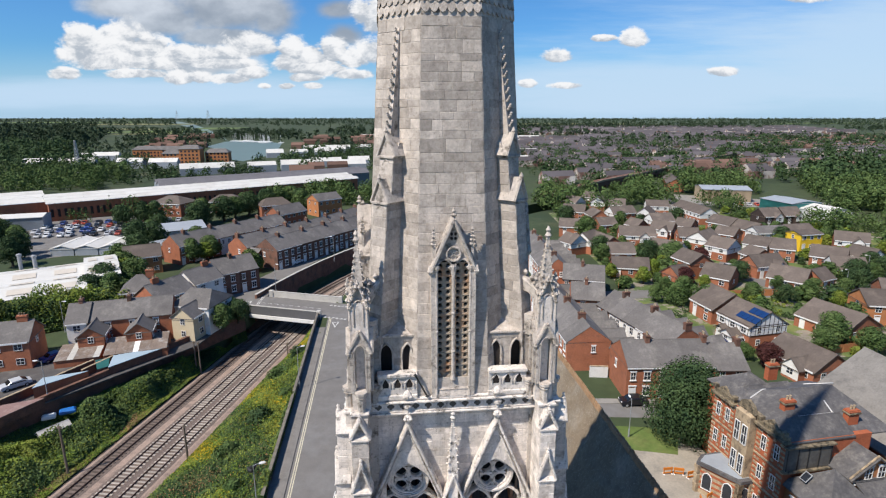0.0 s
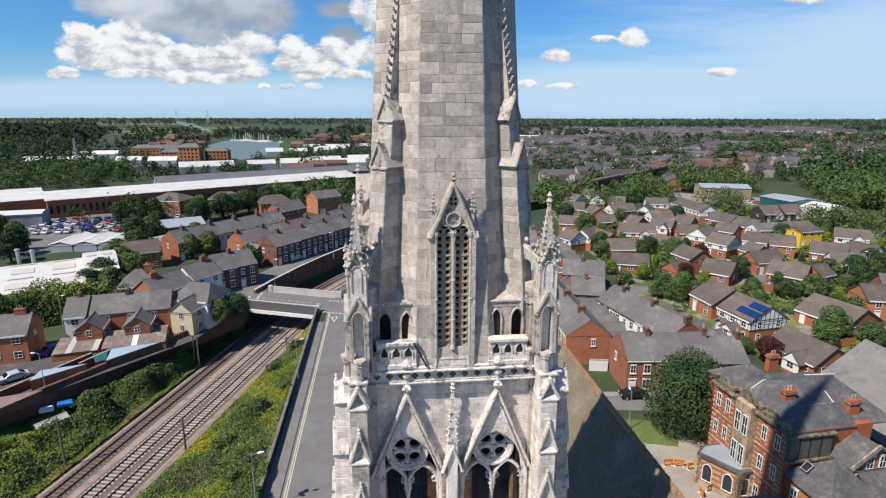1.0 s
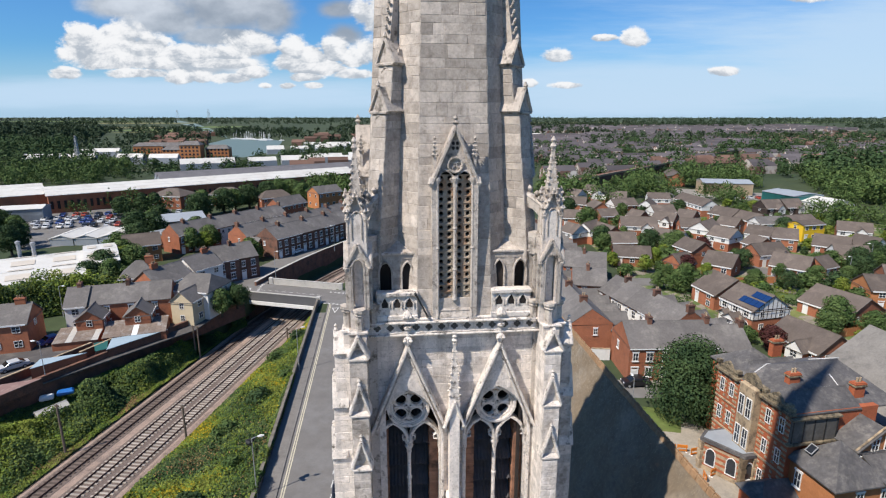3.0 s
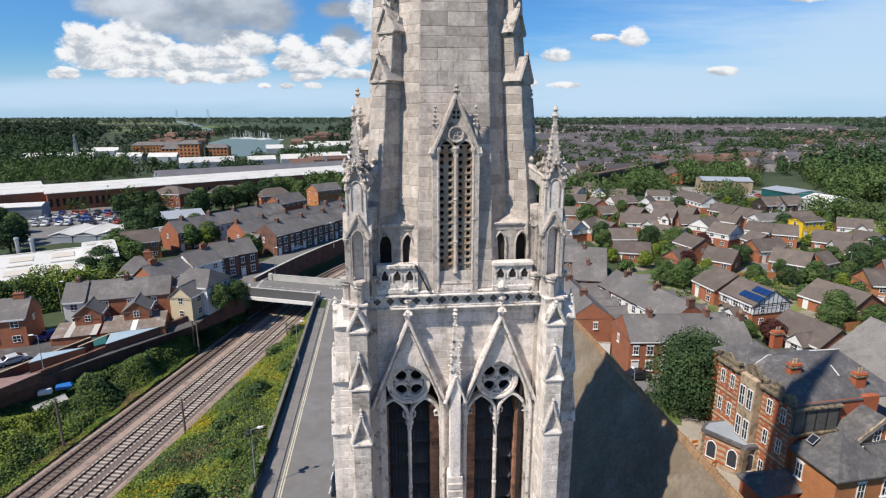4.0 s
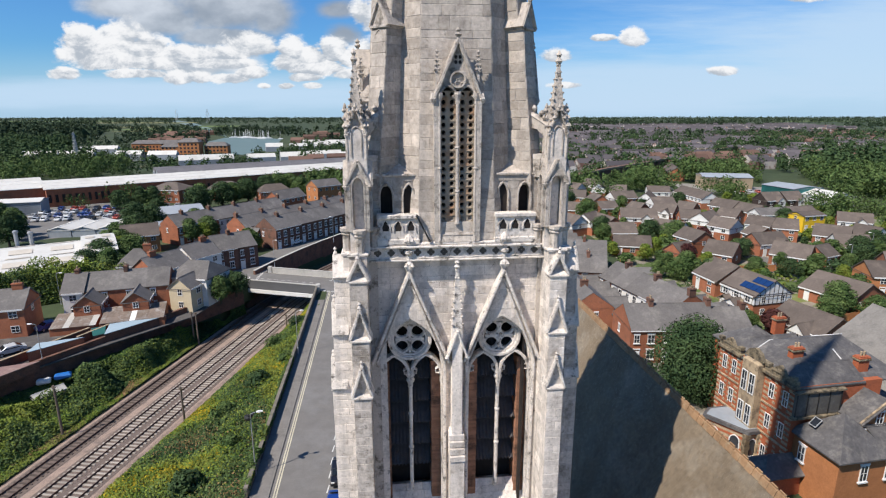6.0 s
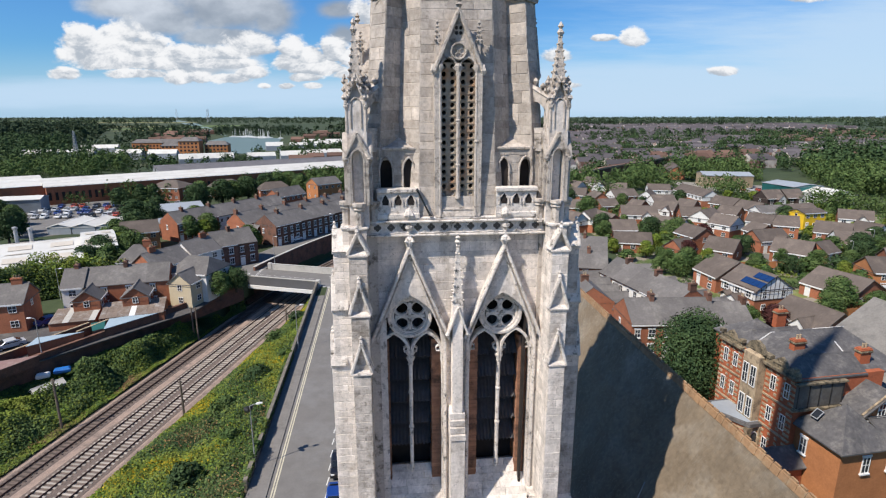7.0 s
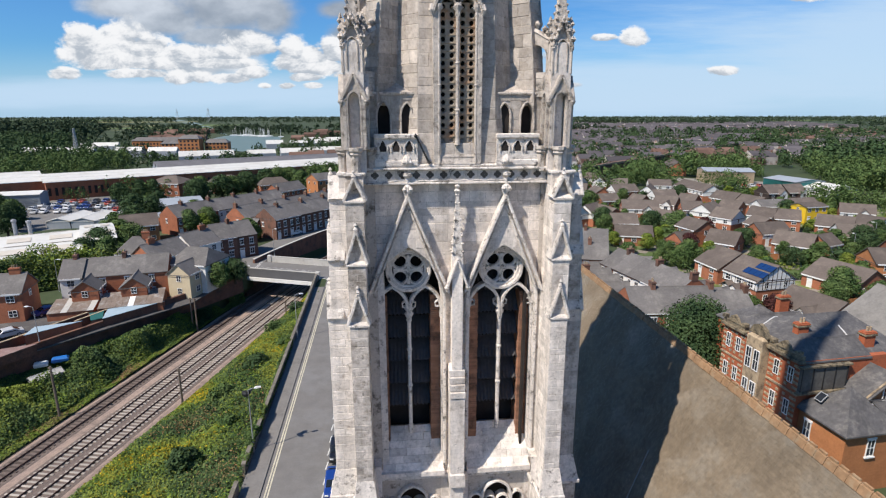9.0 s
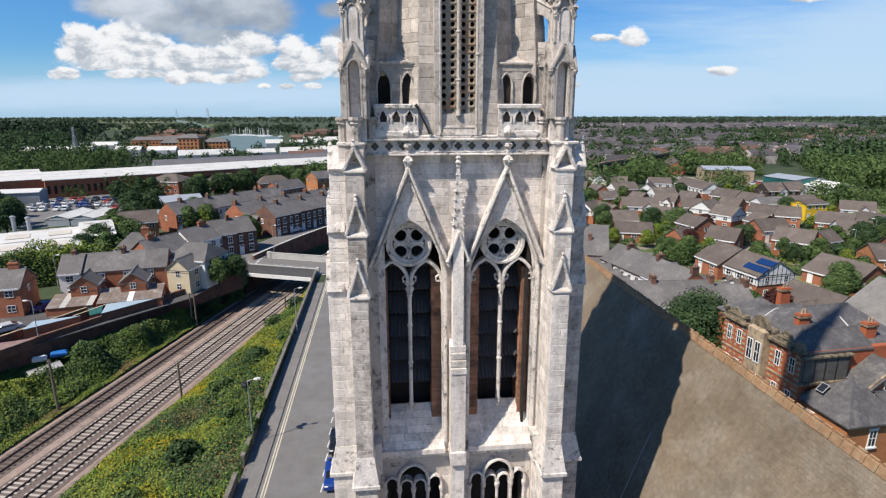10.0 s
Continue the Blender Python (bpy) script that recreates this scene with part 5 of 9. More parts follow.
# the stepped piers on the slanting faces, with gablets and a crocketed ridge
def diagonal_pier():
    core, lay, croc, heads, rib = Shape(), Shape(), [], [], Shape()
    W = 0.33
    out = [(34.6, 4.10), (36.0, 4.02), (37.0, 3.90), (38.5, 3.72), (39.95, 3.60), (39.95, 3.38), (41.55, 3.22), (41.55, 3.05), (42.0, 2.9)]
    dist = lambda z: next((d0 + (d1 - d0) * (z - z0) / (z1 - z0) for (z0, d0), (z1, d1) in zip(out, out[1:]) if z0 <= z <= z1 and z1 > z0), 3.0)
    fy = lambda d: CY - d
    rr = [[(-W, fy(d), z), (W, fy(d), z), (W, fy(2.2), z), (-W, fy(2.2), z)] for z, d in out]
    core.rings(rr)
    stones(lay, rng, lambda z: [(-W, W)], lambda u, z, o: (u, fy(dist(z)) - o, z), 34.7, 41.9, 0.34, 0.5, 0.02)
    for sg in (-1, 1):
        stones(lay, rng, lambda z: [(-dist(z), -2.414 * hw8(z) + 0.05)], lambda u, z, o: (sg * (W + o), CY + u, z), 34.7, 41.9, 0.34, 0.55, 0.02)
    for z, d, h in ((39.95, 3.62, 0.75), (41.55, 3.24, 0.75)):
        trim, panel = Shape(), Shape()
        heads.append((trim, panel))
        trim.prism([(-W - 0.04, z), (W + 0.04, z), (0, z + h)], fy(d) + 0.02, fy(d) + 0.75)
        for q in (-1, 1):
            trim.sweep([(q * (W + 0.10), z - 0.03), (0, z + h + 0.04)], 0.11, fy(d) - 0.06, fy(d) + 0.8)
        trim.box(-W - 0.07, W + 0.07, fy(d) - 0.06, fy(d) + 0.55, z - 0.10, z, None, 0.02)
        trim.lathe([(0.03, z + h), (0.085, z + h + 0.1), (0.02, z + h + 0.25)], 6, (0, fy(d)))
        # a sunk panel with a colonnette on the outer face
        panel.sweep(arch_path(0, 0.20, z - 0.45, 0.34, z - 1.35, 6), 0.07, fy(d) - 0.03, fy(d) + 0.1)
        panel.box(-0.28, 0.28, fy(d) - 0.10, fy(d) + 0.1, z - 1.55, z - 1.40, None, 0.03)
        panel.lathe([(0.03, z - 2.3), (0.10, z - 1.9), (0.14, z - 1.6)], 6, (0, fy(d) + 0.02))
    rib.add([(-0.10, fy(3.15), 41.9), (0.10, fy(3.15), 41.9), (0.07, fy(2.50), 45.9), (-0.07, fy(2.50), 45.9), (-0.10, fy(2.2), 41.9), (0.10, fy(2.2), 41.9), (0.07, fy(2.2), 45.9), (-0.07, fy(2.2), 45.9)], [(0, 1, 2, 3), (0, 3, 7, 4), (1, 5, 6, 2)])
    for i in range(13):
        t = i / 12
        z, d = 42.4 + 3.4 * t, 3.12 - 0.58 * t
        s = 0.13 - 0.03 * t
        croc.append((fy(d + 0.05), z, s))
    return core, lay, croc, heads, rib


pc = diagonal_pier()
ck = Shape()
ck.tube([(0, 0.55, -0.95), (0, 0.05, -0.55), (0, -0.32, -0.05), (0, -0.40, 0.45), (0, -0.18, 0.75)], 0.40, 0.20, 6)
ck.lathe([(0.05, 0.15), (0.36, 0.32), (0.42, 0.55), (0.12, 0.85)], 6, (0, -0.42))
for q in (-1, 1):
    ck.lathe([(0.05, -0.45), (0.30, -0.2), (0.26, 0.05), (0.05, 0.3)], 5, (q * 0.32, -0.18))
CROCKET = ck.mesh("crocket", STONE_SPIRE)
pm = [pc[0].mesh("spire_pier", JOINT), pc[1].mesh("pier_ashlar", STONE_SPIRE), pc[4].mesh("pier_rib", TRIM_GREY)]
# flying buttress from the corner pinnacle to the pier, in the same slanting plane
fl = Shape()
fy0, fy1 = CY - 4.78, CY - 3.8
fp = Shape()
path = [(fy0, 35.3), (fy0 + 0.10, 35.85), (fy0 + 0.32, 36.3), (fy0 + 0.62, 36.55), (fy1 + 0.1, 36.65)]
top = [(fy1 + 0.1, 37.15), (fy0, 36.55)]
poly = path + top
fp.prism(poly, -0.15, 0.15, Matrix(((0, 1, 0, 0), (1, 0, 0, 0), (0, 0, 1, 0), (0, 0, 0, 1))))
fp.add([(-0.19, fy1 + 0.1, 37.15), (0.19, fy1 + 0.1, 37.15), (0.19, fy0, 36.55), (-0.19, fy0, 36.55), (-0.13, fy1 + 0.1, 37.25), (0.13, fy1 + 0.1, 37.25), (0.13, fy0, 36.65), (-0.13, fy0, 36.65)], [(0, 1, 2, 3), (4, 5, 6, 7), (0, 3, 7, 4), (1, 2, 6, 5)])
for t in (0.15, 0.45, 0.75):
    y, z = fy1 + (fy0 - fy1) * t, 37.25 - 0.6 * t
    fp.lathe([(0.02, z - 0.05), (0.09, z + 0.05), (0.11, z + 0.12), (0.02, z + 0.22)], 6, (0, y))
for k in range(4):
    fp.box(-0.2, 0.2, fy0 + 0.15, fy1 + 0.25 - k * 0.04, 34.9 + k * 0.2, 35.09 + k * 0.2)
pm.append(fp.mesh("flying_buttress", TRIM_GREY))
names = ["spire_pier", "pier_ashlar", "pier_rib", "flying_buttress"]
labels = ["tapering stone pier against the spire", "stone blocks of the pier", "stone rib running up the spire", "small stone flying buttress"]
for head, panel in pc[3]:
    pm += [head.mesh("pier_gablet", TRIM_GREY), panel.mesh("niche_panel", TRIM_GREY)]
    names += ["pier_gablet", "niche_panel"]
    labels += ["gabled stone head on the pier", "arched stone niche frame with corbel"]
for k in range(4):
    md = pose(0, CY, 0) @ pose(0, 0, 0, 0, 0, 45 + 90 * k) @ pose(0, -CY, 0)
    for nm, me, lb in zip(names, pm, labels):
        part(nm, me, None, tower, lb, "stuff" if nm == "pier_ashlar" else "", md)
    for y, z, sz in pc[2]:
        part("crocket", CROCKET, None, tower, "", "", md @ pose(0, y, z) @ Matrix.Diagonal((sz, sz, sz, 1)))


# corner pinnacles: pedestal, niche with gable, crocketed spirelet
def corner_pinnacle():
    c = (3.4, 0.0)
    body, trim, dark, lay = Shape(), Shape(), Shape(), Shape()
    w = 0.33
    body.box(c[0] - w, c[0] + w, c[1] - w, c[1] + w, 32.42, 33.2, None, 0.02)
    body.box(c[0] - 0.16, c[0] + 0.16, c[1] - 0.16, c[1] + 0.16, 33.2, 34.95)
    for sx in (-1, 1):
        for sy in (-1, 1):
            body.box(*sorted((c[0] + sx * w, c[0] + sx * 0.235)), *sorted((c[1] + sy * w, c[1] + sy * 0.235)), 33.2, 34.95)
    body.box(c[0] - w, c[0] + w, c[1] - w, c[1] + w, 34.95, 36.6, None, 0.02)
    for k in range(4):
        m = pose(c[0], c[1], 0) @ pose(0, 0, 0, 0, 0, 90 * k)
        # niche: canopy gable, side shafts, sunk back
        trim.sweep([(-0.42, 34.75), (0.0, 35.55)], 0.12, -w - 0.16, -w + 0.1, m=m)
        trim.sweep([(0.42, 34.75), (0.0, 35.55)], 0.12, -w - 0.16, -w + 0.1, m=m)
        trim.lathe([(0.03, 34.60), (0.10, 34.72), (0.03, 34.84)], 6, (-0.42, -w - 0.06), 0, m)
        trim.lathe([(0.03, 34.60), (0.10, 34.72), (0.03, 34.84)], 6, (0.42, -w - 0.06), 0, m)
        trim.sweep(arch_path(0, 0.22, 34.75, 0.30, 33.2, 6), 0.09, -w - 0.13, -w + 0.05, m=m)
        trim.prism([(-0.36, 34.82), (-0.2, 34.98), (0, 35.1), (0.2, 34.98), (0.36, 34.82), (0, 35.45)], -w - 0.10, -w, m)
        for s in (-1, 1):
            trim.box(s * 0.31 - 0.05, s * 0.31 + 0.05, -w - 0.13, -w, 33.2, 34.75, m)
        # pedestal, empty
        trim.lathe([(0.17, 32.42), (0.15, 32.52), (0.15, 32.98), (0.21, 33.05), (0.19, 33.10), (0.24, 33.16), (0.24, 33.26)], 8, (0, -w - 0.14), 0.4, m)
        # upper gablets
        trim.sweep([(-0.34, 36.45), (0.0, 37.25)], 0.08, -w - 0.05, -w + 0.1, m=m)
        trim.sweep([(0.34, 36.45), (0.0, 37.25)], 0.08, -w - 0.05, -w + 0.1, m=m)
        trim.sweep(arch_path(0, 0.17, 36.45, 0.24, 35.7, 6), 0.05, -w - 0.03, -w + 0.05, m=m)
        trim.lathe([(0.05, 35.6), (0.045, 36.3), (0.09, 36.4), (0.05, 36.5)], 6, (-0.31, -0.31), 0, m)
        for s in (-1, 1):
            for i in range(3):
                t = (i + 0.4) / 3
                trim.lathe([(0.01, 36.5 + 0.75 * t), (0.07, 36.58 + 0.75 * t), (0.01, 36.68 + 0.75 * t)], 5, (s * 0.34 * (1 - t), -w - 0.06), 0, m)
        trim.lathe([(0.02, 37.2), (0.07, 37.3), (0.02, 37.42)], 5, (0, -w - 0.02), 0, m)
    sp = Shape()
    sp.lathe([(0.40, 36.55), (0.36, 36.6), (0.05, 38.75)], 4, c, math.pi / 4)
    crocket_row(sp, 0.335, 36.75, 38.75, c, 9, 0.085)
    sp.lathe([(0.05, 38.65), (0.13, 38.78), (0.05, 38.9), (0.10, 38.98), (0.02, 39.12)], 6, c)
    return body, trim, sp


cb = corner_pinnacle()
on_sides("pinnacle_shaft", cb[0], STONE, (0, 1, 2, 3), "square stone pinnacle shaft")
on_sides("pinnacle_niche", cb[1], TRIM_GREY, (0, 1, 2, 3), "gabled niches with empty pedestals")
on_sides("pinnacle_spirelet", cb[2], TRIM_GREY, (0, 1, 2, 3), "crocketed stone spirelet")

# iron bar fixed to the parapet
bar = Shape()
bar.tube([(-1.42, -0.12, 33.62), (-0.98, -0.10, 32.72)], 0.035)
bar.lathe([(0.0, 33.55), (0.07, 33.62), (0.0, 33.7)], 6, (-1.42, -0.12))
bar.lathe([(0.0, 32.68), (0.08, 32.73), (0.0, 32.8)], 6, (-0.98, -0.1))
part("iron_stay", bar, IRON, tower, "short black iron bar")

# ---- nave: walls, steep slate roof, ridge tiles ----
nave = thing("church_nave", TOWER, "long church nave with steep weathered stone-slate roof", "church")
RU, RZ, EU, EZ = 12.25, 22.9, 4.55, 7.9
RV0, RV1 = -75.0, 29.5
wl = Shape()
for u in (EU + 0.5, 2 * RU - EU - 0.5):
    wl.box(u - 0.4, u + 0.4, RV0, RV1, 0, EZ)
wl.prism([(EU + 0.5, 0), (2 * RU - EU - 0.5, 0), (2 * RU - EU - 0.5, EZ), (RU, RZ - 0.5), (EU + 0.5, EZ)], RV0, RV0 + 0.8)
wl.prism([(EU + 0.5, 0), (2 * RU - EU - 0.5, 0), (2 * RU - EU - 0.5, EZ), (RU, RZ - 0.5), (EU + 0.5, EZ)], RV1 - 0.8, RV1)
part("nave_wall", wl, STONE, nave)
slope = math.hypot(RU - EU, RZ - EZ)
for side in (0, 1):
    rf = Shape()
    e = EU if side == 0 else 2 * RU - EU
    rf.add([(e, RV0, EZ), (e, RV1, EZ), (RU, RV1, RZ), (RU, RV0, RZ), (e, RV0, EZ - 0.25), (e, RV1, EZ - 0.25), (RU, RV1, RZ - 0.25), (RU, RV0, RZ - 0.25)], [(0, 1, 2, 3), (7, 6, 5, 4), (0, 4, 5, 1), (1, 5, 6, 2), (3, 2, 6, 7), (0, 3, 7, 4)])
    part("roof_boarding", rf, JOINT, nave)
du, dz = (RU - EU) / slope, (RZ - EZ) / slope
sl = Shape()
rs = random.Random(11)
t = 0.0
while t < slope - 0.05:
    h = 0.14
    v = -16.0 + rs.uniform(-0.3, 0)
    while v < RV1:
        w = rs.uniform(0.12, 0.24)
        lift = rs.uniform(0.002, 0.012)
        g = 0.002
        b0, t0, t1 = v + g, t, min(t + h * 1.1, slope)
        def at(tt, off):
            return EU + du * tt - dz * off, EZ + dz * tt + du * off
        x0, z0 = at(t0, lift + 0.024)
        x1, z1 = at(t1, 0.015)
        x2, z2 = at(t0, 0.0)
        one = Shape() if 6.2 < t < 8.3 and 3.0 < v < 6.4 else sl
        one.add([(x0, b0, z0), (x0, v + w - g, z0), (x1, v + w - g, z1), (x1, b0, z1), (x2, b0, z2), (x2, v + w - g, z2)], [(0, 1, 2, 3), (4, 5, 1, 0)])
        if one is not sl:
            part("slate", one, ROOF_SLATE, nave)
        v += w
    t += h
part("roof_slate", sl, ROOF_NAVE, nave, "lichen-mottled brown stone slates in courses", "stuff")
v = -16.0
rd = Shape()
rd.prism([(-0.17, -0.24), (0.17, -0.24), (0.07, 0.03), (0.0, 0.07), (-0.07, 0.03)], 0, 0.43)
rd.box(-0.035, 0.035, 0.05, 0.38, 0.06, 0.16, None, 0.02)
rd_me = rd.mesh("ridge_tile", RIDGE)
while v < RV1:
    part("ridge_tile", rd_me, None, nave, "", "", pose(RU + rs.uniform(-0.015, 0.015), v, RZ + 0.05 + rs.uniform(-0.015, 0.015), 0, 0, rs.uniform(-1, 1)))
    v += 0.45
cable = Shape()
def on_roof(u, off=0.09):
    return EZ + (u - EU) * dz / du + off
cable.tube([(9.9, 3.55, on_roof(9.9, 0.12)), (7.2, 2.4, on_roof(7.2, 0.12)), (5.2, 1.5, on_roof(5.2, 0.12))], 0.03)
part("lightning_conductor", cable, STEEL, nave, "thin grey metal cable on the roof")

# ---- houses ----
def paint(ob_mesh, groups):
    """Gives runs of faces their material: (count, index) pairs."""
    k = 0
    for n, i in groups:
        for f in range(k, k + n):
            ob_mesh.polygons[f].material_index = i
        k += n


CACHE = {}


def window_meshes(w, h):
    key = (round(w, 2), round(h, 2))
    if key not in CACHE:
        fr, pn, sl = Shape(), Shape(), Shape()
        t = 0.07
        fr.box(-w / 2, w / 2, -0.05, 0.06, h / 2 - t, h / 2)
        fr.box(-w / 2, w / 2, -0.05, 0.06, -h / 2, -h / 2 + t)
        for x in (-w / 2, w / 2 - t):
            fr.box(x, x + t, -0.05, 0.06, -h / 2 + t, h / 2 - t)
        fr.box(-0.03, 0.03, -0.03, 0.04, -h / 2 + t, h / 2 - t)
        fr.box(-w / 2 + t, -0.031, -0.03, 0.04, -0.03, 0.03)
        fr.box(0.031, w / 2 - t, -0.03, 0.04, -0.03, 0.03)
        pn.box(-w / 2 + 0.02, w / 2 - 0.02, -0.012, 0.03, -h / 2 + 0.02, h / 2 - 0.02)
        sl.box(-w / 2 - 0.1, w / 2 + 0.1, -0.14, 0.05, -h / 2 - 0.16, -h / 2 - 0.003, None, 0.01)
        ln = Shape()
        ln.box(-w / 2 - 0.1, w / 2 + 0.1, -0.05, 0.05, h / 2 + 0.003, h / 2 + 0.2, None, 0.01)
        CACHE[key] = (fr.mesh("window", PAINT), pn.mesh("pane", GLASS), sl.mesh("sill", PAINT), ln.mesh("lintel", PAINT))
    return CACHE[key]


def window(parent, m, w, h, dressed=True):
    a, p, s, l = window_meshes(w, h)
    ob = part("window", a, None, parent, "white-framed window", "", m)
    part("pane", p, None, ob)
    if dressed:
        part("sill", s, None, ob, "pale stone sill")
        part("lintel", l, None, ob, "pale stone lintel")
    return ob


def door_part(parent, m, w=0.95, h=2.05):
    key = ("door", w, h)
    if key not in CACHE:
        d = Shape()
        d.box(-w / 2, w / 2, -0.04, 0.05, 0, h, None, 0.015)
        d.box(-w / 2 + 0.15, w / 2 - 0.15, -0.055, 0, 0.2, 0.9)
        d.box(-w / 2 + 0.15, w / 2 - 0.15, -0.055, 0, 1.05, 1.85)
        d.box(-w / 2 - 0.09, -w / 2, -0.06, 0.05, 0, h + 0.3)
        d.box(w / 2, w / 2 + 0.09, -0.06, 0.05, 0, h + 0.3)
        d.box(-w / 2 - 0.15, w / 2 + 0.15, -0.12, 0.05, h + 0.3, h + 0.45)
        CACHE[key] = d.mesh("door", PAINT)
    return part("door", CACHE[key], None, parent, "white front door and surround", "", m)


def chimney(parent, x, y, z0, z1, pots=3, along=True, mat=None):
    key = ("chimney", round(z1 - z0, 1), pots, along, (mat or BRICK).name)
    if key not in CACHE:
        c, p = Shape(), Shape()
        h = z1 - z0
        w, d = (0.32 + 0.16 * pots, 0.34) if along else (0.34, 0.32 + 0.16 * pots)
        c.box(-w, w, -d, d, 0, h - 0.25)
        c.box(-w - 0.07, w + 0.07, -d - 0.07, d + 0.07, h - 0.25, h - 0.1, None, 0.02)
        c.box(-w, w, -d, d, h - 0.1, h)
        for i in range(pots):
            q = (i - (pots - 1) / 2) * 0.36
            p.lathe([(0.13, h), (0.11, h + 0.08), (0.10, h + 0.4), (0.13, h + 0.46), (0.08, h + 0.46)], 8, (q, 0) if along else (0, q))
        CACHE[key] = (c.mesh("chimney", mat or BRICK), p.mesh("chimney_pot", SANDSTONE))
    a, b_ = CACHE[key]
    ob = part("chimney", a, None, parent, "brick chimney stack", "", pose(x, y, z0))
    part("chimney_pot", b_, None, ob, "row of clay pots")
    return ob


def roof_shape(L, d, e, r, over=0.35, thick=0.16, hip0=0.0, hip1=0.0, gable_over=0.25):
    """Two slopes along x, with the ridge cut back at hipped ends."""
    sh = Shape()
    k = (r - e) / (d / 2)
    x0, x1, y = -L / 2 - (over if hip0 else gable_over), L / 2 + (over if hip1 else gable_over), d / 2 + over
    ze = e - over * k
    a0, a1 = (-L / 2 + hip0, L / 2 - hip1) if True else (x0, x1)
    a0 = a0 if hip0 else x0
    a1 = a1 if hip1 else x1
    for dz in (0.0, -thick):
        sh.add([(x0, -y, ze + dz), (x1, -y, ze + dz), (x1, y, ze + dz), (x0, y, ze + dz), (a0, 0, r + dz), (a1, 0, r + dz)],
               [(0, 1, 5, 4), (2, 3, 4, 5)] + ([(3, 0, 4)] if hip0 else []) + ([(1, 2, 5)] if hip1 else []))
    n = sh.n - 12
    sh.f += [(n + i, n + j, n + j + 6, n + i + 6) for i, j in ((0, 1), (2, 3), (1, 5), (5, 2), (3, 4), (4, 0), (1, 2), (3, 0))]
    # ridge capping
    sh.prism([(-0.12, -0.05), (0.12, -0.05), (0.0, 0.09)], a0, a1, Matrix.Translation((0, 0, r)) @ Matrix(((0, 1, 0, 0), (1, 0, 0, 0), (0, 0, 1, 0), (0, 0, 0, 1))))
    return sh


def wall_shape(L, d, e, r, hip0=0.0, hip1=0.0):
    sh = Shape()
    sh.box(-L / 2, L / 2, -d / 2, d / 2, 0, e)
    k = (r - e) / (d / 2)
    for x, hip, s in ((-L / 2, hip0, 1), (L / 2, hip1, -1)):
        if not hip:
            sh.add([(x, -d / 2, e), (x, d / 2, e), (x, 0, r - 0.05), (x + s * 0.25, -d / 2, e), (x + s * 0.25, d / 2, e), (x + s * 0.25, 0, r - 0.05)], [(0, 1, 2), (5, 4, 3), (0, 2, 5, 3), (1, 4, 5, 2)])
    return sh


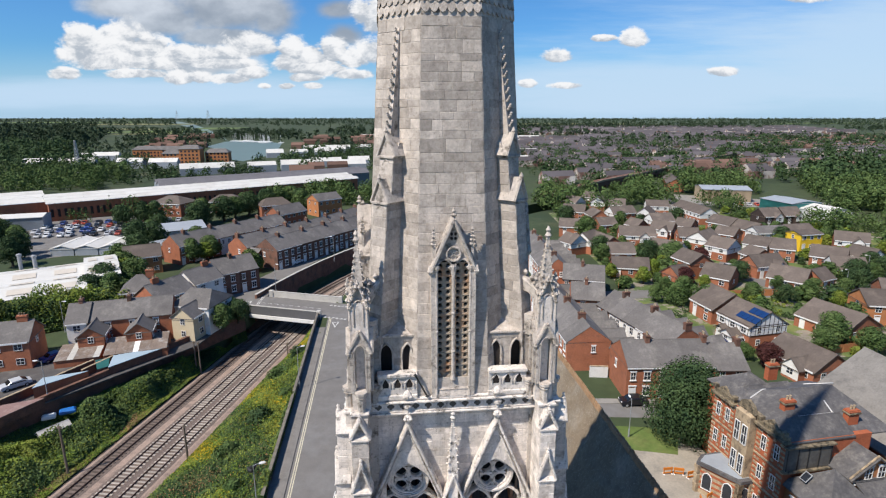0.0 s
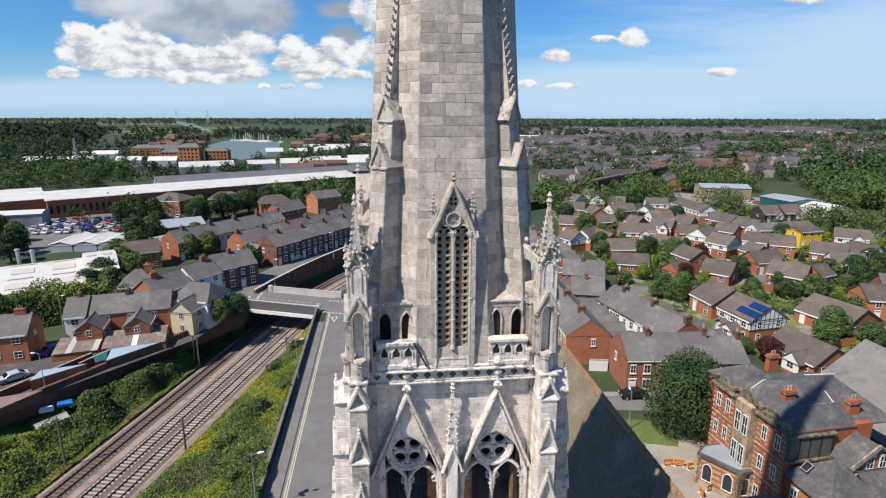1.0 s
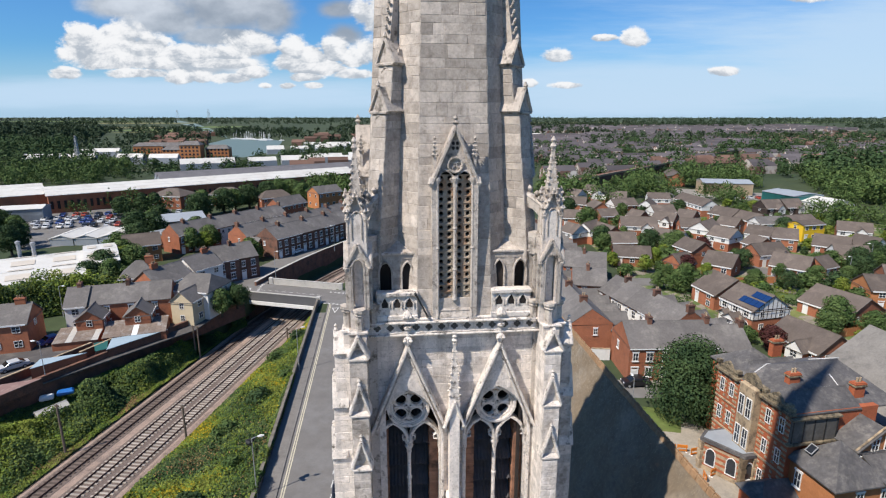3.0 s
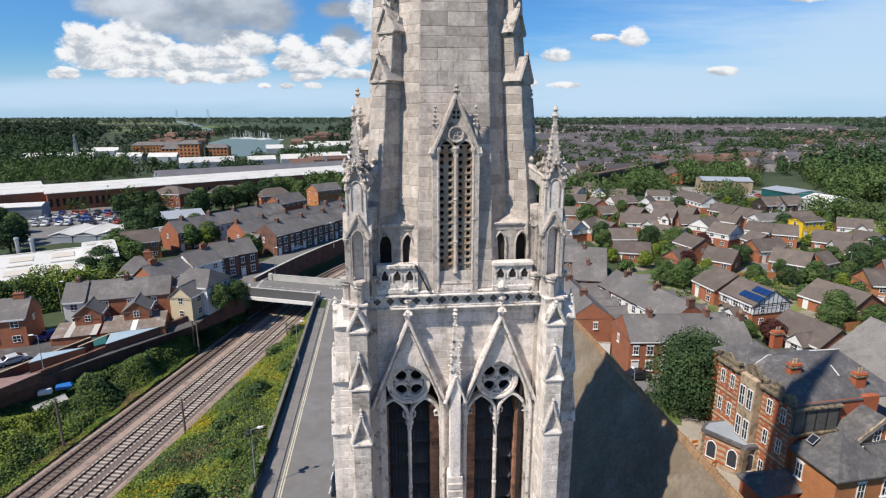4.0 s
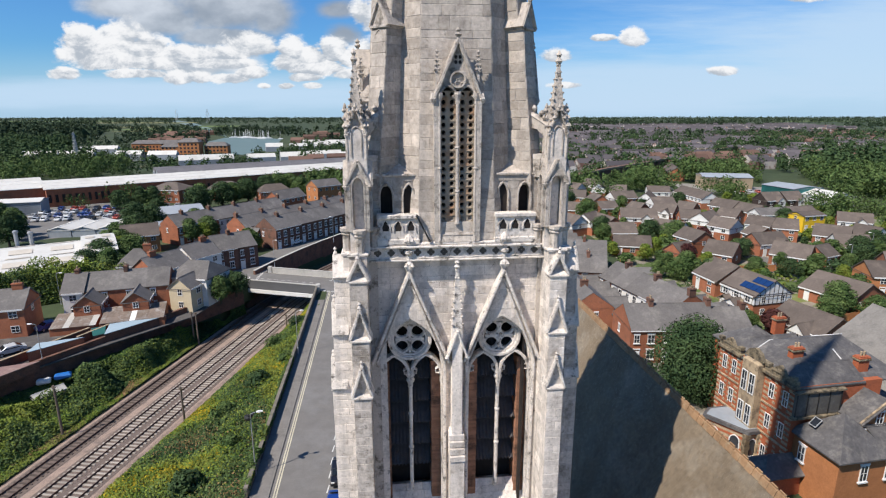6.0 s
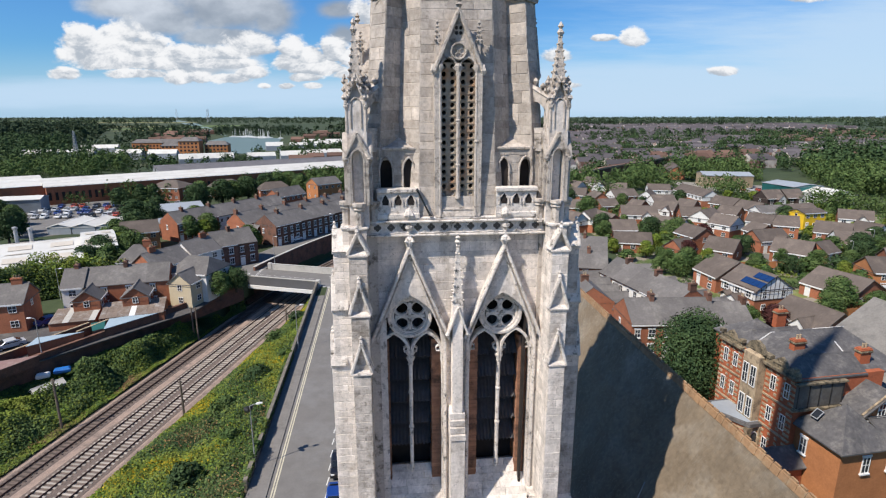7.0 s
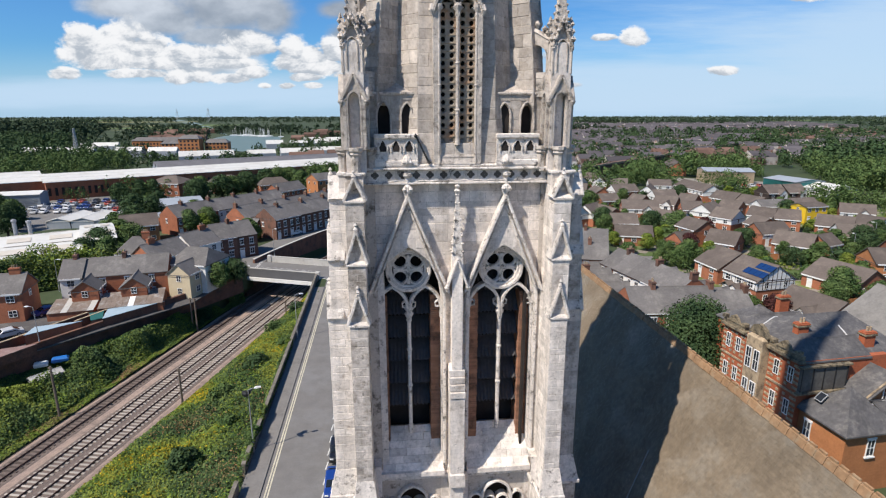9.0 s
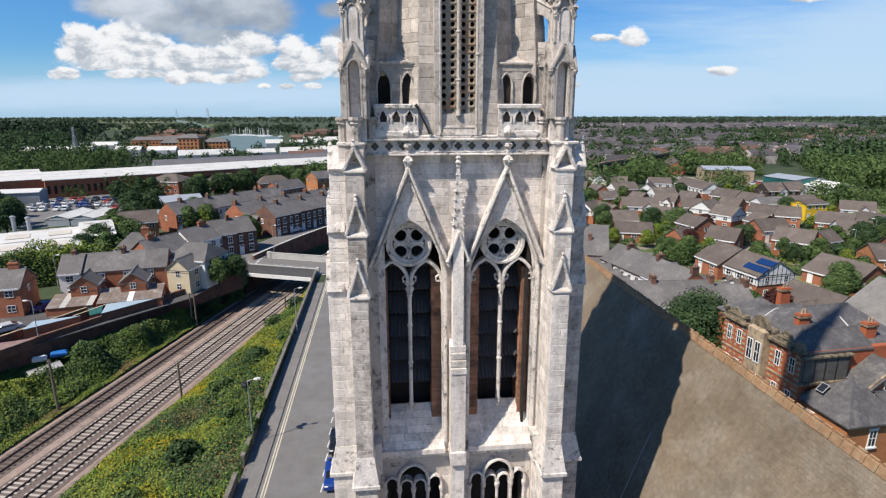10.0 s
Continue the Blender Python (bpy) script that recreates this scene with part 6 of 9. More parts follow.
def house(x, y, rot, L, d, e, r, wall, roof, label, white=(), front="", chim=(), hips=(0, 0), storeys=2, group="", timber=False, porch=False, category="house", chim_mat=None, doors=1):
    """A house with its ridge along local x. white: gable ends ('0', '1') and fronts ('f', 'b') rendered white above; front: side with a projecting gable."""
    h = thing("house", pose(x, y, 0, 0, 0, rot), label, category, group)
    part("wall", wall_shape(L, d, e, r, *hips), wall, h)
    part("roof", roof_shape(L, d, e, r, 0.32, 0.16, *hips), roof, h)
    to_eye = Matrix.Rotation(radians(-rot), 3, "Z") @ (Vector((2, -5, 0)) - Vector((x, y, 0))).normalized()
    fl = e / storeys
    for side, n, span in (("f", (0, -1, 0), L), ("b", (0, 1, 0), L), ("0", (-1, 0, 0), d), ("1", (1, 0, 0), d)):
        if to_eye.dot(Vector(n)) < 0.12:
            continue
        turn = {"f": 0, "b": 180, "0": -90, "1": 90}[side]
        dist = (d if side in "fb" else L) / 2
        base = pose(0, 0, 0, 0, 0, turn) @ pose(0, -dist, 0)
        gab = side in "01"
        if side in white:
            wsh = Shape()
            if gab:
                wsh.prism([(-span / 2, e - fl + 0.35), (span / 2, e - fl + 0.35), (span / 2, e), (0, r - 0.1), (-span / 2, e)] if storeys > 1 else [(-span / 2 + 0.1, e), (span / 2 - 0.1, e), (0, r - 0.1)], -0.05, 0.0, base)
            else:
                wsh.prism([(-span / 2, e - fl + 0.35), (span / 2, e - fl + 0.35), (span / 2, e - 0.15), (-span / 2, e - 0.15)], -0.05, 0.0, base)
            part("cladding", wsh, RENDER, h, "white upper cladding")
            if timber:
                tsh = Shape()
                for i in range(9):
                    u = -span / 2 + 0.3 + (span - 0.6) * i / 8
                    top = e + (r - e) * (1 - abs(u) / (span / 2)) - 0.3 if gab else e - 0.2
                    tsh.box(u - 0.06, u + 0.06, -0.075, -0.045, e - fl + 0.4, top, base)
                tsh.box(-span / 2, span / 2, -0.08, -0.045, e - 0.06, e + 0.06, base)
                tsh.box(-span / 2, span / 2, -0.08, -0.045, e - fl + 0.35, e - fl + 0.5, base)
                part("timber_frame", tsh, TIMBER, h, "dark mock timber strips")
        nwin = max(1, int(span / 2.7)) if not gab else (1 if span < 8 else 2)
        for s in range(storeys):
            z = s * fl + fl * 0.58
            for i in range(nwin):
                u = (i + 0.5) / nwin * span - span / 2
                if s == 0 and side == "f" and i < doors and nwin > 1:
                    door_part(h, base @ pose(u, -0.03, 0))
                    continue
                if gab and s == 0 and storeys > 1 and (int(x) % 2):
                    continue
                window(h, base @ pose(u, -0.055 if side in white else -0.03, z), 1.25 if not gab else 0.95, 1.2, False)
        # gutter board
        if not gab:
            g = Shape()
            g.box(-span / 2, span / 2, -0.34, -0.28, e - 0.30 - 0.32 * (r - e) / (d / 2) * 0.0 - 0.1, e - 0.12, base)
            part("fascia", g, PAINT, h, "white fascia board")
    if front:
        s = {"f": -1, "b": 1}[front]
        fx = L * 0.18
        sub = part("front_gable", wall_shape(2.4 + d / 2, 3.2, e - 0.2, e + 1.3), wall if "g" not in white else RENDER, h, "projecting front gable", "", pose(fx, s * (d / 2 - d / 4 + 0.2), 0, 0, 0, 90))
        part("front_gable_roof", roof_shape(2.4 + d / 2, 3.2, e - 0.2, e + 1.3, 0.25, 0.14), roof, sub)
        c = Shape()
        yy = s * (d / 2 - d / 4 + 0.2) + s * (2.4 + d / 2) / 2
        c.prism([(fx - 1.6, e - 2.2), (fx + 1.6, e - 2.2), (fx + 1.6, e - 0.2), (fx, e + 1.2), (fx - 1.6, e - 0.2)], yy - 0.04, yy + 0.04)
        part("gable_cladding", c, RENDER, h, "white gable cladding")
        window(h, pose(fx, yy + s * 0.05, e - 1.1, 0, 0, 0 if s < 0 else 180), 1.3, 1.1, False)
    for cx, cy in chim:
        chimney(h, cx, cy, r - 0.9 - abs(cy) * (r - e) / (d / 2), r + 0.95, 3, True, chim_mat)
    if porch:
        p = Shape()
        p.box(-L * 0.2 - 1.0, -L * 0.2 + 1.0, -d / 2 - 1.3, -d / 2, 0, 2.3)
        part("porch", p, RENDER, h, "white porch")
        part("porch_roof", roof_shape(1.6, 2.3, 2.3, 3.1, 0.15, 0.1), roof, h, "", "", pose(-L * 0.2, -d / 2 - 0.7, 0, 0, 0, 90))
    return h


EST = "brown-tiled modern brick house with white gables"
BUN = "low brown-tiled brick bungalow"
# modern estate: x, y, turn, length, depth, eaves, ridge, style
ESTATE_A = [(59.3, 248.6, -53, 9.5, 7, 4.2, 6.6, 6), (55.2, 227, -21, 8.8, 7, 3.6, 6.2, 0), (71, 247.4, 68, 9.5, 6.5, 4.3, 6.8, 6), (71.9, 262.6, -44, 7, 6.5, 4.2, 6.6, 1),
            (77.5, 241.7, -17, 7, 7, 4, 6.4, 0), (73.1, 222.4, 17, 10.7, 7, 3.8, 6.2, 6), (83.1, 221.1, 61, 9, 6, 3.8, 6.2, 6), (82.5, 205, 9, 8.7, 7, 4, 6.4, 6)]
ESTATE_B = [(104.4, 224.6, -84, 22, 7.5, 4.4, 6.8, 1), (77.7, 188.8, -39, 7.4, 7, 4, 6.4, 2), (88.2, 195.1, -45, 6, 7, 3.8, 6.2, 0), (65.3, 180.7, -10, 11.4, 7.5, 3.8, 6.3, 2),
            (50.7, 169.8, -72, 11.4, 8, 3.6, 6.2, 0), (46.6, 171.3, 47, 7.7, 6.5, 4.2, 6.6, 6), (41, 168.6, -61, 6, 6.5, 4, 6.4, 1), (53.1, 159.8, 0, 7.3, 7.5, 3.2, 5.6, 4)]
ESTATE_C = [(67.2, 159.4, -45, 9.1, 7.5, 4.1, 6.4, 1), (67.7, 143.9, -74, 7.6, 7, 4.7, 6.9, 0), (82.1, 179.8, -10, 6.4, 7, 3.6, 6, 0), (84.9, 173.9, 41, 9, 7, 4, 6.4, 6),
            (85.2, 161.8, -57, 7, 7.5, 4.2, 6.6, 1), (102.9, 196.5, -63, 9.5, 7.5, 4.4, 6.8, 0), (107, 187.8, -71, 9.4, 7.5, 4.2, 6.6, 0), (97.7, 164.9, -46, 7, 7, 4.2, 6.4, 1)]
ESTATE_D = [(102.8, 161.5, -26, 6.6, 8, 4, 6.4, 0), (111, 152.3, -39, 8.6, 8, 3.6, 6.2, 0), (120.7, 151.6, -69, 7, 7.5, 3.8, 6.2, 6), (109, 142.7, -16, 8, 8.5, 3, 5.7, 4),
            (90.5, 153.2, -80, 6, 6.5, 3.6, 5.8, 0), (87.7, 144.9, 13, 9.2, 7, 3.4, 5.8, 2), (88, 133.3, -45, 8.4, 7.5, 2.8, 5.5, 3), (95.4, 133.8, 26, 5.4, 6, 2.8, 5, 3)]
ESTATE_E = [(71.1, 134.9, -44, 7, 7.5, 3, 5.6, 3), (51.2, 144.8, -12, 9.4, 7, 2.8, 5, 3), (60.7, 136.1, 25, 5.2, 6, 3, 5.2, 3), (61.5, 216.5, -85, 9, 6.5, 3.8, 6, 0),
            (71.3, 197.9, -62, 6, 6, 3.4, 5.6, 3), (60.7, 202, 13, 7, 7, 3.2, 5.4, 3), (96.7, 181.5, -49, 6.5, 7, 3.8, 6, 0), (46.5, 195, -15, 8, 7, 3.8, 6.2, 0)]
ESTATE_F = [(92.5, 110, -9, 8, 7.5, 4.7, 7.1, 5), (60.2, 112.2, -80, 7.6, 9.5, 3.4, 6.5, 0), (62.4, 86.6, -74, 9.7, 8.0, 2.6, 5.2, 7), (79.9, 104.2, -70, 10.5, 10, 2.6, 5.4, 3),
            (103, 117, -20, 9, 7.5, 4.6, 7, 0), (130, 170, -30, 9, 7, 4.2, 6.6, 2), (140, 158, -60, 9, 7, 4.2, 6.6, 1), (93, 236, -10, 9, 7, 4.4, 6.6, 1)]
ESTATE = ESTATE_A + ESTATE_B + ESTATE_C + ESTATE_D + ESTATE_E + ESTATE_F
LABELS = {0: "brown-tiled red brick modern house", 1: "brown-tiled brick house with white gable ends", 2: "brown-tiled house with white front gables", 3: BUN, 4: "brown-tiled bungalow with broad white gable", 5: "brown-tiled orange brick house", 6: "brown-tiled brick house with white gable walls", 7: "brown-tiled brick bungalow with white front gables"}
for hx, hy_, ht, hl, hd, he, hr, st in ESTATE:
    house(hx, hy_, ht, hl, hd, he, hr, BRICK_ORANGE if st == 5 else BRICK, TILE, LABELS[st], {1: "01f", 2: "f", 4: "01", 6: "01"}.get(st, ""), "f" if st in (2, 7) else "", (), (0, 0), 1 if he < 3.3 else 2, "estate houses")
solar = house(60.0, 100.0, -76, 8.4, 8.4, 4.6, 7.3, BRICK, TILE, "brick house with solar panels and mock timber gable", "1f", "", (), (0, 0), 2, "estate houses", True, True)
for i in range(4):
    for j in range(2):
        p = Shape()
        p.box(-0.9, 0.9, -0.75, 0.75, 0.0, 0.05, None, 0.01)
        u, t = 0.3 + i * 1.0, 1.2 + j * 1.6
        if i == 0 and j == 0:
            continue
        part("solar_panel", p, SOLAR, solar, "dark blue solar panel", "", pose(0.2 + i * 1.25, -t, 7.32 - t * 2.7 / 4.2, 32.7) @ pose(0, 0, 0.08) @ Matrix.Diagonal((0.66, 1.0, 1, 1)))
house(55.2, 97.6, 14, 2.6, 3.2, 2.4, 3.4, RENDER, TILE, "white porch with brown tiled roof", storeys=1, category="porch")

# mock timber houses and the yellow house, white cottages near them
for hx, hy_, ht, hl in ((127, 211.5, 12, 8), (136, 213.5, 12, 8)):
    house(hx, hy_, ht, hl, 7.5, 4.6, 7.4, TIMBER, TILE, "dark mock timber house with white trim", "", "f", (), (0, 0), 2, "timber houses")
house(117.5, 174, 14, 8.5, 6, 5.6, 6.4, YELLOW, TILE, "bright yellow painted two-storey house", "", "", (), (0, 0), 2)
house(111, 182, 8, 13, 6.5, 4.4, 6.2, RENDER, SLATE, "white rendered cottage row", "", "", (), (0, 0), 2)
house(121, 184, 12, 10, 6.5, 4.6, 6.4, RENDER, TILE, "white rendered cottage beside the trees", "", "", (), (0, 0), 2)


# ---- terraces ----
def terrace(x0, y0, x1, y1, front, n, e=5.3, r=8.2, d=8.0, wall=BRICK, roof=SLATE, label="", group="terrace", white=0.0, out=True, end0="", end1=""):
    """A row from one ridge end to the other; front is -1 when the doors are to the right of the way along it."""
    a, b_ = Vector((x0, y0)), Vector((x1, y1))
    D = b_ - a
    rot = math.degrees(math.atan2(D.y, D.x))
    W = D.length / n
    rr = random.Random(int(abs(x0 * 7 + y0 * 13)))
    for i in range(n):
        c = a + D * ((i + 0.5) / n)
        m = pose(c.x, c.y, 0, 0, 0, rot + (0 if front < 0 else 180))
        h = thing("terraced_house", m, label, "house", group)
        pale = rr.random() < white
        part("wall", wall_shape(W, d, e, r), RENDER if pale else wall, h)
        part("roof", roof_shape(W, d, e, r, 0.22, 0.14, gable_over=0.0), roof, h)
        to_eye = Matrix.Rotation(-radians(rot + (0 if front < 0 else 180)), 3, "Z") @ (Vector((2, -5, 0)) - Vector((c.x, c.y, 0))).normalized()
        if to_eye.y < 0.05:
            base = pose(0, -d / 2 - 0.03, 0)
            door_part(h, base @ pose(-W * 0.28, 0, 0))
            window(h, base @ pose(W * 0.2, 0, 1.55), 1.1, 1.5)
            window(h, base @ pose(W * 0.2, 0, 4.05), 1.05, 1.4)
            if W > 4.2:
                window(h, base @ pose(-W * 0.28, 0, 4.05), 0.85, 1.3)
        else:
            base = pose(0, 0, 0, 0, 0, 180) @ pose(0, -d / 2 - 0.03, 0)
            window(h, base @ pose(-W * 0.22, 0, 4.0), 0.95, 1.3)
            window(h, base @ pose(-W * 0.22, 0, 1.5), 0.95, 1.2)
        if out:
            part("rear_wing", wall_shape(4.4, 2.5, 4.3, 5.4), RENDER if pale and rr.random() < 0.5 else wall, h, "narrow rear wing", "", pose(W * 0.22, d / 2 + 2.1, 0, 0, 0, 90))
            part("rear_wing_roof", roof_shape(4.4, 2.5, 4.3, 5.4, 0.2, 0.12), roof, h, "", "", pose(W * 0.22, d / 2 + 2.1, 0, 0, 0, 90))
            if to_eye.y > 0.05:
                window(h, pose(W * 0.22, d / 2 + 4.33, 3.0, 0, 0, 180), 0.8, 1.1)
        g = Shape()
        g.box(-W / 2, W / 2, -d / 2 - 0.27, -d / 2 - 0.17, e - 0.32, e - 0.16)
        part("gutter", g, PAINT if rr.random() < 0.6 else TIMBER, h)
        if i % 2 == 0:
            chimney(h, W / 2 - 0.3, 0, r - 0.7, r + 0.85, 2, False, BRICK_DARK)
        for q, end in ((-1, to_eye.x < -0.2 and i == (0 if front < 0 else n - 1)), (1, to_eye.x > 0.2 and i == (n - 1 if front < 0 else 0))):
            if end:
                window(h, pose(q * (W / 2 + 0.03), 0.8, 4.0, 0, 0, 90 * q), 0.7, 1.1)


BT = "two-storey brick terraced house with slate roof"
DT = "sooty brown brick terraced house with slate roof"
terrace(28.0, 80.6, 41.5, 80.9, -1, 3, 5.6, 8.3, 8.2, BRICK, SLATE, "red brick terraced house with white stone lintels", "churchyard terrace", 0.0, False)
terrace(41.6, 80.9, 47.0, 81.0, -1, 1, 5.0, 7.6, 8.2, BRICK, SLATE, BT, "churchyard terrace", 0.0, False)
terrace(22.4, 121.5, 24.9, 86.5, -1, 8, 5.4, 8.1, 7.6, BRICK, SLATE, "red brick terraced house with white painted ground floor", "white front terrace", 0.45, True)
terrace(35.0, 106.5, 41.3, 86.0, -1, 5, 5.4, 8.1, 7.6, BRICK, SLATE, "red brick terraced house, part white painted", "white front terrace", 0.6, True)
terrace(27.4, 166, 28.6, 131, -1, 8, 5.3, 8.0, 7.6, BRICK, SLATE, BT, "back terrace", 0.3, True)
terrace(29.0, 127.3, 38.5, 125.0, -1, 2, 5.3, 8.0, 7.6, BRICK, SLATE, BT, "back terrace", 0.0, True)
terrace(27.5, 112.6, 34.5, 111.3, -1, 2, 5.3, 8.0, 7.0, BRICK, SLATE, BT, "back terrace", 0.0, False)
terrace(-56.6, 128.2, -49.1, 135.2, -1, 2, 5.6, 8.5, 8.5, BRICK_DARK, SLATE, DT, "bridge street terrace", 0.0, True)
terrace(-50.2, 150.8, -31.0, 184.2, -1, 8, 5.8, 8.7, 8.5, BRICK_DARK, SLATE, DT, "bridge street terrace", 0.0, True)
terrace(-31.0, 184.2, -18.5, 222.0, -1, 8, 5.8, 8.7, 8.5, BRICK_DARK, SLATE, DT, "bridge street terrace", 0.0, True)
terrace(-60.0, 155.0, -41.0, 187.0, 1, 8, 5.6, 8.5, 8.0, BRICK, SLATE, BT, "back street terrace", 0.0, True)
terrace(-79.8, 155.8, -58.5, 192.0, -1, 9, 5.6, 8.5, 8.0, BRICK, SLATE, DT, "far street terrace", 0.15, True)
terrace(-41.0, 187.0, -30.0, 215.0, 1, 6, 5.6, 8.5, 8.0, BRICK, SLATE, BT, "back street terrace", 0.0, True)
# the row whose backs look over the railway, with brick rear gables, and the white corner house
terrace(-69.5, 99.2, -54.0, 104.2, 1, 4, 5.3, 7.8, 8.0, BRICK, SLATE, "brick terraced house with slate roof and rear wing", "railway terrace", 0.0, False)
for gx, gy in ((-64.5, 94.6), (-57.0, 96.8)):
    house(gx, gy, 108, 5.4, 4.2, 4.1, 5.7, BRICK, SLATE, "brick rear wing with slate gable roof", "", "", (), (0, 0), 2, "rear wings", category="rear wing")
endw = house(-69.2, 98.9, 18, 3.4, 8.3, 5.40, 7.95, RENDER, SLATE, "white rendered end of the terrace", "", "", (), (0, 0), 2, category="house end")
house(-49.6, 107.0, -11, 8.0, 8.2, 5.8, 8.2, RENDER, SLATE, "white rendered corner house with slate roof", "", "", (), (1.6, 1.6), 2)
house(-50.0, 101.6, 80, 4.6, 4.6, 4.9, 6.8, CREAM, SLATE, "cream rendered rear wing", "", "", (), (0, 0), 2, category="rear wing")
house(-67.6, 117.0, 20, 7.5, 7.5, 5.4, 8.2, BRICK, SLATE, "brick house with pyramid slate roof", "", "", ((2.0, 0.0),), (3, 3), 2)
house(-60.8, 113.6, 66, 9.0, 7.5, 5.3, 8.0, BRICK, SLATE, BT, "", "", ((-2.0, 0.0),), (0, 0), 2)
house(-57.4, 123.0, 62, 7.5, 7.5, 5.5, 8.2, RENDER, SLATE, "white painted house with slate roof", "", "", ((2.0, 0.0),), (0, 0), 2)
house(-77.0, 89.5, 18, 9.5, 7.5, 5.2, 7.7, BRICK, SLATE, "brick house with slate roof", "", "", ((3.2, 0.0),), (0, 0), 2)
house(-90.0, 84.0, 18, 12, 7.5, 5.2, 7.7, BRICK, SLATE, "brick house with slate roof", "", "", ((3.2, 0.0),), (0, 0), 2)
house(-84.0, 148.0, 30, 9, 8, 5.0, 7.6, BRICK_ORANGE, TILE, "orange brick house behind the terraces", "", "", (), (0, 0), 2)
house(-118, 238, -12, 15, 12, 5.6, 8.2, BRICK, TILE, "brick villa with hipped brown roof", "", "", (), (5, 5), 2)
house(-98, 246, 10, 14, 10, 5.2, 7.6, BRICK, TILE, "brick villa with hipped brown roof", "", "", (), (4, 4), 2)
house(-73, 235, 30, 13, 9, 5.2, 7.8, BRICK, TILE, "brick house with brown roof", "", "", (), (3, 3), 2)
house(-52, 238, 45, 12, 9, 7.0, 9.4, BRICK_ORANGE, SLATE, "orange brick corner building", "", "", (), (0, 0), 2)
house(-62, 214, 60, 14, 8, 5.4, 8.2, BRICK, SLATE, BT, "", "", (), (0, 0), 2)


# ---- sheds, depot and retail buildings ----
def shed(name, x, y, rot, L, d, e, r, wall, roof, label, category="warehouse", bays=1, lights=0):
    h = thing(name, pose(x, y, 0, 0, 0, rot), label, category)
    b = Shape()
    b.box(-L / 2, L / 2, -d / 2, d / 2, min(0, e - 1.6), e)
    part("wall", b, wall, h)
    w = d / bays
    for i in range(bays):
        y0 = -d / 2 + w * (i + 0.5)
        part("roof", roof_shape(L, w, e, r, 0.15 if bays > 1 else 0.3, 0.15, gable_over=0.2), roof, h, "", "", pose(0, y0, 0.02 * i))
        g = wall_shape(L - 0.1, w, e, r)
        g.v = [(vx, vy, max(vz, e - 1.6)) if e < 0 else (vx, vy, vz) for vx, vy, vz in g.v]
        part("gable_wall", g, wall, h, "", "", pose(0, y0, 0))
        k = (r - e) / (w / 2)
        for j in range(lights):
            u = -L / 2 + L * (j + 0.5) / lights
            for s in (-1, 1):
                q = Shape()
                q.box(-L / lights * 0.28, L / lights * 0.28, -w * 0.11, w * 0.11, 0, 0.05)
                part("rooflight", q, ROOFLIGHT, h, "yellowed translucent rooflight", "", pose(u, y0 + s * w * 0.25, r - k * w * 0.25 + 0.10, -s * math.degrees(math.atan(k))))
    return h


shed("factory_shed", -102.8, 115.5, 33, 40, 26.6, 5.4, 6.4, WHITE_SHEET, WHITE_SHEET, "large white-roofed factory shed with yellowed rooflights", "warehouse", 2, 5)
shed("factory_shed", -85.5, 132, 33, 7, 21, 6.2, 7.0, WHITE_SHEET, WHITE_SHEET, "white-roofed annex of the factory", "warehouse", 1, 2)
for fx, fy_ in ((-105.3, 131.4), (-100.8, 130.3)):
    st_ = Shape()
    st_.lathe([(0.45, 5.0), (0.45, 8.6), (0.6, 8.7), (0.6, 9.1), (0.2, 9.3)], 10)
    solid("flue", st_, STEEL, "grey metal flue on the factory roof", "flue", m=pose(fx, fy_, 0))
for sx in (-118.5, -111.5, -104.5):
    shed("sales_unit", sx - 0.5, 172 + (sx + 118.5) * 0.12, 96, 15, 6.8, 2.4, 3.3, GREY_SHEET, WHITE_SHEET, "low unit with pale roof by the car park", "shop unit")
shed("sales_unit", -165, 205, 20, 24, 10, 5.0, 5.8, GREY_SHEET, WHITE_SHEET, "long white-roofed unit by the depot", "shop unit")
shed("garage_block", -85, 168, 60, 11, 7, 4.4, 4.9, BRICK_DARK, GREY_SHEET, "flat grey-roofed workshop behind terraces", "workshop")
shed("garage_block", -96, 190, 35, 20, 14, 4.0, 5.6, RENDER, GREY_SHEET, "pale grey-roofed hall behind terraces", "workshop")

# the long depot: brick front with a row of dark openings, white ridged roofs
depot = thing("railway_depot", pose(-105, 266.0, 0, 0, 0, 39), "very long brick depot with white ridged roof", "depot")
dp = Shape()
dp.box(-72, 72, -1, 15, 0, 7.6)
dp.box(-100, -72, 6, 30, 0, 7.6)
part("wall", dp, BRICK, depot)
for k in range(3):
    part("roof", roof_shape(145, 5.4, 7.5 + k * 0.6, 8.5 + k * 0.6, 0.2, 0.2), WHITE_SHEET, depot, "white sheet roof bay", "", pose(0, 1.5 + k * 5.3, 0))
for k in range(3):
    part("roof", roof_shape(28, 8, 7.6 + k * 0.5, 9.0 + k * 0.5, 0.3, 0.2), WHITE_SHEET, depot, "white sheet roof bay", "", pose(-86, 10 + k * 8, 0))
# near-black panels on the unbroken wall give the openings their shade
bay_ = Shape()
bay_.box(-0.5, 0.5, -0.05, 0.02, 1.8, 5.0)
bme = bay_.mesh("depot_opening", DARK)
for i in range(62):
    part("depot_opening", bme, None, depot, "", "", pose(-71 + i * 2.3, -1.0, 0))
pier_ = Shape()
pier_.box(-0.25, 0.25, -0.25, 0.0, 0, 7.6)
pme = pier_.mesh("pilaster", BRICK)
for i in range(31):
    part("pilaster", pme, None, depot, "", "", pose(-69.85 + i * 4.6, -1.0, 0))
